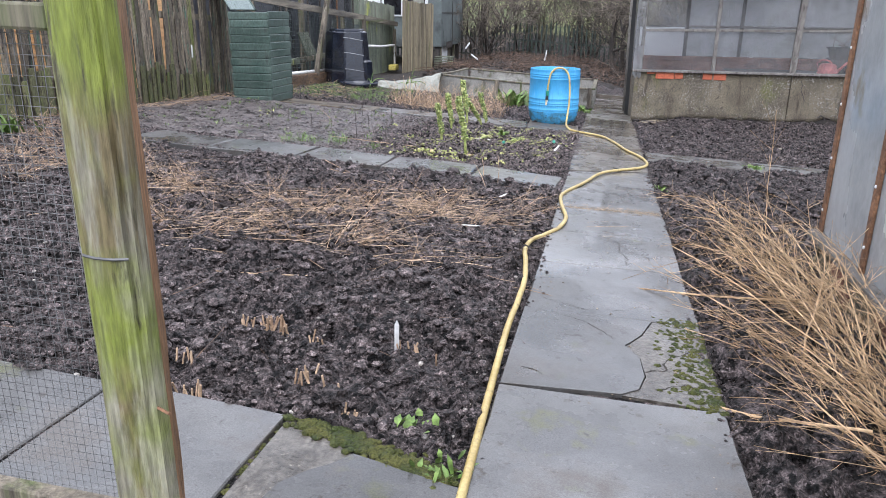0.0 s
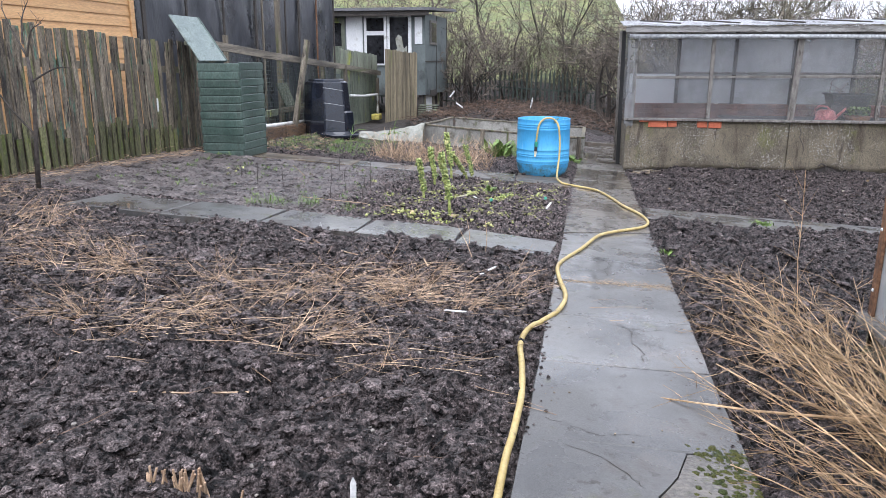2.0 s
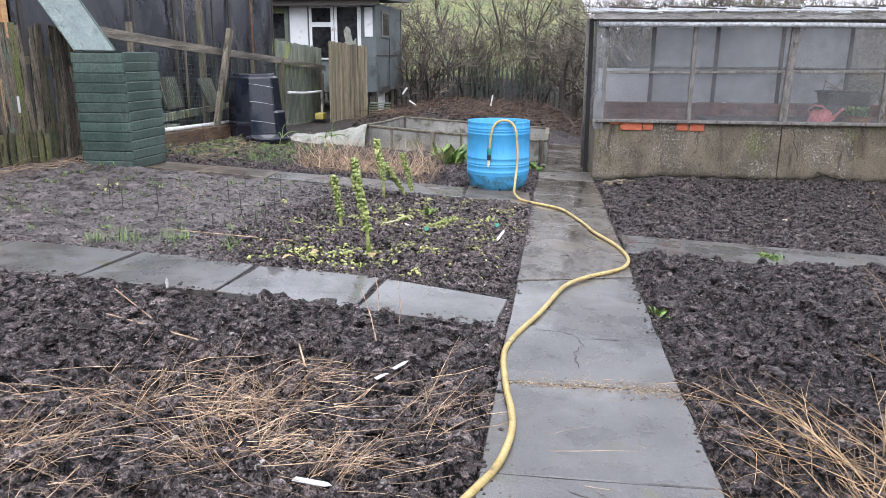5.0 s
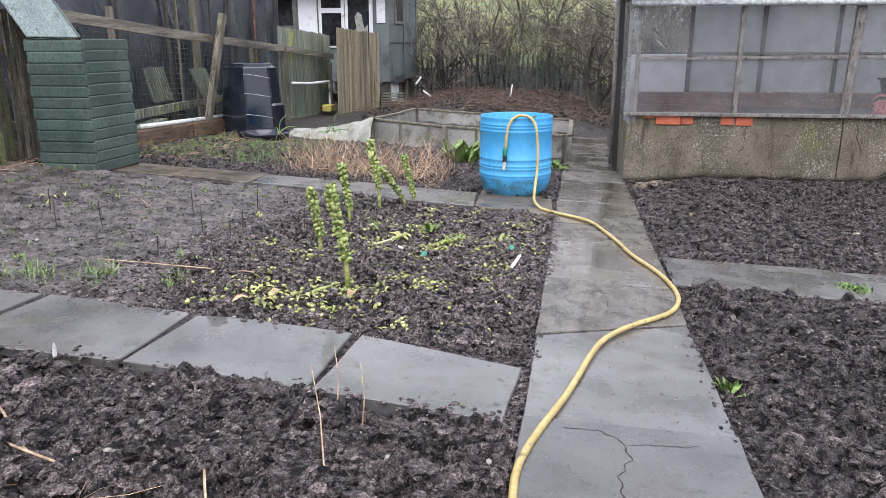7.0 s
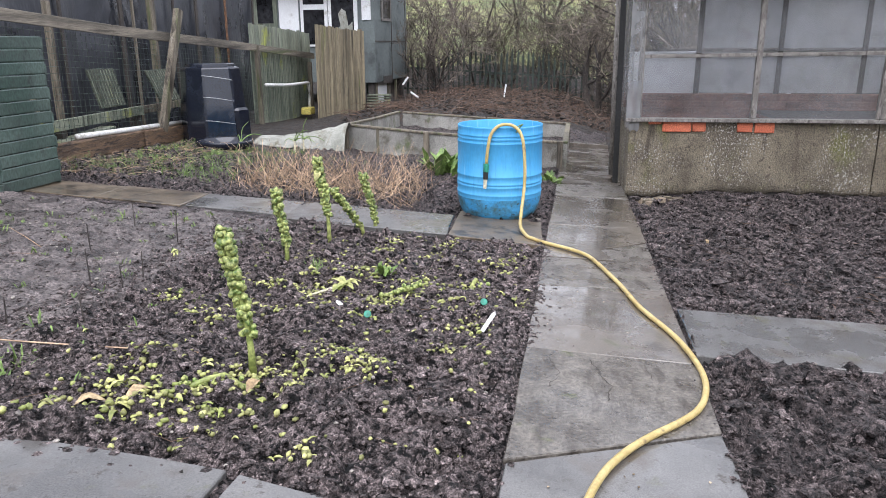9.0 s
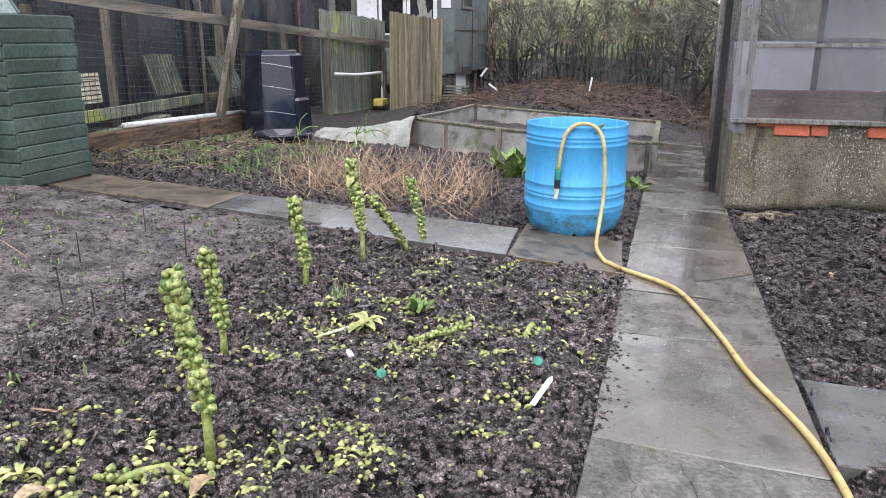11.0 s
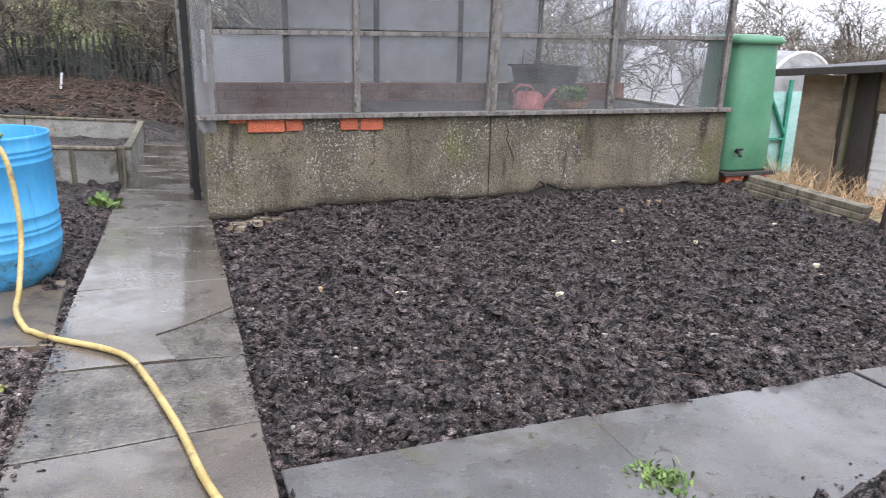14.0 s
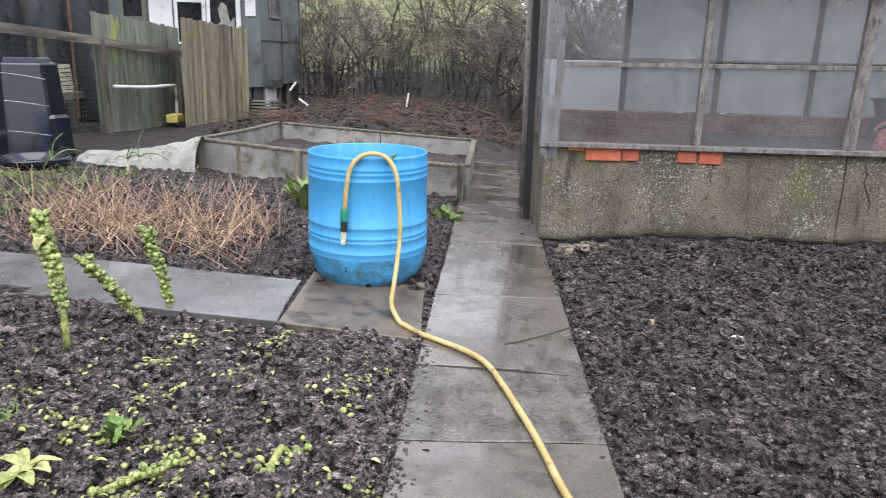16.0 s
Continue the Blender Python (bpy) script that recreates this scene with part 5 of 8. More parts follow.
HP = [(0.99, 1.2), (0.97, 2.2), (0.945, 3.05), (0.925, 3.6), (0.91, 4.2), (0.918, 4.43), (0.917, 4.70), (0.893, 4.98), (0.862, 5.26), (0.878, 5.53), (0.94, 5.70), (1.008, 5.89), (1.030, 6.15), (0.985, 6.48), (0.957, 6.80), (0.99, 7.05), (1.10, 7.46), (1.22, 7.98), (1.356, 8.27), (1.575, 8.55), (1.658, 8.78), (1.672, 9.03), (1.62, 9.37), (1.49, 9.79), (1.415, 10.16), (1.308, 10.58), (1.235, 10.80), (1.13, 10.93), (0.925, 11.09), (0.815, 11.22)]
ground_run = [(p.x, p.y, max(gz(p.x, p.y) + (0.026 if 0.95 < p.x < 1.72 or 11.0 < p.y < 11.9 else 0.0), max(soil_z(p.x + a, p.y + b) for a in (-0.02, 0, 0.02) for b in (-0.05, 0, 0.05)) + 0.010))
              for p in curve([(x, y, 0) for x, y in HP], 3)]
level = [p[2] for p in ground_run]
ground_run = [(p[0], p[1], sum(level[max(0, k - 3):k + 4]) / len(level[max(0, k - 3):k + 4])) for k, p in enumerate(ground_run)]
rim = bz + 0.774
over = [(0.752, 11.40, gz(0.75, 11.4) + 0.05), (0.737, 11.60, -0.09), (0.752, 11.715, 0.127), (0.748, 11.73, 0.32), (0.728, 11.745, 0.478), (0.685, 11.76, rim - 0.005), (0.62, 11.755, rim + 0.028), (0.54, 11.735, rim + 0.016), (0.484, 11.725, rim - 0.05), (0.462, 11.72, 0.40), (0.452, 11.715, 0.285)]
part("tube", Mesh().tube(curve(ground_run + over, 4), 0.0128, 10), HOSE, hose, "yellow ribbed plastic", True)
noz = [(0.452, 11.715, 0.29), (0.450, 11.713, 0.225), (0.447, 11.711, 0.168), (0.443, 11.709, 0.095)]
part("connector", Mesh().tube(noz[:2], 0.022, 10), GREENPAINT, hose, "green hose connector")
part("grip", Mesh().tube(noz[1:3], 0.02, 10), BLACKRUB, hose, "black grip ring")
part("nozzle", Mesh().tube(noz[2:], [0.015, 0.013], 10), CREAM, hose, "cream nozzle end")
part("tie", Mesh().tube([(0.665, 11.80, rim - 0.01), (0.69, 11.765, rim + 0.015), (0.725, 11.78, rim + 0.03), (0.70, 11.80, rim + 0.0), (0.675, 11.775, rim - 0.035)], 0.005, 5), GREENLEAF, hose, "pale green string tie")

# ---- black compost bin ----
KX, KY = -3.72, 15.45
kz = gz(KX, KY)
bin_ = thing("compost_bin", (KX, KY, kz), "glossy black plastic compost bin with flat sides and a lid", "compost bin")


def bin_loop(a, z):
    """Chamfered square of half width a at height z, one face turned towards the path."""
    b, e = a * 0.5, 0.02
    pts = []
    for q in range(4):
        for u, v in ((a - 0.008, -b - e * 0.6), (a, -b + e), (a, b - e), (a - 0.008, b + e * 0.6)):
            w = radians(-50 + 90 * q)
            pts.append((KX + u * math.cos(w) - v * math.sin(w), KY + u * math.sin(w) + v * math.cos(w), kz + z))
    return pts + pts[:1]


part("body", Mesh().sheet([bin_loop(a, z) for a, z in ((0.43, 0.0), (0.43, 0.035), (0.415, 0.05), (0.412, 0.08), (0.386, 0.5), (0.350, 0.97), (0.342, 0.985))]), BINBLACK, bin_)
part("lid", Mesh().sheet([bin_loop(a, z) for a, z in ((0.335, 0.985), (0.30, 1.0), (0.295, 1.03), (0.28, 1.04), (0.15, 1.045), (0.01, 1.047))]), BINBLACK, bin_)
fw = radians(-50)
for z in (0.30, 0.60, 0.87):
    r = 0.4175 - 0.0695 * z + 0.002
    line = [(KX + r * math.cos(fw) - v * math.sin(fw), KY + r * math.sin(fw) + v * math.cos(fw), kz + z + 0.02 - 0.22 * (v + 0.2) ** 1.3) for v in np.linspace(-0.2, 0.19, 9)]
    part("rib", Mesh().tube(line, 0.005, 5), PIPEGREY, bin_, "pale scuffed rib line", True)
part("hatch", Mesh().box((-0.02, -0.13, 0.0), (0.14, 0.13, 0.46), pose(KX + 0.36 * math.cos(fw + 0.75), KY + 0.36 * math.sin(fw + 0.75), kz, 0, -3, -16), 0.035), BINBLACK, bin_, "black sliding hatch")
dish = thing("bin_lid", (-3.27, 14.80, gz(-3.27, 14.8)), "round black plastic lid lying upturned on the ground", "lid")
part("dish", Mesh().lathe([(0.0, 0.015), (0.27, 0.012), (0.31, 0.02), (0.335, 0.085), (0.355, 0.10), (0.362, 0.08), (0.335, 0.0), (0.30, -0.01)], 44, (-3.27, 14.80, gz(-3.27, 14.8) + 0.012)), BINBLACK, dish, smooth=True)

# ---- tall green slatted plastic box with a raised lid ----
cx0, cx1, cy0, cy1 = -3.80, -3.24, 11.0, 11.66
cz = gz(-3.5, 11.3)
crate = thing("storage_box", (-3.5, 11.3, cz), "tall dull green plastic composter box with interlocking slats and open lid", "composter")
for k in range(12):
    z0 = cz - 0.02 + k * 0.1
    for a, b, t in (((cx0, cy0), (cx1, cy0), 0), ((cx1, cy0), (cx1, cy1), 1), ((cx1, cy1), (cx0, cy1), 0), ((cx0, cy1), (cx0, cy0), 1)):
        off = 0.05 if t else 0.0
        part("slat", beam((a[0], a[1], z0 + 0.05 + off * 0.3), (b[0], b[1], z0 + 0.05 + off * 0.3), 0.022, 0.094, 0.007), CRATEGREEN, crate)
        if k % 2 == t:
            part("corner_lug", Mesh().box((b[0] - 0.014, b[1] - 0.014, z0 + 0.005), (b[0] + 0.014, b[1] + 0.014, z0 + 0.095), ch=0.005), CRATEGREEN, crate)
m = Matrix.LocRotScale((-3.76, 11.34, cz + 1.205), Euler((0, radians(-34), 0)), None)
lid = part("lid", Mesh().box((-0.012, -0.35, 0.0), (0.012, 0.34, 0.68), m, 0.006), LIDGREEN, crate, "pale green lid propped open")
part("lid_rim", Mesh().box((-0.03, 0.341, 0.0), (0.02, 0.365, 0.68), m, 0.004), CRATEGREEN, lid)

# ---- sleeper, pipes and clutter behind the wire ----
sl = thing("sleeper", (-4.1, 14.0, gz(-4.1, 14)), "wet brown timber sleeper lying along the wire fence", "timber")
part("beam", beam((-4.05, 12.3, gz(-4, 12.3) + 0.08), (-4.12, 14.3, gz(-4.1, 14.3) + 0.10), 0.1, 0.2, 0.015), SLEEPER, sl)
part("beam", beam((-4.10, 14.32, gz(-4.1, 14.3) + 0.10), (-4.18, 16.6, gz(-4.1, 16.6) + 0.10), 0.1, 0.2, 0.015), SLEEPER, sl)
wp = thing("plastic_pipe", (-4.1, 14.0, gz(-4.1, 14) + 0.2), "dirty white plastic pipe resting on the sleeper", "pipe")
part("tube", Mesh().tube([(-4.10, 13.1, gz(-4.1, 13.1) + 0.22), (-4.16, 15.6, gz(-4.1, 15.6) + 0.235)], 0.03, 10), PIPEWHITE, wp, smooth=True)
wp2 = thing("standpipe", (-4.2, 18.6, gz(-4.2, 18.6)), "white bent water pipe with a yellow tap cover", "pipe")
part("tube", Mesh().tube(curve([(-4.25, 18.45, 0.52), (-4.22, 19.4, 0.47), (-4.2, 20.3, 0.46), (-4.2, 20.45, 0.40), (-4.2, 20.45, -0.05)], 4), 0.028, 8), PIPEWHITE, wp2, smooth=True)
part("tap_cover", Mesh().box((-4.3, 20.2, -0.16), (-4.1, 20.5, -0.02), ch=0.02), YELLOW, wp2, "yellow plastic cover")
for i, (yy, z, w, h, tilt, mt, nm, lb) in enumerate(((14.72, 0.44, 0.05, 0.48, 8, GREYSHEET, "board", "grey-green sheet leaning behind the wire"), (16.1, 0.42, 0.05, 0.46, 14, GREYSHEET, "board", "grey sheet leaning behind the wire"), (13.35, 0.44, 0.04, 0.31, 3, CREAM, "crate", "cream ventilated plastic crate"), (18.0, 0.445, 0.04, 0.38, 4, CREAM, "crate", "cream ventilated plastic crate"))):
    t = thing("leaning_" + nm, (-4.75, yy, z), lb, nm)
    mm = pose(-4.72, yy, z, 0, -tilt, 4) @ Matrix(((1, 0, 0, 0), (0, 1, -0.026 * tilt if mt is GREYSHEET else 0, 0), (0, 0, 1, 0), (0, 0, 0, 1)))
    part("panel", Mesh().box((-0.012, -0.30 if mt is GREYSHEET else -0.22, 0), (0.012, 0.30 if mt is GREYSHEET else 0.22, h), mm, 0.004), mt, t)
    if mt is GREYSHEET:
        for k in range(9):
            part("ridge", Mesh().box((0.0125, -0.29 + k * 0.066, 0.01), (0.017, -0.275 + k * 0.066, h - 0.01), mm), GREENBOARD, t)
    if mt is CREAM:
        for k in range(6):
            part("slot", Mesh().box((0.0125, -0.20, 0.03 + k * h / 6.5), (0.016, 0.20, 0.042 + k * h / 6.5), mm), DARKWOOD, t)
for a, b, w, h, mt in (((-4.62, 12.0, 0.30), (-4.62, 15.2, 0.36), 0.05, 0.12, GREENBOARD), ((-4.7, 15.25, 0.35), (-4.7, 18.4, 0.40), 0.05, 0.10, GREYWOOD), ((-4.55, 12.2, 0.05), (-4.6, 14.4, 0.22), 0.2, 0.03, GREENBOARD), ((-4.95, 14.0, -0.05), (-4.95, 14.02, 1.7), 0.07, 0.07, GREYWOOD), ((-4.95, 16.2, -0.05), (-4.95, 16.22, 2.7), 0.07, 0.1, GREYWOOD)):
    t = thing("timber_length", a, "mossy length of timber behind the wire fence", "timber")
    part("beam", beam(a, b, w, h, up=(0, 0, 1) if abs(b[1] - a[1]) > 0.1 else (1, 0, 0)), mt, t)
# supports under the timbers
for yy in (12.3, 13.6, 15.1, 16.5, 18.0):
    t = thing("block", (-4.66, yy, gz(-4.66, yy)), "rough timber block propping planks", "timber")
    part("beam", beam((-4.66, yy, gz(-4.66, yy) - 0.03), (-4.66, yy, 0.345), 0.08, 0.08, up=(1, 0, 0)), DARKWOOD, t)

# ---- white fleece over the end of the bed ----
fl = thing("fleece", (-2.5, 15.7, gz(-2.5, 15.7)), "crumpled dirty white horticultural fleece lying on the ground", "fleece")
rs = []
for j in range(15):
    v = j / 14
    row = []
    for i in range(41):
        u = i / 40
        x = -3.12 + 1.22 * u
        y = 15.30 + 0.15 * u + 0.62 * v
        bulge = math.sin(math.pi * min(1, v * 1.15)) ** 0.7
        h = (0.10 + 0.26 * u ** 1.6) * bulge + 0.05 * noise.noise((u * 7, v * 4, 3)) * bulge + 0.012 * noise.noise((u * 30, v * 9, 8))
        row.append((x, y, gz(x, y) + 0.004 + max(0, h)))
    rs.append(row)
part("sheet", Mesh().sheet(rs, 0.004), FLEECE, fl, smooth=True)

# ---- gate post, rails and netting by the start ----
gp = thing("gate_fence", (0.545, 2.41, gz(0.54, 2.4)), "algae-green timber gate post with rails and grey netting", "fence")
pz = gz(0.54, 2.4)
section = [(-0.046, -0.040), (-0.042, 0.016), (-0.030, 0.030), (-0.010, 0.040), (0.010, 0.040), (0.016, 0.034), (0.024, 0.038), (0.036, 0.026), (0.040, 0.016)]
prof, side_face = [], []
for k in range(34):
    z = pz - 0.06 + 2.0 * k / 33
    grow_ = 1.06 - 0.05 * (z - pz) / 2 + 0.03 * noise.noise((0, 0, z * 4))
    notch = 0.006 if 0.52 < z < 0.70 else 0.0
    sq = []
    for q, (r_, f_) in enumerate(section):
        r_, f_ = r_ * grow_, f_ * grow_ + 0.004 * noise.noise((q * 0.9, 0, z * 3)) - (notch if q in (3, 4) else 0)
        sq.append((0.545 - 0.008 * (z - 0.7) + r_ * 0.80 + f_ * 0.60, 2.41 + r_ * 0.60 - f_ * 0.80, z))
    prof.append(sq)
    ra, rb_, fb = 0.040 * grow_, 0.050 * grow_ + 0.003 * noise.noise((3, z * 9, 0)), -0.034
    base = (0.545 - 0.008 * (z - 0.7), 2.41)
    side_face.append([sq[-1]] + [(base[0] + r_ * 0.80 + f_ * 0.60, base[1] + r_ * 0.60 - f_ * 0.80, z) for r_, f_ in ((ra + 0.004, 0.006), (rb_, -0.012), (rb_ - 0.003, fb), (-0.046 * grow_, -0.040 * grow_))])
part("post", Mesh().sheet(prof), POSTWOOD, gp, "green and grey split timber post")
part("split_face", Mesh().sheet(side_face), POSTBROWN, gp, "bare orange-brown split side of the post")
part("post_cap", Mesh().poly(prof[-1] + side_face[-1][1:-1], [tuple(range(len(section) + 3))]), POSTWOOD, gp)
wrap = [(0.545 + r_ * 0.80 + f_ * 0.60, 2.41 + r_ * 0.60 - f_ * 0.80, 0.955 - 0.1 * r_) for r_, f_ in ((-0.048, -0.02), (-0.044, 0.020), (-0.030, 0.034), (-0.008, 0.044), (0.012, 0.043))]
part("wire_tie", Mesh().tube(wrap, 0.0022, 5), NETWIRE, gp, "grey wire nailed round the post")
part("rail", beam((0.50, 2.405, 1.275), (-1.6, 2.40, 1.33), 0.03, 0.035), GREYWOOD, gp)
part("rail", beam((0.50, 2.405, 0.50), (-1.6, 2.40, 0.58), 0.03, 0.035), GREYWOOD, gp)
part("end_post", beam((-1.6, 2.40, gz(-1.6, 2.4) - 0.05), (-1.6, 2.40, 1.5), 0.07, 0.07, 0.006, (1, 0, 0)), GREYWOOD, gp)
m = Mesh()
for i in range(150):
    x = 0.50 - i * 0.014
    m.tube([(x, 2.418, 0.50), (x + 0.003, 2.418 + 0.003 * noise.noise((i * 0.3, 0, 0)), 1.27)], 0.00055, 3, False)
for k in range(55):
    z = 0.51 + k * 0.014
    m.tube([(0.50 - 0.35 * q, 2.4185 + 0.003 * noise.noise((q, k * 0.2, 0)), z + 0.006 * q) for q in range(7)], 0.00055, 3, False)
part("netting", m, NETWIRE, gp, "fine grey square netting")
part("nail", Mesh().tube([(0.575, 2.40, 0.715), (0.615, 2.385, 0.712)], 0.0025, 5), RUST, gp)

# ---- right-hand boundary: butt, planks, stake, shed, tunnel ----
wb = thing("water_butt", (6.72, 13.95, -0.15), "tall square green plastic water butt with a lid and black tap", "water butt")
part("body", Mesh().lathe([(0.0, 0.0), (0.285, 0.0), (0.30, 0.03), (0.285, 0.6), (0.262, 1.20), (0.262, 1.22)], 40, (6.72, 13.95, -0.14), 0.35), BUTTGREEN, wb, smooth=True)
part("lid", Mesh().lathe([(0.262, 1.20), (0.305, 1.205), (0.31, 1.245), (0.29, 1.275), (0.15, 1.29), (0, 1.292)], 40, (6.72, 13.95, -0.14), 0.35), BUTTGREEN, wb, smooth=True)
tap = part("tap", Mesh().tube([(6.56, 13.68, 0.06), (6.54, 13.60, 0.06), (6.535, 13.57, 0.02)], [0.02, 0.018, 0.016], 8), BLACKRUB, wb, "black plastic tap")
part("tap_lever", Mesh().box((6.50, 13.59, 0.075), (6.58, 13.61, 0.095), ch=0.004), BLACKRUB, tap)
st = thing("butt_stand", (6.72, 13.95, -0.34), "low stand of bricks and boards under the water butt", "stand")
part("board", Mesh().box((6.42, 13.62, -0.18), (7.04, 14.28, -0.142), ch=0.006), DARKWOOD, st)
for x in (6.48, 6.78):
    for k in range(3):
        part("brick", Mesh().box((x, 13.66, -0.415 + k * 0.078), (x + 0.2, 13.77, -0.342 + k * 0.078), ch=0.006), BRICK if k else DULLBRICK, st)
        part("brick", Mesh().box((x, 14.1, -0.415 + k * 0.078), (x + 0.2, 14.21, -0.342 + k * 0.078), ch=0.006), DULLBRICK, st)
pk = thing("plank_stack", (6.72, 13.0, gz(6.7, 13)), "wet grey planks stacked along the bed edge", "timber")
for k in range(3):
    a, b = (6.40 + 0.03 * k, 13.30, gz(6.4, 13.3) + 0.03 + 0.054 * k), (6.66 + 0.025 * k, 12.24, gz(6.66, 12.24) + 0.02 + 0.054 * k)
    part("plank", beam(a, b, 0.13, 0.05, 0.005), GREYWOOD, pk)
sk = thing("stake", (6.74, 12.1, gz(6.74, 12.1)), "dark square wooden stake in the grass", "stake")
part("shaft", beam((6.725, 12.1, gz(6.74, 12.1) - 0.1), (6.75, 12.08, gz(6.74, 12.1) + 0.56), 0.05, 0.05, 0.004, (1, 0, 0)), DARKWOOD, sk)

rsd = thing("lean_to_shed", (9.0, 13, gz(9, 13)), "low patched shed with white cladding, brown boards and a flat roof", "shed")
SXX = 9.0
part("body", Mesh().box((SXX + 0.02, 9.0, -1.1), (12.2, 14.35, 0.80)), PLY, rsd)
for k in range(9):
    part("cladding_board", Mesh().poly([(SXX - 0.02, 12.40, -0.58 + k * 0.105), (SXX - 0.008, 12.40, -0.477 + k * 0.105), (SXX + 0.018, 12.40, -0.477 + k * 0.105), (SXX + 0.018, 12.40, -0.58 + k * 0.105), (SXX - 0.02, 14.2, -0.61 + k * 0.105), (SXX - 0.008, 14.2, -0.507 + k * 0.105), (SXX + 0.018, 14.2, -0.507 + k * 0.105), (SXX + 0.018, 14.2, -0.61 + k * 0.105)], [(3, 2, 1, 0), (4, 5, 6, 7), (0, 1, 5, 4), (1, 2, 6, 5), (2, 3, 7, 6), (3, 0, 4, 7)]), CLEANWHITE, rsd, "white shiplap cladding")
part("upper_board", Mesh().box((SXX - 0.015, 12.5, 0.40), (SXX + 0.015, 14.0, 0.84), ch=0.004), PLY, rsd, "ribbed tan plastic sheet")
for k in range(16):
    part("rib", Mesh().box((SXX - 0.019, 12.52, 0.415 + k * 0.026), (SXX - 0.0152, 13.98, 0.425 + k * 0.026)), CREAM, rsd)
part("upper_board", Mesh().box((SXX - 0.015, 11.5, -0.6), (SXX + 0.015, 12.38, 0.84), ch=0.004), PLY, rsd)
part("upper_board", Mesh().box((SXX - 0.012, 14.02, 0.36), (SXX + 0.015, 14.34, 0.8), ch=0.004), PLY, rsd)
part("post", beam((SXX - 0.03, 14.30, -0.9), (SXX - 0.03, 14.34, 0.8), 0.06, 0.16, 0.004, (0, 1, 0)), DARKWOOD, rsd)
part("upper_board", Mesh().box((SXX - 0.008, 14.36, -0.9), (SXX + 0.02, 14.74, 0.78), ch=0.004), DARKWOOD, rsd, "dark board beside the door")
part("open_door", Mesh().box((SXX - 0.03, 14.75, -0.75), (SXX + 0.0, 15.35, 0.72), ch=0.004), PLY, rsd, "brown plywood door")
part("door_post", beam((SXX - 0.01, 14.6, -0.9), (SXX - 0.01, 14.6, 0.75), 0.06, 0.09, 0.004, (0, 1, 0)), GREYWOOD, rsd)
part("roof", Mesh().poly([(SXX - 0.35, 9.0, 1.22), (12.4, 9.0, 1.5), (12.4, 15.8, 0.95), (SXX - 0.35, 15.7, 0.70), (SXX - 0.35, 9.0, 1.27), (12.4, 9.0, 1.55), (12.4, 15.8, 1.0), (SXX - 0.35, 15.7, 0.75)], [(3, 2, 1, 0), (4, 5, 6, 7), (0, 1, 5, 4), (1, 2, 6, 5), (2, 3, 7, 6), (3, 0, 4, 7)]), ROOFFELT, rsd, "flat felt roof")
part("fascia", beam((SXX - 0.37, 9.0, 1.20), (SXX - 0.37, 13.9, 0.845), 0.03, 0.10), ROOFRED, rsd, "dark red fascia board")
part("fascia", beam((SXX - 0.37, 13.92, 0.843), (SXX - 0.37, 15.7, 0.70), 0.03, 0.08), DARKWOOD, rsd)

pt = thing("polytunnel", (11.5, 18, gz(11.5, 18)), "small hooped polytunnel with a green timber door frame", "polytunnel")
for y in (18.0, 19.5, 21.0):
    part("hoop", Mesh().tube([(11.6 + 0.85 * math.cos(a), y, -0.05 + 1.0 * math.sin(a)) for a in np.linspace(0, math.pi, 17)], 0.03, 6), WHITE, pt, "white hoop")
rs = [[(11.6 + 0.87 * math.cos(a), 18 + 3 * j / 6, -0.05 + 1.02 * math.sin(a)) for a in np.linspace(0, math.pi, 17)] for j in range(7)]
part("cover", Mesh().sheet(rs), POLYTHENE, pt, "milky polythene cover", True)
part("side", Mesh().box((10.74, 18, -1.5), (10.76, 21, -0.04)), POLYTHENE, pt)
part("front_sheet", Mesh().box((10.78, 17.99, -1.5), (12.42, 17.995, 0.3)), TEALFILM, pt, "teal-tinted polythene door sheet")
for a, b in (((10.8, 17.95, -1.4), (10.8, 17.95, 0.5)), ((11.35, 17.95, -1.4), (11.35, 17.95, 0.5)), ((10.8, 17.95, -0.5), (11.35, 17.95, -0.5)), ((10.8, 17.94, 0.45), (11.35, 17.94, -0.45)), ((10.8, 17.94, -0.55), (11.35, 17.94, -1.35))):
    part("frame_bar", beam(a, b, 0.04, 0.07, 0.004, (0, 1, 0) if a[0] != b[0] else (1, 0, 0)), GREENPAINT, pt, "green painted bar")
pt2 = thing("polytunnel", (9.2, 19.5, gz(9.2, 19.5)), "milky polytunnel behind the greenhouse", "polytunnel")
rs = [[(9.25 + 0.75 * math.cos(a), 19 + 4 * j / 6, -0.1 + 1.1 * math.sin(a)) for a in np.linspace(0, math.pi, 17)] for j in range(7)]
part("cover", Mesh().sheet(rs), POLYTHENE, pt2, "milky polythene cover", True)
part("front", Mesh().poly([(9.25 + 0.75 * math.cos(a), 19.0, -0.1 + 1.1 * math.sin(a)) for a in np.linspace(0, math.pi, 17)], [tuple(range(17))]), WHITE, pt2)
part("skirt", Mesh().box((8.5, 19.0, -0.9), (10.0, 23, -0.1)), PLY, pt2)

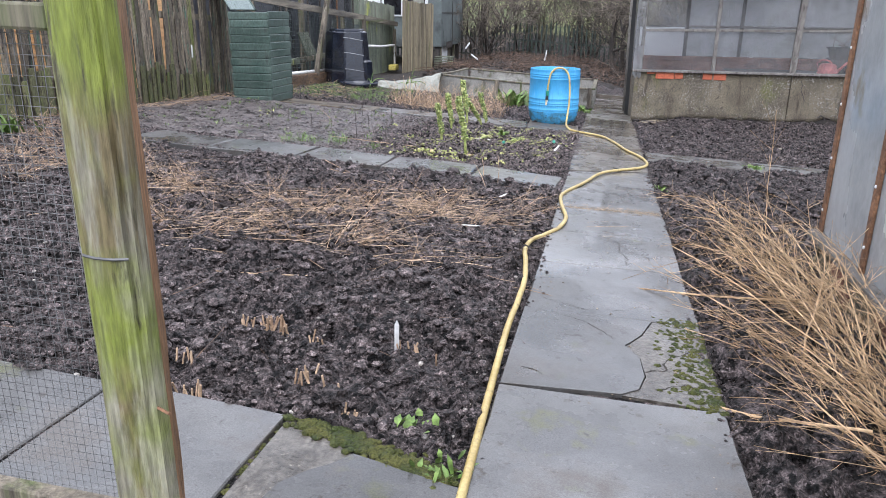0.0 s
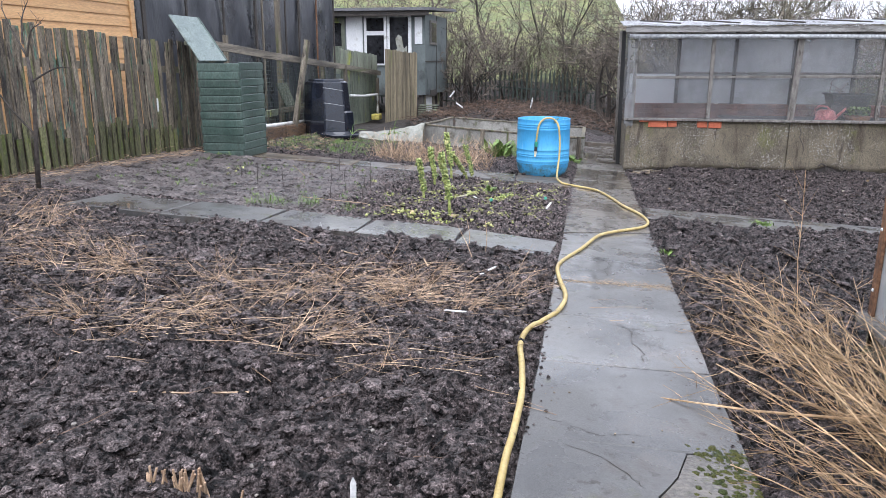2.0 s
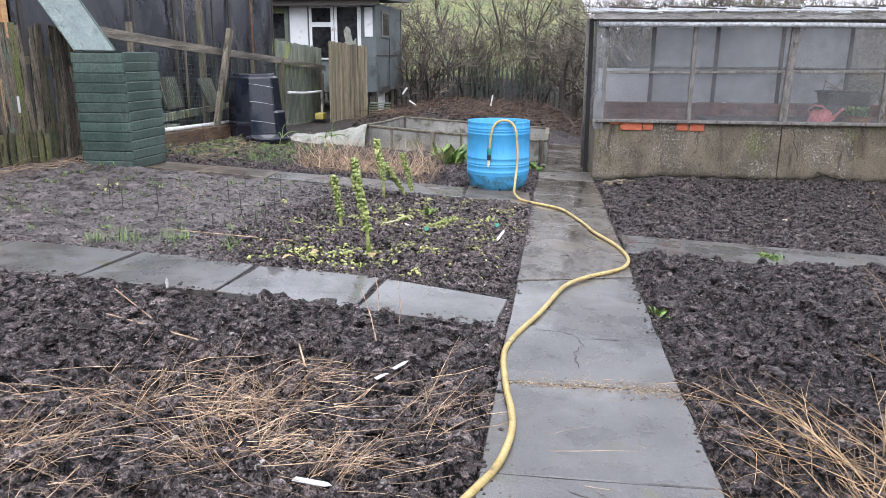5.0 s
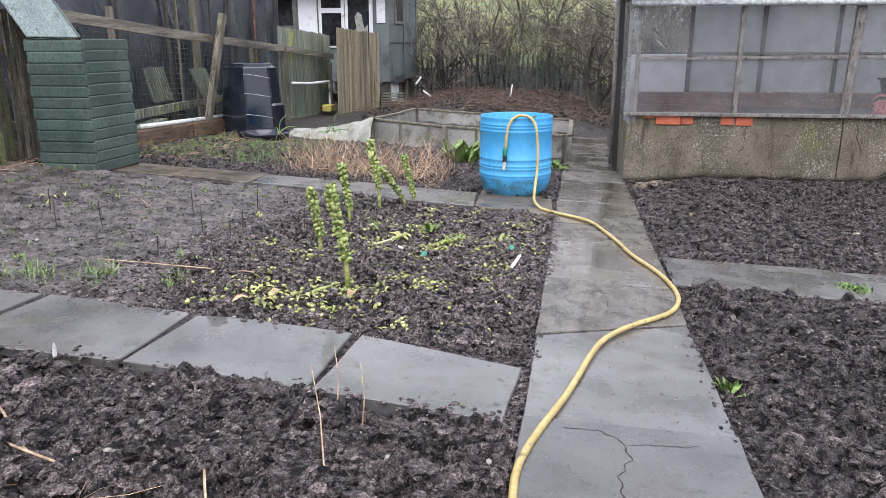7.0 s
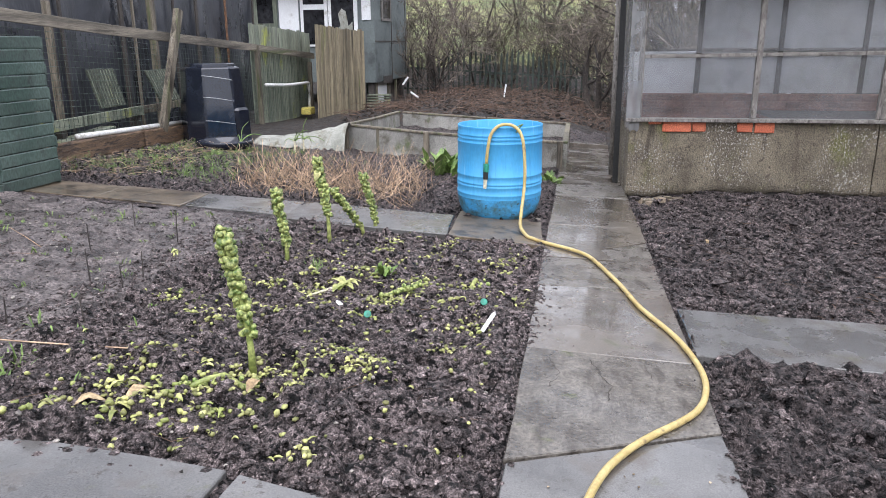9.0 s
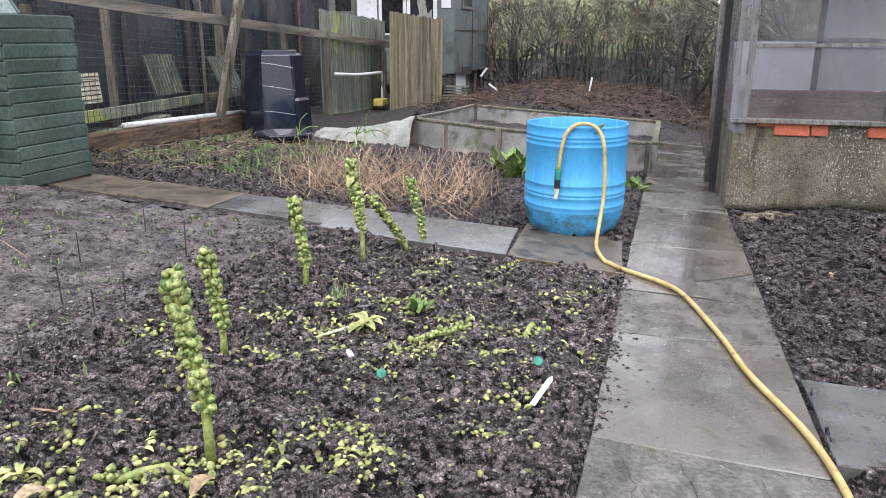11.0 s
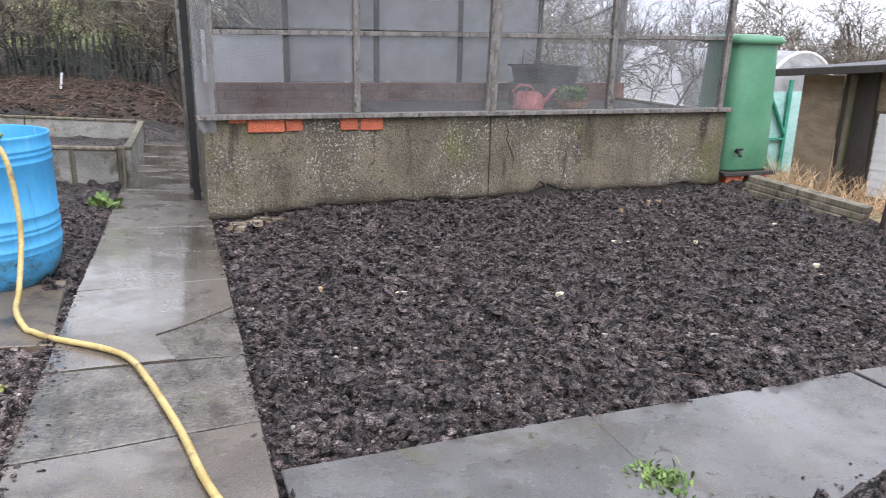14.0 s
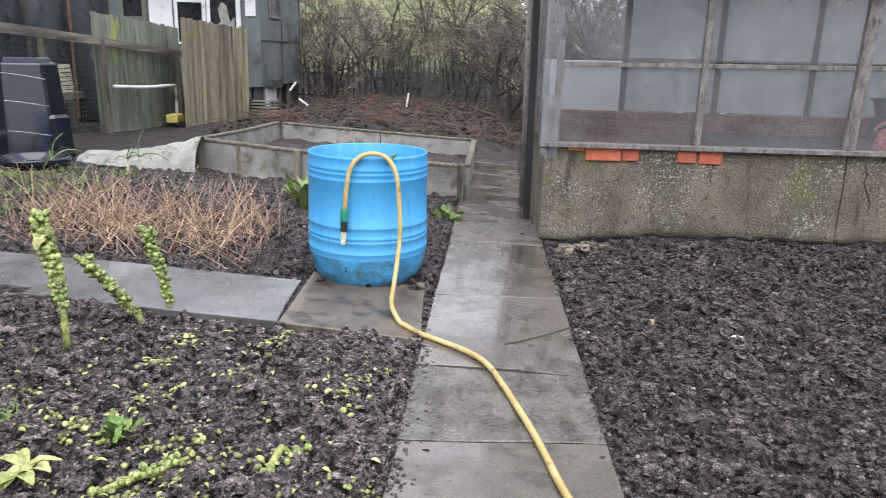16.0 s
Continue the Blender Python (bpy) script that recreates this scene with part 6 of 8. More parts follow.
# ---- things on the greenhouse bench and behind it ----
can = thing("watering_can", (4.56, 14.2, 0.42), "red plastic watering can on the greenhouse bench", "watering can")
part("body", Mesh().lathe([(0, 0), (0.14, 0), (0.145, 0.03), (0.13, 0.14), (0.09, 0.175), (0.05, 0.18)], 24, (4.56, 14.2, 0.422)), TERRACOTTA, can, smooth=True)
part("handle", Mesh().tube([(4.43, 14.2, 0.5), (4.40, 14.2, 0.6), (4.47, 14.2, 0.655), (4.57, 14.2, 0.64), (4.62, 14.2, 0.59)], 0.014, 8), TERRACOTTA, can, smooth=True)
part("spout", Mesh().tube([(4.68, 14.2, 0.46), (4.77, 14.2, 0.55), (4.83, 14.2, 0.62)], [0.03, 0.02, 0.016], 8), TERRACOTTA, can, smooth=True)
pot = thing("plant_pot", (5.0, 14.2, 0.42), "round brown plant bowl with bright green seedlings", "plant pot")
part("bowl", Mesh().lathe([(0, 0), (0.14, 0), (0.19, 0.09), (0.18, 0.09), (0.15, 0.07), (0, 0.07)], 24, (5.0, 14.2, 0.422)), RUST, pot, smooth=True)
m = Mesh()
for k in range(260):
    a, r = RND.uniform(0, 6.28), 0.16 * RND.random() ** 0.5
    x, y, z = 5.0 + r * math.cos(a), 14.2 + r * math.sin(a), 0.49 + RND.uniform(0.02, 0.13)
    d = Vector((RND.uniform(-1, 1), RND.uniform(-1, 1), RND.uniform(0.1, 1))).normalized() * 0.05
    s = d.cross(Vector((0, 0, 1))).normalized() * 0.022
    m.poly([(x, y, z), (x + d.x * 0.5 + s.x, y + d.y * 0.5 + s.y, z + d.z * 0.5), (x + d.x, y + d.y, z + d.z), (x + d.x * 0.5 - s.x, y + d.y * 0.5 - s.y, z + d.z * 0.5)], [(0, 1, 2, 3)])
part("seedlings", m, GREENLEAF, pot, "bright green leaves")
tub = thing("plastic_tub", (5.0, 14.75, 0.64), "black plastic trough with dead stems on a wooden box", "tub")
part("tray", Mesh().lathe([(0, 0), (0.255, 0), (0.285, 0.15), (0.315, 0.155), (0.315, 0.172), (0.275, 0.170), (0.26, 0.13), (0, 0.13)], 32, (5.0, 14.75, 0.642), 0.5), BLACKRUB, tub)
for k in range(9):
    x = 4.78 + 0.05 * k
    part("stem", Mesh().tube([(x, 14.72, 0.77), (x + RND.uniform(-0.1, 0.1), 14.70, 0.84), (x + RND.uniform(-0.25, 0.25), 14.68, RND.uniform(0.84, 1.02))], [0.006, 0.005, 0.003], 5), BROWNSTEM, tub)
stand = thing("box_stand", (5.0, 14.75, 0.42), "dark wooden box under the trough", "box")
part("box", Mesh().box((4.72, 14.52, 0.421), (5.28, 14.98, 0.641), ch=0.006), DARKWOOD, stand)
for x0, x1, y0, z0, z1, mt, lb in ((1.75, 2.55, 15.75, -0.4, 1.08, CLEANWHITE, "white board standing behind the greenhouse"), (3.3, 3.36, 16.3, -0.4, 1.25, WHITE, "white post behind the greenhouse"), (3.75, 3.8, 16.2, -0.4, 1.2, WHITE, "white post behind the greenhouse"), (3.05, 3.2, 16.5, -0.4, 0.95, GREYSHEET, "grey panel behind the greenhouse")):
    t = thing("standing_panel", (x0, y0, gz(x0, y0)), lb, "panel")
    part("panel", Mesh().box((x0, y0, z0), (x1, y0 + 0.05, z1), ch=0.006), mt, t)


# ---- loose growth and clutter ----
def ico(level):
    bm = bmesh.new()
    bmesh.ops.create_icosphere(bm, subdivisions=level, radius=1.0)
    v = np.array([q.co[:] for q in bm.verts])
    f = [tuple(q.index for q in p.verts) for p in bm.faces]
    bm.free()
    return v, f


ICO1, ICO2 = ico(1), ico(2)


def lumps(places, base, rng, flat=0.7, jag=0.28):
    """Uneven lumps at (x, y, z, size)."""
    bv, bf = base
    m = Mesh()
    for x, y, z, s in places:
        v = bv * (1 + rng.uniform(-jag, jag, (len(bv), 1))) * (s * rng.uniform(0.7, 1.3, 3))
        a = rng.uniform(0, 6.28)
        c, d = math.cos(a), math.sin(a)
        p = np.stack([v[:, 0] * c - v[:, 1] * d + x, v[:, 0] * d + v[:, 1] * c + y, v[:, 2] * flat + z], 1)
        m.poly(p.tolist(), bf)
    return m


rng = np.random.default_rng(5)


def in_bed(x, y):
    if y < 7.4 and abs(x - float(np.interp(y, [q[1] for q in HP], [q[0] for q in HP]))) < 0.035:
        return False
    if paved(np.array(x), np.array(y)) > 0 or y > 15.3 or x < -4.1 or x > 6.7 or (x > 1.6 and y > 13.5):
        return False
    return y > 3.2


def scatter(n, x0, x1, y0, y1, smin, smax, sink=0.45):
    out = []
    while len(out) < n:
        x, y = rng.uniform(x0, x1), rng.uniform(y0, y1)
        if in_bed(x, y):
            s = smin + (smax - smin) * rng.random() ** 2.5
            out.append((x, y, soil_z(x, y) + s * sink, s))
    return out


def stuff(name, m, material, label, category, smooth=False):
    return tagged(part(name, m, material, smooth=smooth), label, category, kind="stuff")


stuff("soil_clods", lumps(scatter(1500, -2.6, 0.93, 3.2, 7.2, 0.012, 0.042, 0.15), ICO2, rng, 0.6, 0.38), CLOD, "broken clods of dark wet soil", "soil")
stuff("soil_clods", lumps(scatter(500, -0.8, 0.93, 7.8, 11.0, 0.010, 0.034, 0.15), ICO2, rng, 0.6, 0.38), CLODPALE, "broken clods of trodden brown soil", "soil")
stuff("soil_clods", lumps(scatter(1300, 1.72, 5.8, 10.0, 13.4, 0.012, 0.040, 0.15) + scatter(700, 1.72, 4.6, 5.0, 9.2, 0.012, 0.042, 0.15), ICO2, rng, 0.6, 0.38), CLODDARK, "broken clods of freshly dug black soil", "soil")
stuff("soil_crumbs", lumps(scatter(17000, -3.0, 0.94, 3.2, 7.2, 0.004, 0.020), ICO1, rng, 0.7, 0.45), CLOD, "fine crumbs of dark soil", "soil")
stuff("soil_crumbs", lumps(scatter(8500, -1.3, 0.94, 7.8, 11.1, 0.004, 0.016) + scatter(2000, -3.2, 0.3, 11.8, 15.0, 0.006, 0.02), ICO1, rng, 0.7, 0.45), CLODPALE, "fine crumbs of brown soil", "soil")
stuff("soil_crumbs", lumps(scatter(15000, 1.69, 6.3, 9.9, 13.5, 0.005, 0.022) + scatter(7000, 1.69, 4.8, 5.0, 9.3, 0.005, 0.022), ICO1, rng, 0.7, 0.45), CLODDARK, "fine crumbs of black soil", "soil")
stuff("mud_crumbs", lumps(scatter(6500, -3.9, -0.9, 7.85, 11.0, 0.003, 0.013), ICO1, rng, 0.6, 0.4), MUD, "small crumbs on smooth mud", "soil")
stuff("pebbles", lumps(scatter(500, -3.0, 0.96, 3.2, 7.2, 0.004, 0.013, 0.5) + scatter(400, -3.0, 0.96, 7.8, 11.1, 0.004, 0.013, 0.5) + scatter(350, 1.71, 6.0, 9.9, 13.4, 0.004, 0.013, 0.5) + scatter(150, 1.71, 4.0, 5.0, 9.4, 0.004, 0.012, 0.5), ICO1, rng), PEBBLE, "small pale pebbles in the soil", "pebbles", True)
edge = []
for k in range(1400):
    y = rng.uniform(3.0, 13.4)
    x = 0.948 + rng.normal(-0.006, 0.024) if rng.random() < 0.5 else 1.672 + rng.normal(0.004, 0.022)
    if not (7.2 < y < 7.8 and x < 1.2) and not (9.4 < y < 9.95 and x > 1.2):
        edge.append((x, y, gz(x, y) + 0.010, rng.uniform(0.003, 0.012)))
for k in range(500):
    x = rng.uniform(-2.8, 0.9)
    y = rng.choice([7.22, 7.80]) + rng.normal(0, 0.03)
    edge.append((x, y, gz(x, y) + 0.012, rng.uniform(0.004, 0.015)))
for k in range(170):
    x = 2.75 + rng.random() ** 0.8 * 2.2
    y = 9.22 + 0.06 * (x - 1.7) + abs(rng.normal(0, 0.03 + 0.03 * (x > 3.2)))
    edge.append((x, y, gz(x, y) + 0.012, rng.uniform(0.003, 0.010)))
for k in range(500):
    x, y = 0.93 + 0.05 * abs(rng.normal()) ** 1.4, rng.uniform(8.3, 11.0)
    edge.append((x, y, gz(x, y) + 0.010, rng.uniform(0.003, 0.010)))
for k in range(260):
    x, y = rng.uniform(0.885, 0.955), rng.uniform(7.12, 7.85)
    edge.append((x, y, gz(x, y) + 0.002, rng.uniform(0.004, 0.013)))
grit = []
for k in range(1300):
    x = rng.uniform(0.98, 1.66)
    y = 6.555 + 0.15 * (x - 0.98) + rng.normal(0, 0.028 + 0.022 * (x > 1.4))
    grit.append((x, y, gz(x, y) + 0.012, rng.uniform(0.002, 0.007)))
for k in range(330):
    x, y = rng.normal(1.29, 0.05), 6.66 + 0.5 * rng.random() ** 1.5
    grit.append((x, y, gz(x, y) + 0.012, rng.uniform(0.002, 0.006)))
for k in range(160):
    x, y = rng.uniform(1.30, 1.56), rng.normal(7.19, 0.014)
    grit.append((x, y, gz(x, y) + 0.012, rng.uniform(0.002, 0.006)))
for k in range(300):
    x, y = rng.uniform(1.0, 1.64), rng.uniform(3.1, 10.9)
    grit.append((x, y, gz(x, y) + 0.012, rng.uniform(0.0015, 0.005)))
stuff("path_grit", lumps(grit, ICO1, rng, 0.6, 0.3), GRIT, "brown grit and dirt spilt on the slabs", "grit")
stuff("edge_crumbs", lumps(edge, ICO1, rng), CLOD, "soil spilt over the edges of the slabs", "soil")
moss = []
for k in range(420):
    t = rng.random()
    x, y = 0.42 + 0.48 * t + rng.normal(0, 0.02), 3.26 - 0.18 * t + rng.normal(0, 0.022)
    moss.append((x, y, gz(x, y) + 0.008, rng.uniform(0.006, 0.02)))
for k in range(520):
    x, y = 1.665 - abs(rng.normal(0, 0.075)), rng.uniform(3.72, 4.55)
    moss.append((x, y, gz(x, y) + 0.009, rng.uniform(0.005, 0.015)))
for k in range(90):
    x, y = rng.normal(0.39, 0.008), rng.uniform(2.2, 3.2)
    moss.append((x, y, gz(x, y) + 0.0, rng.uniform(0.005, 0.011)))
stuff("moss", lumps(moss, ICO1, rng, 0.6), MOSS, "olive green moss on slab edges", "moss", True)


def strand(m, base, d, length, r, droop=0.25, bend=0.12, seg=3, sides=3, taper=0.5):
    """One thin stem that bends and droops; returns its points."""
    p, d = Vector(base), Vector(d).normalized()
    pts = [p.copy()]
    for k in range(seg):
        d = (d + Vector((rng.normal(0, bend), rng.normal(0, bend), rng.normal(0, bend) - droop / seg))).normalized()
        p = p + d * (length / seg)
        g = soil_z(p.x, p.y) + r if p.y < 16 else gz(p.x, p.y)
        if p.z < g:
            p.z = g
        pts.append(p.copy())
    m.tube(pts, [r * (1 - (1 - taper) * k / seg) for k in range(seg + 1)], sides, False)
    return pts


# flattened straw over the near bed: feathery clumps and loose stalks
m = Mesh()
clumps = [(-1.81, 5.86), (-1.37, 5.69), (-0.76, 4.82), (-0.63, 5.15), (-0.72, 5.64), (-0.55, 5.66), (-0.12, 4.99), (-0.28, 6.04), (0.37, 4.93), (0.03, 6.06), (0.22, 6.31), (0.29, 5.76), (0.48, 5.65), (0.70, 6.02), (-2.47, 6.65), (-3.3, 6.85), (-3.7, 6.9), (-3.85, 7.4), (-3.5, 7.3), (-3.9, 6.5), (-3.1, 6.6), (-2.8, 6.5), (-0.02, 5.09), (-0.37, 4.97)]
for k in range(28):
    x = rng.uniform(-3.9, 0.4)
    clumps.append((x, min(6.4, 5.7 + 0.2 * math.sin(x * 2.3) + rng.normal(0, 0.45))))
for x, y in clumps:
    a = rng.uniform(-0.5, 0.9) + math.pi * (rng.random() < 0.4)
    for k in range(int(rng.integers(9, 20))):
        bx, by = x + rng.normal(0, 0.06), y + rng.normal(0, 0.05)
        b = a + rng.normal(0, 0.7)
        pts = strand(m, (bx, by, soil_z(bx, by)), (math.cos(b), math.sin(b), rng.uniform(0.3, 1.7)), rng.uniform(0.12, 0.34), rng.uniform(0.0008, 0.0016), 0.5, 0.13, 4)
        for q in range(1, 4):
            for z in range(2):
                strand(m, pts[q], (pts[q + 1] - pts[q]).normalized() + Vector((rng.normal(0, 0.5), rng.normal(0, 0.5), rng.normal(0.1, 0.35))), rng.uniform(0.03, 0.10), 0.0006, 0.2, 0.12, 2)
    for k in range(int(rng.integers(10, 22))):
        bx, by = x + rng.normal(0, 0.28), y + rng.normal(0, 0.12)
        b = rng.normal(0.1, 0.5)
        strand(m, (bx, by, soil_z(bx, by) + rng.uniform(0.004, 0.02)), (math.cos(b), math.sin(b), rng.uniform(0, 0.15)), rng.uniform(0.10, 0.42), rng.uniform(0.0008, 0.0018), 0.15, 0.08, 4)
for k in range(120):
    bx, by = rng.uniform(1.0, 1.66), rng.normal(6.63, 0.03)
    b = rng.uniform(0, 6.28)
    strand(m, (bx, by, gz(bx, by) + 0.014), (math.cos(b), math.sin(b), 0.05), rng.uniform(0.02, 0.07), 0.0007, 0.1, 0.15, 2)
stuff("flattened_straw", m, STRAW, "flattened tan dead stalks over the soil", "dead stalks")
m = Mesh()
for k in range(700):
    bx, by = rng.uniform(-1.95, -0.25), 12.75 + rng.normal(0, 0.32) - 0.25 * rng.random()
    by = min(max(by, 11.95), 13.6)
    a = rng.uniform(0, 6.28)
    strand(m, (bx, by, soil_z(bx, by)), (math.cos(a) * 0.9, math.sin(a) * 0.7, rng.uniform(0.2, 1.8)), rng.uniform(0.18, 0.5), rng.uniform(0.0015, 0.003), 0.2, 0.1)
stuff("dead_stalks", m, STRAW, "standing dead tan stalks beside the slabs", "dead stalks")
m = Mesh()
for k in range(700):
    y = rng.uniform(7.8, 11.6) if k < 260 else rng.uniform(12.1, 15.0)
    x = -4.05 + abs(rng.normal(0, 0.10)) if k < 260 else rng.uniform(-3.95, -2.9)
    a = rng.uniform(0, 6.28)
    strand(m, (x, y, soil_z(x, y)), (math.cos(a), math.sin(a), rng.uniform(0, 0.5)), rng.uniform(0.12, 0.35), 0.002, 0.4, 0.15)
stuff("fence_straw", m, STRAW, "dead grass along the foot of the fence", "dead grass")
m = Mesh()
for k in range(1700):
    x, y = 7.0 + abs(rng.normal(0, 0.9)), rng.uniform(9.5, 15.5)
    a = rng.uniform(0, 6.28)
    strand(m, (x, y, gz(x, y) - 0.01), (math.cos(a) * 0.5, math.sin(a) * 0.5, 1), rng.uniform(0.15, 0.42), 0.003, 0.35, 0.15)
stuff("dry_grass", m, FERN, "long pale dry grass beside the low shed", "grass")
m = Mesh()
for k in range(300):
    x, y = rng.uniform(1.75, 6.4), rng.uniform(9.95, 13.4)
    a = rng.uniform(0, 6.28)
    strand(m, (x, y, soil_z(x, y) + 0.01), (math.cos(a), math.sin(a), 0.1), rng.uniform(0.05, 0.22), 0.002, 0.3, 0.2)
for k in range(110):
    x, y = rng.uniform(-2.5, 0.9), rng.uniform(3.3, 11.0)
    if in_bed(x, y):
        a = rng.uniform(0, 6.28)
        strand(m, (x, y, soil_z(x, y) + 0.01), (math.cos(a), math.sin(a), 0.1), rng.uniform(0.05, 0.25), 0.002, 0.3, 0.2)
stuff("root_bits", m, BROWNSTEM, "bits of dead root and stem on the soil", "dead stalks")

# long dry sticks lying on the beds
for a, b, up_ in (((-0.413, 4.305), (-0.063, 4.499), 0.015), ((-0.92, 6.95), (-0.42, 6.6), 0.03), ((-0.75, 6.62), (-0.3, 6.55), 0.03), ((0.25, 7.1), (0.43, 6.7), 0.16), ((0.02, 6.75), (0.2, 6.45), 0.02), ((0.30, 7.2), (0.33, 7.12), 0.22), ((0.46, 6.98), (0.47, 6.94), 0.2), ((-2.0, 9.6), (-1.9, 9.7), 0.14), ((-1.4, 8.35), (-0.35, 8.62), 0.02)):
    t = thing("dry_stick", (a[0], a[1], soil_z(*a)), "thin dry tan stick on the soil", "stick", "sticks on the beds")
    m = Mesh().tube([(a[0], a[1], soil_z(*a) + 0.006 + up_), ((a[0] + b[0]) / 2 + 0.01, (a[1] + b[1]) / 2, max(soil_z((a[0] + b[0]) / 2, (a[1] + b[1]) / 2) + 0.012, (soil_z(*a) + soil_z(*b) + up_) / 2)), (b[0], b[1], soil_z(*b) + 0.0)], [0.0028, 0.0038, 0.004] if up_ < 0.1 else [0.0014, 0.0022, 0.0028], 5)
    part("stem", m, STRAW, t)
for x, y, h in ((-2.09, 8.92, 0.2), (-1.9, 9.1, 0.19), (-1.23, 8.63, 0.12), (-1.31, 9.3, 0.17), (-1.08, 9.23, 0.12), (-1.31, 10.16, 0.2), (-1.08, 9.41, 0.14), (-0.95, 8.75, 0.13), (-1.62, 9.75, 0.16), (-2.5, 9.4, 0.15), (-0.72, 9.6, 0.14), (-1.75, 10.4, 0.16)):
    t = thing("twig_stick", (x, y, soil_z(x, y)), "short dark twig pushed upright in the mud", "stick", "twigs marking a row")
    part("stem", Mesh().tube([(x, y, soil_z(x, y) - 0.02), (x + rng.normal(0, 0.012), y, soil_z(x, y) + h)], [0.004, 0.003], 5), DARKWOOD, t)

# cut stubble of old stems
for x, y, n, h in ((0.08, 3.84, 16, 0.075), (0.0, 3.88, 8, 0.05), (0.05, 3.33, 7, 0.085), (-0.10, 3.48, 6, 0.05), (0.23, 3.83, 5, 0.05), (0.62, 3.86, 7, 0.045), (0.39, 3.46, 9, 0.05), (0.55, 3.36, 8, 0.04)):
    t = thing("cut_stems", (x, y, soil_z(x, y)), "clump of cut orange-brown stem stubs", "stubble", "stubs in the bed")
    for k in range(n):
        bx, by = x + rng.normal(0, 0.04), y + rng.normal(0, 0.018)
        m = Mesh().tube([(bx, by, soil_z(bx, by) - 0.01), (bx + rng.normal(0, 0.012), by + rng.normal(0, 0.01), soil_z(bx, by) + h * rng.uniform(0.5, 1.1))], [0.004, 0.0035], 5)
        part("stem", m, STRAW, t)

# dry asparagus leaning over the path
def fern_clump(x, y, n, seedling):
    t = thing("dry_asparagus", (x, y, soil_z(x, y)), "collapsed golden dry asparagus fern", "plant", "dry asparagus by the path")
    side = Mesh()
    for k in range(n):
        bx, by = x + rng.normal(0, 0.09), y + rng.normal(0, 0.13)
        d = (rng.normal(-0.22, 0.22), rng.normal(0.85, 0.15), rng.uniform(0.12, 0.48))
        one = Mesh()
        pts = strand(one, (bx, by, soil_z(bx, by)), d, rng.uniform(0.6, 1.1), rng.uniform(0.0024, 0.004), 0.5, 0.08, 6, 4)
        part("stem", one, FERN, t)
        for q in range(1, 6):
            for z in range(int(rng.integers(1, 4))):
                p = pts[q].lerp(pts[q + 1], rng.random())
                dd = (pts[q + 1] - pts[q]).normalized() + Vector((rng.normal(0, 0.45), rng.normal(0, 0.35), rng.normal(0, 0.3)))
                tw = strand(side, p, dd, rng.uniform(0.12, 0.34), 0.0014, 0.15, 0.12, 3)
                for w in range(2):
                    strand(side, tw[1 + w], dd + Vector((rng.normal(0, 0.6), rng.normal(0, 0.6), rng.normal(0, 0.5))), rng.uniform(0.05, 0.13), 0.0009, 0.1, 0.1, 2)
    tagged(part("feathery_growth", side, FERN, t), kind="stuff")


for x, y, n in ((2.24, 3.1, 12), (2.18, 3.5, 13), (2.28, 3.85, 13), (2.17, 4.2, 13), (2.27, 4.55, 13), (2.20, 4.95, 11), (2.14, 5.3, 11), (2.30, 5.3, 8)):
    fern_clump(x, y, n, 0)
t = thing("dry_stick", (1.95, 4.75, soil_z(1.95, 4.75)), "long dry stem lying out over the slabs", "stick", "sticks on the beds")
part("stem", Mesh().tube([(2.1, 4.72, 0.12), (1.75, 4.80, 0.08), (1.42, 4.92, 0.045), (1.31, 4.98, 0.03)], [0.005, 0.0045, 0.003, 0.002], 5), FERN, t)
t = thing("dry_stick", (1.9, 3.6, soil_z(1.9, 3.6)), "long dry stem lying out over the slabs", "stick", "sticks on the beds")
part("stem", Mesh().tube([(2.05, 3.62, 0.14), (1.75, 3.72, 0.09), (1.45, 3.88, 0.06), (1.38, 3.94, 0.045)], [0.005, 0.0045, 0.003, 0.002], 5), FERN, t)
t = thing("dead_weed", (2.28, 6.3, soil_z(2.28, 6.3)), "tall thin dead weed stem standing alone", "plant")
m = Mesh()
pts = strand(m, (2.28, 6.3, soil_z(2.28, 6.3)), (-0.06, 0.03, 1), 0.85, 0.003, 0.0, 0.05, 7, 4)
for q in range(2, 7):
    for k in range(3):
        strand(m, pts[q], (rng.normal(0, 0.8), rng.normal(0, 0.5), 0.9), rng.uniform(0.06, 0.2), 0.0012, 0.0, 0.1, 3)
part("stem", m, FERN, t)

# brussels sprouts
sprout_me = data(lumps([(0, 0, 0, 1.0)], ICO2, np.random.default_rng(2), 1.0, 0.07), "sprout", SPROUT, True)


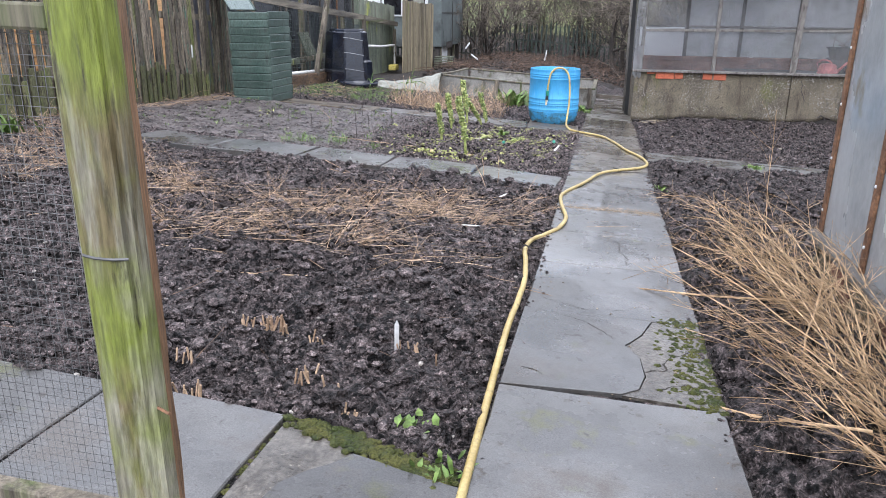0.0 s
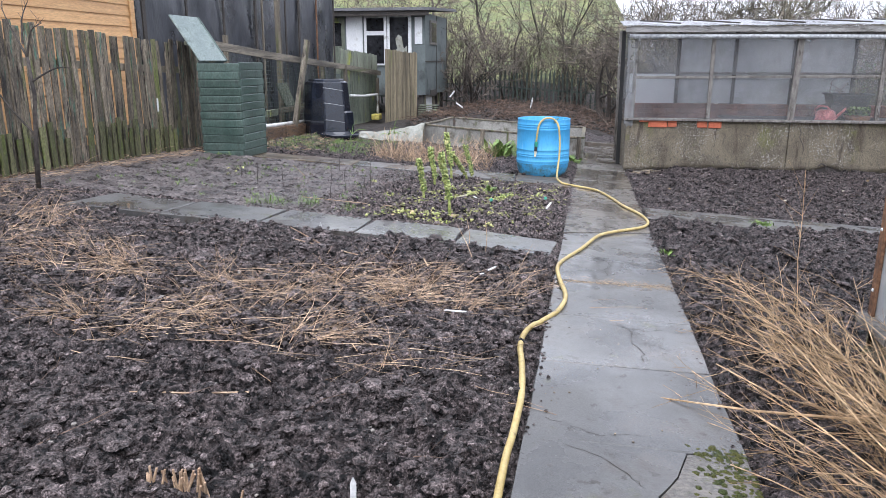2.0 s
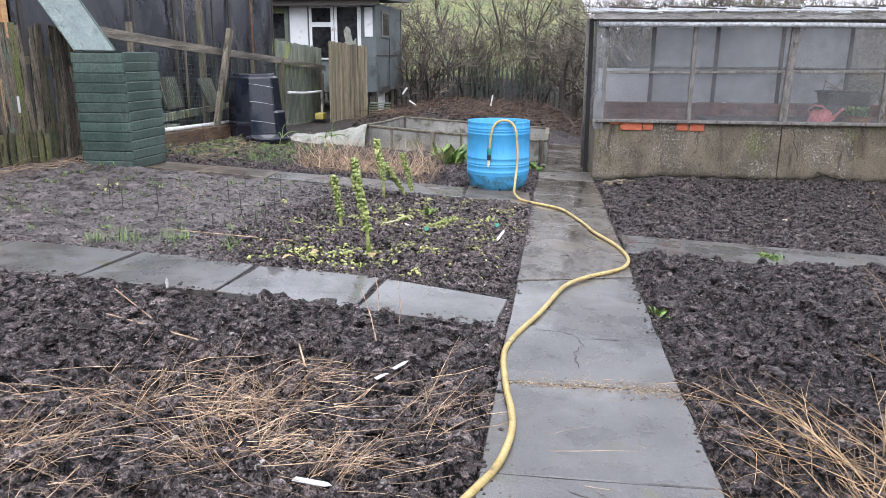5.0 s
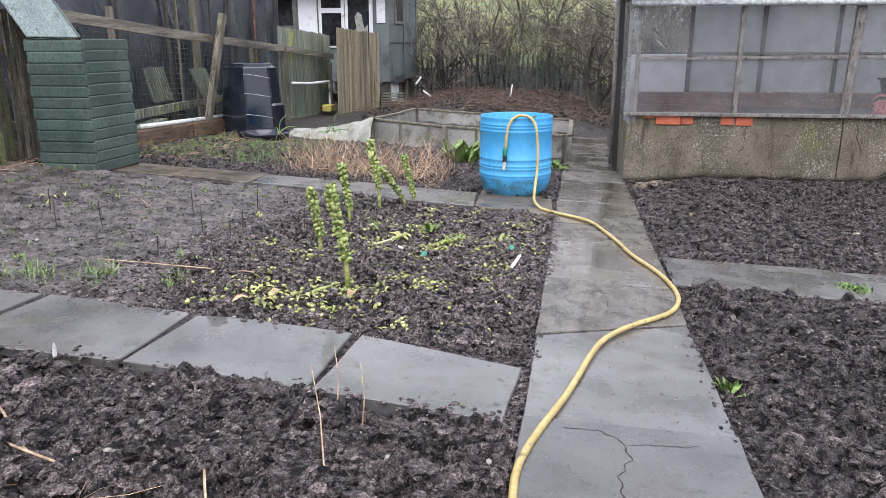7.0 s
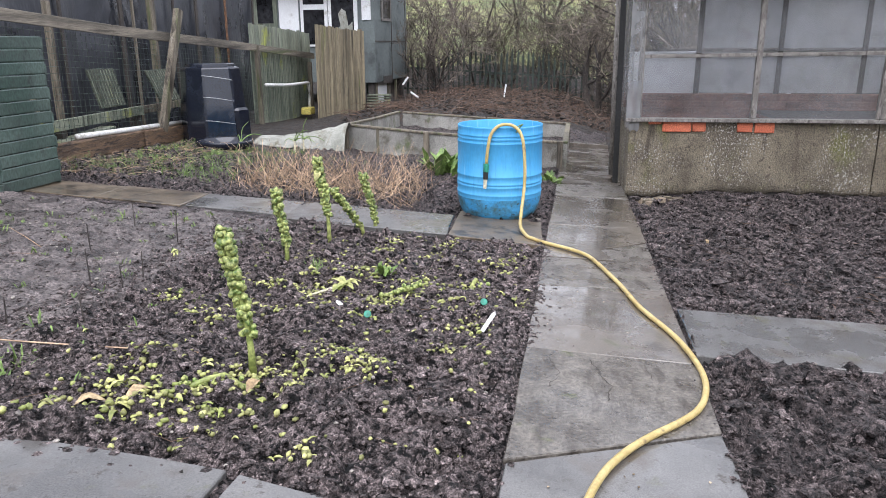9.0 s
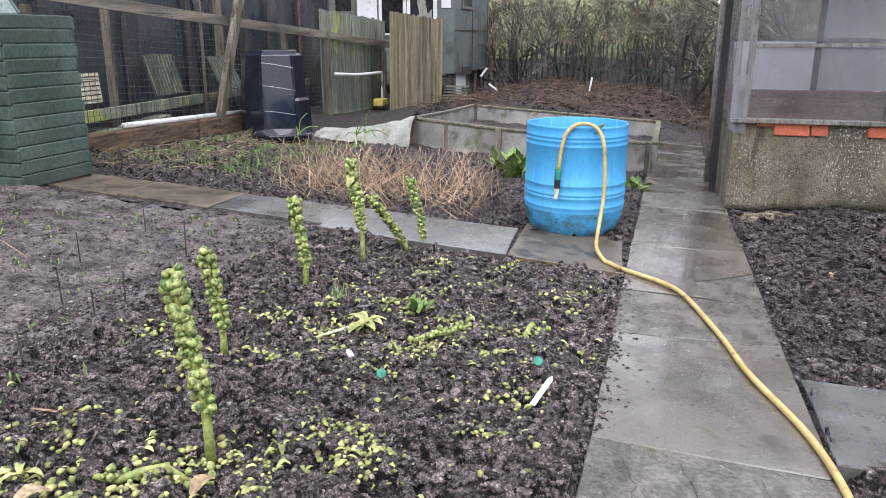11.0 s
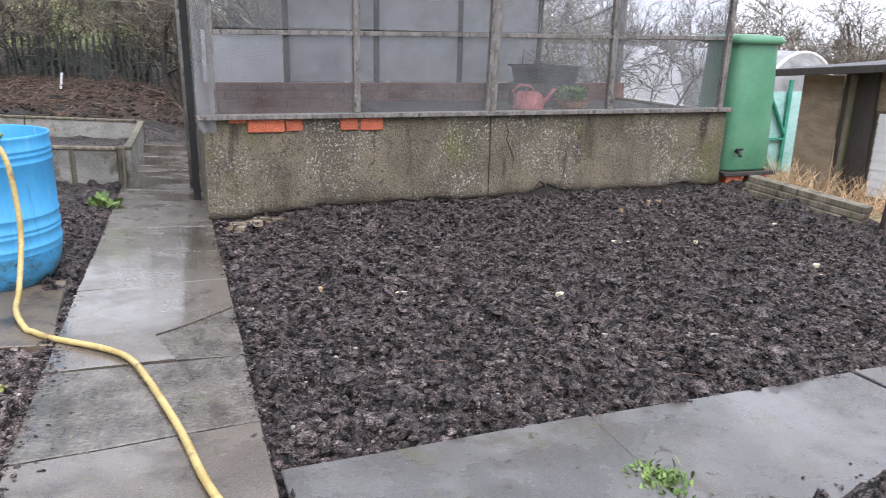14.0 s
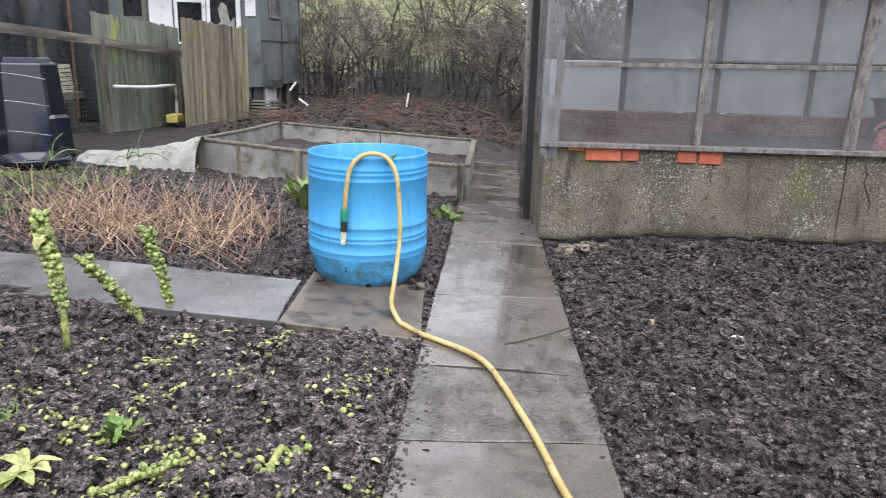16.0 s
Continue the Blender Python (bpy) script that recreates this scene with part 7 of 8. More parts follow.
def sprout_plant(x, y, h, lean, n, leafy=0, low=0.25):
    z = soil_z(x, y)
    t = thing("sprout_plant", (x, y, z), "brussels sprout stalk thick with green buttons", "plant", "sprout plants")
    axis = lambda q: Vector((x + lean[0] * q + 0.012 * math.sin(q * 5), y + lean[1] * q, z + h * q))
    part("stalk", Mesh().tube([axis(q) if q else axis(0) - Vector((0, 0, 0.03)) for q in np.linspace(0, 1, 8)], [0.017, 0.014, 0.012, 0.012, 0.012, 0.011, 0.010, 0.007], 8), STEMGREEN, t, "pale green knobbly stalk", True)
    n = int(n * 1.25)
    for k in range(n):
        q = low + (1 - low) * (k + 0.5) / n
        a = k * 2.4 + rng.normal(0, 0.5)
        q = min(1.0, q + rng.normal(0, 0.012))
        s = rng.uniform(0.0085, 0.0150) * (0.75 + 0.35 * q)
        p = axis(q) + Vector((math.cos(a), math.sin(a), 0)) * (0.012 + s * rng.uniform(0.55, 1.15))
        piece("sprout", sprout_me, t, Matrix.Translation(p) @ Euler((rng.uniform(0, 6), rng.uniform(0, 6), 0)).to_matrix().to_4x4() @ Matrix.Diagonal((s, s, s * 1.1, 1)))
    for k in range(leafy):
        m = Mesh()
        a = rng.uniform(2, 5)
        p, ln = axis(0.75 + 0.2 * rng.random()), rng.uniform(0.035, 0.06)
        rows_ = []
        for i in range(5):
            u = i / 4
            c = p + Vector((math.cos(a) * ln * u, math.sin(a) * ln * u, -0.05 * u * u))
            w = 0.022 * math.sin(math.pi * min(0.98, u + 0.05)) + 0.004
            s = Vector((-math.sin(a), math.cos(a), 0)) * w
            rows_.append([tuple(c - s), tuple(c + Vector((0, 0, 0.008))), tuple(c + s)])
        part("leaf", m.sheet(rows_), YELLOWLEAF, t, "wilted yellowing leaf", True)
    return t


sprout_plant(-0.08, 8.54, 0.55, (-0.07, 0.02), 96)
sprout_plant(-0.47, 9.21, 0.42, (-0.03, 0.0), 70, 1)
sprout_plant(-0.53, 10.02, 0.42, (-0.03, 0.0), 78, 2, 0.2)
sprout_plant(-0.43, 10.5, 0.54, (-0.05, 0.02), 96, 4, 0.3)
sprout_plant(-0.30, 10.90, 0.36, (-0.17, -0.14), 62, 0, 0.2)
sprout_plant(-0.29, 11.13, 0.42, (-0.07, 0.0), 66, 1, 0.15)

# fallen sprouts and leaves round them
LITTERED = [(-0.05, 9.63), (-0.26, 9.75), (0.23, 9.68), (0.33, 9.91), (0.24, 9.88), (0.29, 10.46), (0.09, 10.27), (-0.18, 9.98), (0.74, 10.49), (0.52, 9.57), (0.62, 9.83), (-0.06, 10.72), (-0.38, 10.17), (0.68, 10.34), (0.05, 10.02), (0.30, 10.80), (0.0, 9.80), (-0.46, 8.20), (-0.30, 8.08), (-0.07, 8.20), (-0.17, 8.39), (-0.23, 8.05), (-0.19, 8.31), (0.10, 8.44), (0.22, 8.84), (0.33, 8.69), (0.15, 8.76), (-0.14, 8.51), (0.38, 8.69), (-0.62, 9.09), (-0.21, 9.54)]
pl = []
knots = [(rng.normal(0.1, 0.4), rng.normal(9.3, 0.75)) for k in range(28)] + LITTERED
for k in range(1500):
    kx, ky = knots[k % len(knots)]
    x, y = (kx + rng.normal(0, 0.04), ky + rng.normal(0, 0.035)) if k < 1200 else (rng.uniform(-0.7, 0.85), rng.uniform(8.0, 10.9))
    if in_bed(x, y) and y < 11.0 and x < 0.95:
        pl.append((x, y, soil_z(x, y) + 0.008, rng.uniform(0.005, 0.0125)))
for k in range(110):
    x, y = rng.normal(-0.25, 0.24), rng.normal(8.17, 0.15)
    if in_bed(x, y):
        pl.append((x, y, soil_z(x, y) + 0.012, rng.uniform(0.008, 0.015)))
stuff("fallen_sprouts", lumps(pl, ICO1, rng, 0.75, 0.3), YELLOWLEAF, "yellow-green sprout buttons fallen on the soil", "sprouts", True)
m = Mesh()


def leaf(m, x, y, z, ln, wd, a, curl):
    rows_ = []
    for i in range(5):
        u = i / 4
        px, py = x + math.cos(a) * ln * u, y + math.sin(a) * ln * u
        w = wd * math.sin(math.pi * (0.08 + 0.84 * u))
        h = z + curl * math.sin(math.pi * u)
        sx, sy = -math.sin(a) * w, math.cos(a) * w
        rows_.append([(px - sx, py - sy, h + curl * 0.4 * rng.random()), (px, py, h - 0.003), (px + sx, py + sy, h + curl * 0.4 * rng.random())])
    m.sheet(rows_)


for k in range(330):
    kx, ky = knots[k % len(knots)]
    x, y = kx + rng.normal(0, 0.11), ky + rng.normal(0, 0.1)
    if in_bed(x, y) and y < 11 and x < 0.95:
        leaf(m, x, y, soil_z(x, y) + 0.012, rng.uniform(0.015, 0.04), rng.uniform(0.004, 0.009), rng.uniform(0, 6.28), 0.007)
for x, y in ((-0.30, 8.02), (-0.18, 8.1), (-0.42, 8.2), (-0.05, 8.2), (-0.6, 8.05), (0.25, 9.5), (-0.2, 9.62), (0.1, 8.6), (-1.15, 9.9), (-2.6, 9.5), (-2.75, 9.75)):
    for k in range(3):
        leaf(m, x + rng.normal(0, 0.04), y + rng.normal(0, 0.04), soil_z(x, y) + 0.016, rng.uniform(0.03, 0.065), rng.uniform(0.008, 0.016), rng.uniform(0, 6.28), 0.018)
stuff("fallen_leaves", m, YELLOWLEAF, "yellow wilted brassica leaves on the soil", "leaves", True)

# fallen sprout stalks and a wilted plant lying on the soil
for (xa, ya), (xb, yb) in (((0.16, 9.62), (0.36, 9.78)), ((-0.30, 8.33), (-0.02, 8.46)), ((0.60, 9.76), (0.66, 9.95))):
    t = thing("fallen_stalk", (xa, ya, soil_z(xa, ya)), "yellowing sprout stalk lying on the soil", "stalk", "fallen sprout stalks")
    pts = [(xa + (xb - xa) * q, ya + (yb - ya) * q, soil_z(xa + (xb - xa) * q, ya + (yb - ya) * q) + 0.016 + 0.01 * math.sin(q * 3)) for q in np.linspace(0, 1, 6)]
    part("stalk", Mesh().tube(pts, [0.009, 0.012, 0.012, 0.011, 0.010, 0.006], 7), STEMGREEN, t, smooth=True)
    for k in range(22):
        q = rng.random()
        p = Vector(pts[0]).lerp(Vector(pts[-1]), q) + Vector((rng.normal(0, 0.016), rng.normal(0, 0.016), abs(rng.normal(0, 0.010))))
        sz = rng.uniform(0.007, 0.014)
        piece("sprout", sprout_me, t, Matrix.Translation(p) @ Matrix.Diagonal((sz, sz, sz, 1)))
t = thing("wilted_plant", (-0.05, 9.63, soil_z(-0.05, 9.63)), "collapsed pale yellow-green brassica plant on the soil", "plant")
for k in range(9):
    m = Mesh()
    leaf(m, -0.05 + rng.normal(0, 0.02), 9.63 + rng.normal(0, 0.02), soil_z(-0.05, 9.63) + 0.02, rng.uniform(0.06, 0.12), rng.uniform(0.016, 0.03), k * 0.75 + rng.normal(0, 0.2), 0.022)
    part("leaf", m, YELLOWLEAF, t, smooth=True)
part("stem", Mesh().tube([(-0.06, 9.62, soil_z(-0.06, 9.62) + 0.015), (-0.15, 9.54, soil_z(-0.15, 9.54) + 0.01), (-0.20, 9.46, soil_z(-0.2, 9.46) + 0.006)], [0.008, 0.007, 0.005], 6), CREAM, t)
for x, y in ((-0.33, 8.10), (-0.44, 8.14), (-0.02, 8.36)):
    t = thing("dead_leaf", (x, y, soil_z(x, y)), "curled dry tan cabbage leaf on the soil", "leaf", "dry leaves")
    m = Mesh()
    leaf(m, x, y, soil_z(x, y) + 0.012, rng.uniform(0.08, 0.12), 0.028, rng.uniform(0, 6.28), 0.025)
    part("blade", m, DEADLEAF, t, smooth=True)

# weeds and seedlings
def tuft(m, x, y, n, ln, wd=0.004, spread=0.03):
    z = soil_z(x, y) if y < 14 else gz(x, y)
    if paved(np.array(x), np.array(y)) > 0:
        z = gz(x, y) + 0.0
    for k in range(n):
        a, e = rng.uniform(0, 6.28), rng.uniform(0.3, 1.2)
        bx, by = x + rng.normal(0, spread), y + rng.normal(0, spread)
        l = ln * rng.uniform(0.5, 1.1)
        dx, dy, dz = math.cos(a) * math.cos(e) * l, math.sin(a) * math.cos(e) * l, math.sin(e) * l
        sx, sy = -math.sin(a) * wd, math.cos(a) * wd
        m.poly([(bx - sx * 0.5, by - sy * 0.5, z), (bx + sx * 0.5, by + sy * 0.5, z), (bx + dx * 0.55 + sx, by + dy * 0.55 + sy, z + dz * 0.7), (bx + dx * 0.55 - sx, by + dy * 0.55 - sy, z + dz * 0.7), (bx + dx, by + dy, z + dz)], [(0, 1, 2, 3), (3, 2, 4)])


for x, y, n, ln, wd, sp, lb in ((-1.50, 8.02, 50, 0.11, 0.003, 0.06, "tuft of bright grass by the slabs"), (-1.24, 8.10, 50, 0.10, 0.003, 0.06, "tuft of bright grass by the slabs"), (-1.7, 7.95, 30, 0.08, 0.003, 0.05, "tuft of bright grass by the slabs"), (-0.95, 8.31, 30, 0.09, 0.004, 0.04, "small weed in the mud"), (1.73, 7.78, 26, 0.07, 0.012, 0.03, "small green weed at the path edge"),
                           (-0.31, 9.9, 40, 0.08, 0.003, 0.03, "small grass tuft among sprouts"), (0.12, 9.85, 24, 0.07, 0.014, 0.03, "small leafy green weed"), (2.765, 9.55, 200, 0.045, 0.006, 0.045, "mat of green weed in a slab joint"), (4.36, 9.90, 50, 0.07, 0.004, 0.06, "grass growing in a slab joint"), (4.7, 9.72, 40, 0.06, 0.004, 0.05, "grass growing in a slab joint"), (0.75, 3.32, 14, 0.05, 0.012, 0.03, "small green seedling in the soil"), (0.88, 3.12, 22, 0.06, 0.008, 0.04, "small green weed at the path edge"),
                           (-0.30, 14.35, 90, 0.30, 0.045, 0.12, "leafy green plant behind the barrel"), (0.85, 14.2, 36, 0.14, 0.03, 0.06, "green leaves beside the barrel"), (-3.72, 6.75, 40, 0.22, 0.03, 0.12, "broad green leaves near the fence"), (-0.9, 2.9, 26, 0.10, 0.018, 0.05, "green weed between the slabs"), (-2.6, 14.2, 90, 0.09, 0.004, 0.3, "sparse weeds on rough soil"), (-1.7, 14.0, 80, 0.09, 0.004, 0.3, "sparse weeds on rough soil")):
    t = thing("weed", (x, y, soil_z(x, y) if y < 14 else gz(x, y)), lb, "weed")
    m = Mesh()
    tuft(m, x, y, n, ln, wd, sp)
    part("leaves", m, GREENLEAF, t)
m = Mesh()
for k in range(170):
    x, y = rng.uniform(-3.6, -0.5), rng.uniform(7.95, 11.0)
    tuft(m, x, y, int(rng.integers(3, 8)), rng.uniform(0.025, 0.06), 0.004, 0.012)
for k in range(230):
    x, y = rng.uniform(-3.9, -2.1), rng.uniform(12.3, 14.9)
    tuft(m, x, y, 12, 0.09, 0.003, 0.05)
stuff("seedlings", m, GREENLEAF, "scattered green weed seedlings in the mud", "weeds")
for x, y in ((-2.45, 15.1), (-2.35, 15.15), (-3.0, 14.7)):
    t = thing("leek", (x, y, soil_z(x, y)), "drooping leek with pale stem and green leaves", "plant")
    part("stem", Mesh().tube([(x, y, soil_z(x, y) - 0.01), (x, y, soil_z(x, y) + 0.16)], 0.012, 7), CREAM, t)
    m = Mesh()
    for k in range(4):
        strand(m, (x, y, soil_z(x, y) + 0.15), (rng.normal(0, 0.5), rng.normal(0, 0.5), 1), 0.3, 0.007, 1.6, 0.1, 5, 4)
    part("leaves", m, GREENLEAF, t)

# white plant labels
for x, y, a, tilt, ln, lb in ((0.545, 3.86, 10, 6, 0.13, "white plastic plant label standing in soil"), (-0.79, 7.19, 5, 4, 0.12, "white plastic plant label standing in soil"), (0.445, 5.63, -104, 86, 0.125, "white plastic plant label lying on soil"), (0.49, 6.41, -50, 73, 0.15, "white plastic plant label lying on soil"), (0.735, 9.22, -18, 72, 0.16, "long white plant label lying on soil"), (0.06, 9.23, 40, 84, 0.06, "white scrap of plastic on soil")):
    z = soil_z(x, y)
    t = thing("plant_label", (x, y, z), lb, "label", "plant labels")
    mm = pose(x, y, z + (0.034 if tilt > 60 else -0.015), -tilt, 0, a)
    w = 0.0085 if tilt < 60 else 0.011
    part("tag", Mesh().poly([mm @ Vector(p) for p in ((-w, -0.001, 0), (w, -0.001, 0), (w, -0.001, ln - 0.02), (0, -0.001, ln), (-w, -0.001, ln - 0.02), (-w, 0.001, 0), (w, 0.001, 0), (w, 0.001, ln - 0.02), (0, 0.001, ln), (-w, 0.001, ln - 0.02))], [(0, 1, 2, 3, 4), (9, 8, 7, 6, 5), (0, 5, 6, 1), (1, 6, 7, 2), (2, 7, 8, 3), (3, 8, 9, 4), (4, 9, 5, 0)]), LABELWHITE, t)
for x, y in ((0.22, 9.12), (0.72, 9.42)):
    t = thing("plant_marker", (x, y, soil_z(x, y)), "small round green marker on a thin stalk", "label", "plant labels")
    part("stalk", Mesh().tube([(x - 0.03, y - 0.02, soil_z(x, y) - 0.01), (x, y, soil_z(x, y) + 0.07)], 0.002, 5), DARKWOOD, t)
    part("disc", Mesh().lathe([(0, 0.003), (0.016, 0.003), (0.018, 0), (0, -0.003)], 14), GREENPAINT, t, "green disc").matrix_basis = pose(x, y, soil_z(x, y) + 0.075, 60, 0, 10)

# pale shards and shells on the dug bed
for k in range(26):
    x, y = rng.uniform(2.0, 6.2), rng.uniform(10.4, 13.2)
    t = thing("shard", (x, y, soil_z(x, y)), "pale broken shard lying on dark soil", "stone", "shards on the bed")
    w, d = rng.uniform(0.012, 0.035), rng.uniform(0.008, 0.02)
    pts = [(x + w * math.cos(a) * rng.uniform(0.7, 1.2), y + d * math.sin(a) * rng.uniform(0.7, 1.2)) for a in np.linspace(0, 6.28, 7)[:-1]]
    part("rock", Mesh().prism(pts, -0.01, rng.uniform(0.012, 0.022), 0.003, lambda p, q, z=soil_z(x, y): z), (DEADLEAF, PEBBLE, CREAM)[k % 3], t)

# broken stones at the greenhouse corner
for k in range(22):
    x, y = 1.74 + abs(rng.normal(0, 0.22)), 13.44 - abs(rng.normal(0, 0.07))
    t = thing("stone", (x, y, soil_z(x, y)), "flat broken buff stone by the greenhouse wall", "stone", "broken stones")
    w, d = rng.uniform(0.025, 0.075), rng.uniform(0.02, 0.045)
    pts = [(x + w * math.cos(a) * rng.uniform(0.75, 1.15), y + d * math.sin(a) * rng.uniform(0.75, 1.15)) for a in np.linspace(0, 6.28, 7)[:-1]]
    part("rock", Mesh().prism(pts, -0.02, rng.uniform(0.015, 0.035), 0.005, lambda p, q, z=max(soil_z(x, y), gz(x, y)): z), (PLY, RENDER, SLABBROWN)[k % 3], t)

# pole sticks and white canes on the mound
for a, b in (((-2.62, 22.0, 0.34), (-2.50, 22.0, 0.50)), ((-2.45, 22.0, 0.19), (-2.28, 22.05, 0.06)), ((-0.6, 24.0, -0.05), (-0.55, 24.0, 0.25))):
    t = thing("cane", (a[0], a[1], gz(a[0], a[1])), "white painted cane end among brambles", "cane", "canes on the mound")
    part("tip", Mesh().tube([a, b], 0.022, 6), WHITE, t)
    part("shaft", Mesh().tube([(a[0] + 0.05, a[1] + 0.05, gz(a[0], a[1]) - 0.05), a], 0.012, 5), DARKWOOD, t)

# brambles and dead stems over the mound and along the back
m = Mesh()
for k in range(2600):
    x, y = rng.uniform(-3.2, 3.2), rng.uniform(19.3, 28.5)
    if 0.9 < x < 1.8 and y < 20.2:
        continue
    a = rng.uniform(0, 6.28)
    z = gz(x, y)
    p, d = Vector((x, y, z)), Vector((math.cos(a), math.sin(a), rng.uniform(0.2, 1.4))).normalized()
    pts = [p.copy()]
    for q in range(4):
        d = (d + Vector((rng.normal(0, 0.15), rng.normal(0, 0.15), -0.28))).normalized()
        p = p + d * rng.uniform(0.08, 0.2)
        pts.append(p.copy())
    m.tube(pts, [0.006, 0.0055, 0.005, 0.004, 0.002], 3, False)
stuff("brambles", m, BROWNSTEM, "tangle of reddish brown dead bramble stems", "brambles")
lit = [(x, y, gz(x, y) + 0.05, s) for x, y, s in zip(rng.uniform(-3.2, 3.0, 1500), rng.uniform(19.2, 27.5, 1500), rng.uniform(0.015, 0.055, 1500)) if not (0.9 < x < 1.8 and y < 20.2)]
stuff("leaf_heap", lumps(lit, ICO1, rng, 0.6, 0.4), LITTER, "heaped dead leaves and dark compost", "leaves")


# ---- bare trees ----
def bare_tree(seed, height, stems, lean, ivy=0, thick=1.0):
    """Branches of one bare tree: thick limbs and fine twigs."""
    r_ = np.random.default_rng(seed)
    limb, twig, green = Mesh(), Mesh(), Mesh()

    def grow(p, d, ln, r, depth):
        pts, rad = [p.copy()], [r]
        seg = (4, 4, 3, 2, 2)[depth]
        for k in range(seg):
            d = (d + Vector((r_.normal(0, 0.16), r_.normal(0, 0.16), r_.normal(0.05, 0.10)))).normalized()
            p = p + d * ln / seg
            pts.append(p.copy())
            rad.append(r * (1 - 0.55 * (k + 1) / seg))
        (limb if depth < 2 else twig).tube(pts, rad, 6 if depth < 1 else (4 if depth < 2 else 3), False)
        if ivy and depth in (1, 2):
            for k in range(ivy):
                q = pts[int(r_.integers(0, len(pts)))] + Vector(r_.normal(0, 0.10, 3))
                e = Vector(r_.normal(0, 1, 3)).normalized() * 0.06
                f = e.cross(Vector(r_.normal(0, 1, 3))).normalized() * 0.035
                green.poly([q, q + e * 0.5 + f, q + e, q + e * 0.5 - f], [(0, 1, 2, 3)])
        if depth >= 4:
            return
        n = (5, 5, 5, 2)[depth]
        for k in range(n):
            i = 1 + int(r_.integers(0, seg))
            e = (d * 0.75 + Vector(r_.normal(0, 0.55, 3)) + Vector((0, 0, 0.12))).normalized()
            grow(pts[i].copy(), e, ln * r_.uniform(0.42, 0.72), max(rad[i] * 0.62, 0.0075), depth + 1)

    for s in range(stems):
        a = 6.28 * s / stems + r_.uniform(0, 1)
        d = Vector((math.cos(a) * lean, math.sin(a) * lean, 1)).normalized()
        grow(Vector((math.cos(a) * 0.12, math.sin(a) * 0.12, -0.1)), d, height * 0.5, thick * 0.02 * height ** 0.8 / stems ** 0.4, 0)
    return limb, twig, green


def tree_thing(name, seed, height, stems, lean, label, ivy=0, bark=TWIG, thick=1.0):
    t = thing(name, (0, 0, 0), label, "tree", "bare trees")
    limb, twig, green = bare_tree(seed, height, stems, lean, ivy, thick)
    part("trunk", limb, BARK, t, smooth=True)
    part("crown", twig, bark, t, "fine bare twigs")
    if ivy:
        part("leaves", green, IVY, t, "evergreen leaves")
    return t


NEAR = random.Random(3)
kinds = [tree_thing("bare_tree", 1, 3.6, 3, 0.55, "bare many-stemmed hawthorn above the palisade fence"), tree_thing("bare_tree", 2, 4.2, 2, 0.35, "bare grey-green tree with fine twigs", bark=OLIVETWIG),
         tree_thing("bare_shrub", 3, 2.4, 4, 0.7, "dense bare shrub by the back fence", bark=OLIVETWIG), tree_thing("bare_tree", 4, 5.5, 1, 0.1, "tall bare tree on the slope"),
         tree_thing("ivy_tree", 5, 3.4, 2, 0.4, "tree half covered in dark ivy leaves", 12), tree_thing("bare_tree", 9, 3.6, 2, 0.22, "gnarled dark bare tree beside the greenhouse", thick=2.4)]
spots = [(4, -1.6, 28.7, 0.62), (4, 2.6, 27.6, 0.6), (0, -2.6, 26.4, 0.8), (0, -1.9, 28.9, 1.0), (2, -0.9, 28.8, 1.1), (1, 0.4, 29.2, 1.0), (0, 2.6, 24.9, 0.8), (2, 2.9, 22.6, 0.7), (1, 3.2, 26.0, 1.0),
         (0, -3.6, 31, 1.1), (1, -1.2, 35, 1.2), (0, 3.4, 31, 1.2), (2, -5.0, 30, 1.3), (3, -3.5, 36, 1.0), (1, 0.0, 37, 1.3), (4, 4.6, 30, 1.2), (0, 5.8, 28.5, 1.2), (1, 7.2, 30, 1.2), (4, 8.6, 29, 1.3), (0, 10.2, 31, 1.3), (3, 12, 33, 1.0),
         (1, 14.5, 31, 1.2), (3, 17, 34, 1.1), (0, 19.5, 31, 1.3), (3, 22, 30, 1.0), (1, 25, 28, 1.3), (3, 28, 27, 1.1), (1, 31, 24, 1.3), (3, 34, 22, 1.2), (0, 22, 36, 1.5), (1, 28, 36, 1.5), (3, 40, 30, 1.4), (0, -8, 33, 1.4), (3, -7, 40, 1.2), (1, 5, 40, 1.5), (3, 9, 42, 1.4), (0, 38, 16, 1.3), (3, 30, 17, 1.0), (1, 44, 22, 1.4)]
for q in range(3):
    spots.append((NEAR.choice((0, 2, 2, 1)), NEAR.uniform(-4.2, 3.6), NEAR.uniform(28.8, 33.5), NEAR.uniform(0.9, 1.3)))
for q in range(10):
    spots.append((NEAR.choice((0, 1, 4)), NEAR.uniform(3.5, 12), NEAR.uniform(21, 27), NEAR.uniform(0.9, 1.2)))
for q in range(12):
    spots.append((NEAR.choice((0, 2, 1)), NEAR.uniform(12, 30), NEAR.uniform(22, 30), NEAR.uniform(0.9, 1.4)))
spots += [(0, 4.2, 24, 1.5), (0, 6.2, 25, 1.5), (1, 8.0, 26, 1.4), (0, 2.8, 27.5, 1.4), (3, 5.2, 27, 1.0), (3, 7.6, 29, 1.1)]
spots += [(5, 1.55, 24.2, 0.9), (5, -2.9, 27.3, 0.8), (0, -3.0, 26.3, 0.85), (0, 0.6, 28.4, 0.8)]
for q in range(14):
    spots.append((NEAR.choice((0, 0, 1, 4)), NEAR.uniform(2.6, 9.5), NEAR.uniform(18.2, 22.5), NEAR.uniform(0.85, 1.15)))
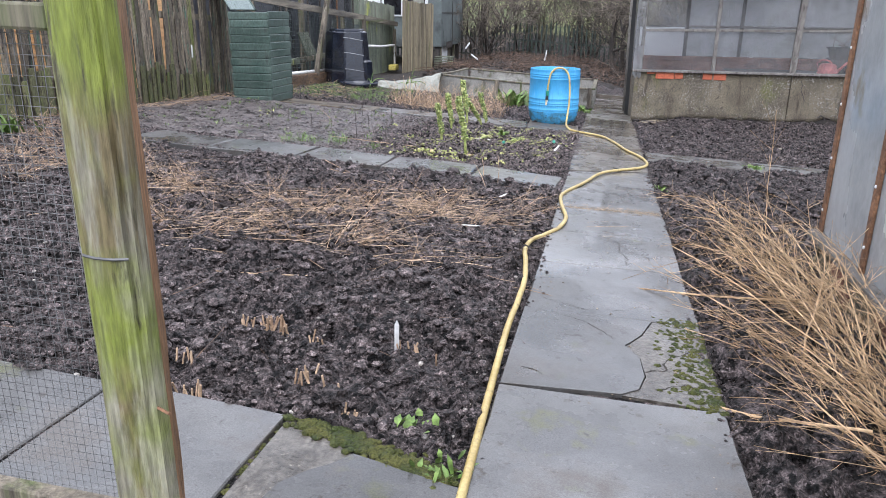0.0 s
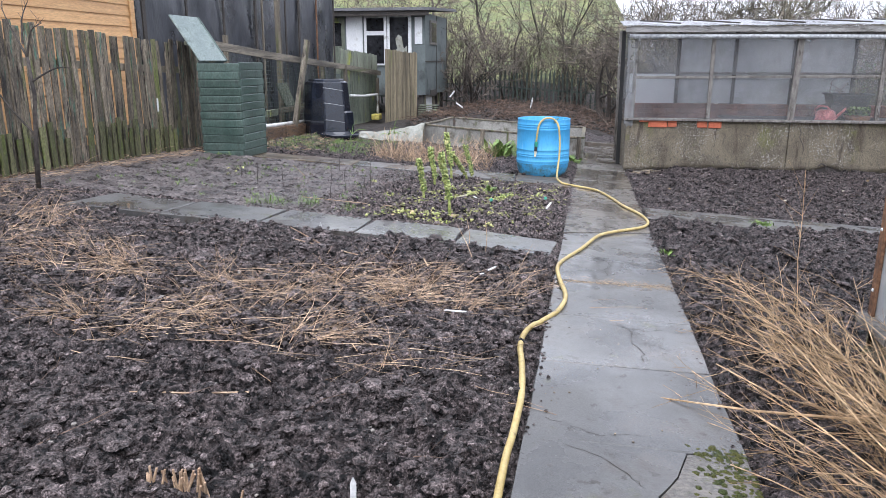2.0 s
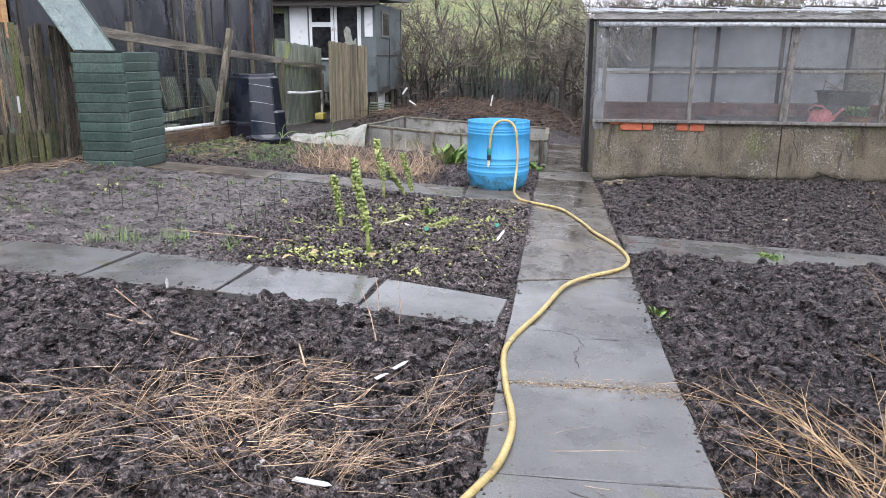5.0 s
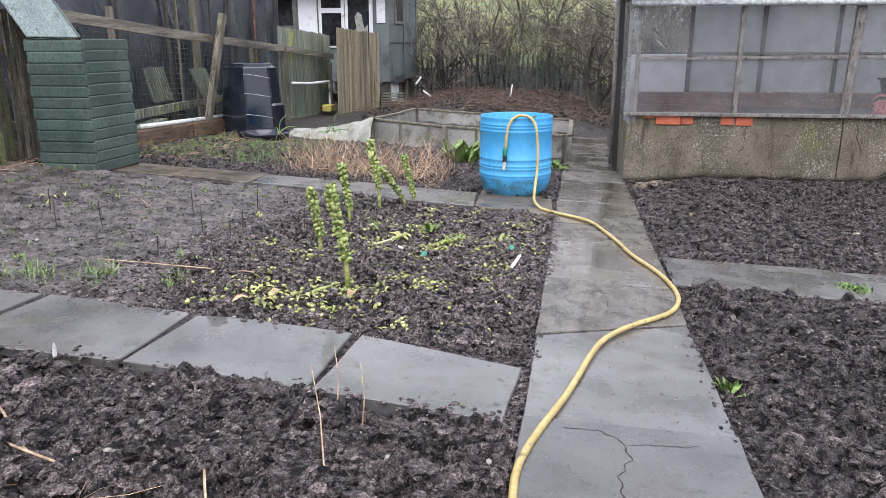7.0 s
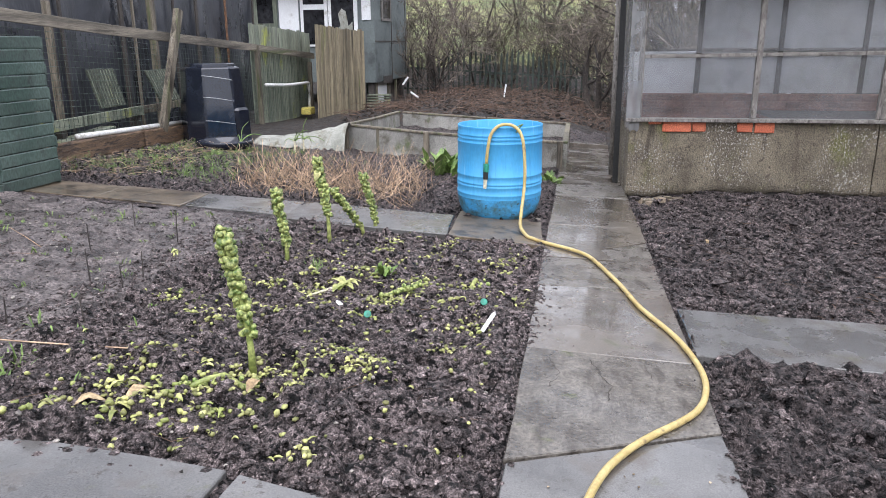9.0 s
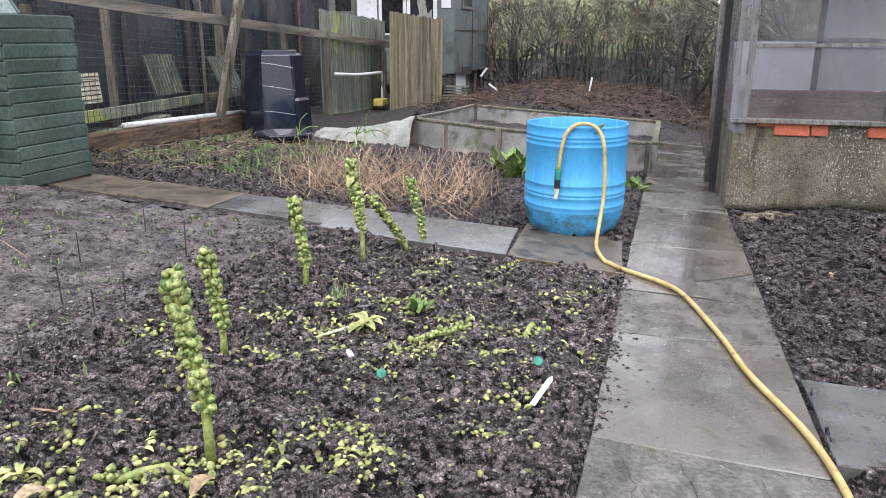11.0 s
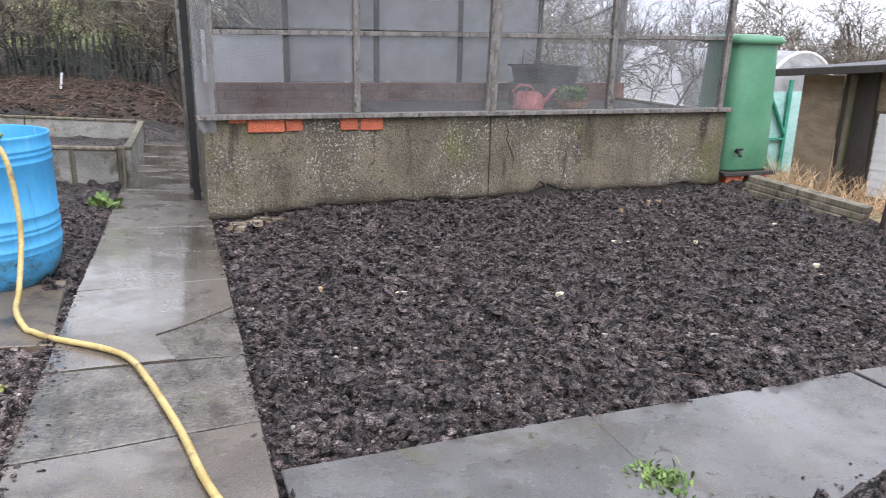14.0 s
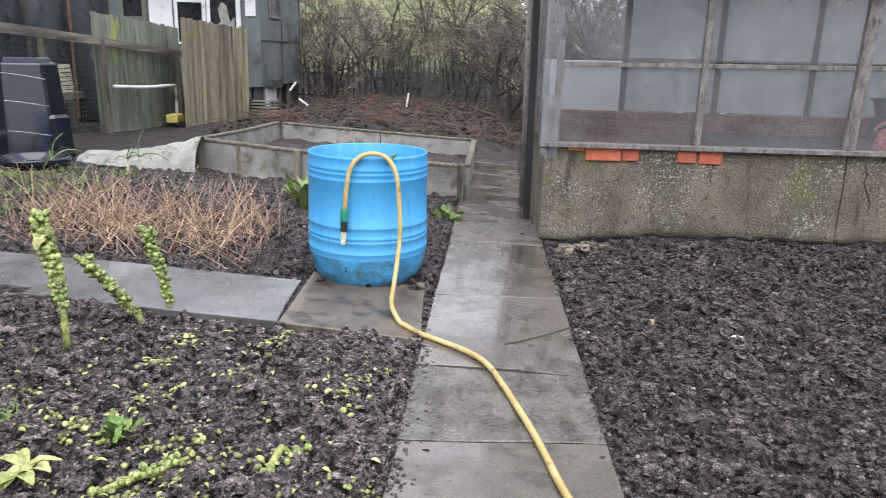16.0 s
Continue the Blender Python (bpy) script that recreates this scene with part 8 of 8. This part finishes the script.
for q in range(9):
    spots.append((NEAR.choice((1, 3, 0)), 2.4 + 0.9 * q + NEAR.uniform(-0.3, 0.3), NEAR.uniform(23.5, 27.5), NEAR.uniform(1.1, 1.35)))
for q in range(16):
    spots.append((NEAR.choice((0, 1, 3)), NEAR.uniform(11, 36), NEAR.uniform(24, 40), NEAR.uniform(1.1, 1.5)))
for q in range(20):
    spots.append((NEAR.choice((0, 0, 2, 4)), NEAR.uniform(11, 30), NEAR.uniform(20.5, 28), NEAR.uniform(0.9, 1.2)))
used = set()
for k, x, y, s in spots:
    mtx = pose(x, y, gz(x, y), 0, 0, RND.uniform(0, 360)) @ Matrix.Scale(s, 4)
    if k not in used:
        used.add(k)
        kinds[k].matrix_basis = mtx
    else:
        c = copy_thing(kinds[k], mtx)
        c.scale = (s, s, s)
t = thing("sapling", (-3.45, 7.6, gz(-3.45, 7.6)), "small bare fruit tree in front of the fence", "tree")
limb, twig = Mesh(), Mesh()
z0 = gz(-3.45, 7.6)
part("trunk", limb.tube([(-3.35 - 0.10, 7.35, z0 - 0.03), (-3.35 - 0.07, 7.36, z0 + 0.4), (-3.35 - 0.02, 7.36, z0 + 0.8), (-3.35 - 0.05, 7.37, z0 + 1.1)], [0.022, 0.019, 0.016, 0.012], 7), BARK, t, smooth=True)
for a, b, c in (((-3.35 - 0.05, 7.37, 1.1), (-3.35 - 0.2, 7.4, 1.35), (-3.35 - 0.3, 7.45, 1.5)), ((-3.35 - 0.05, 7.37, 1.1), (-2.35 - 0.95, 7.33, 1.3), (-2.35 - 0.82, 7.3, 1.36)), ((-3.35 - 0.03, 7.36, 0.9), (-2.35 - 0.85, 7.4, 1.0), (-2.35 - 0.72, 7.42, 1.02)), ((-3.35 - 0.1, 7.4, 1.2), (-3.35 - 0.12, 7.45, 1.4), (-3.35 - 0.08, 7.5, 1.55)), ((-3.35 - 0.05, 7.36, 0.45), (-3.35 - 0.3, 7.3, 0.8), (-3.35 - 0.42, 7.28, 1.2))):
    pts = curve([Vector(q) + Vector((0, 0, z0)) for q in (a, b, c)], 3)
    limb2 = Mesh().tube(pts, [0.010 - 0.0012 * i for i in range(len(pts))], 5)
    part("branch", limb2, BARK, t)
    for q in pts[2:]:
        strand(twig, q, (rng.normal(0, 0.5), rng.normal(0, 0.3), 0.8), rng.uniform(0.06, 0.18), 0.003, 0, 0.1)
part("twigs", twig, TWIG, t)
t.location += Vector((-0.04, 0.27, 0))
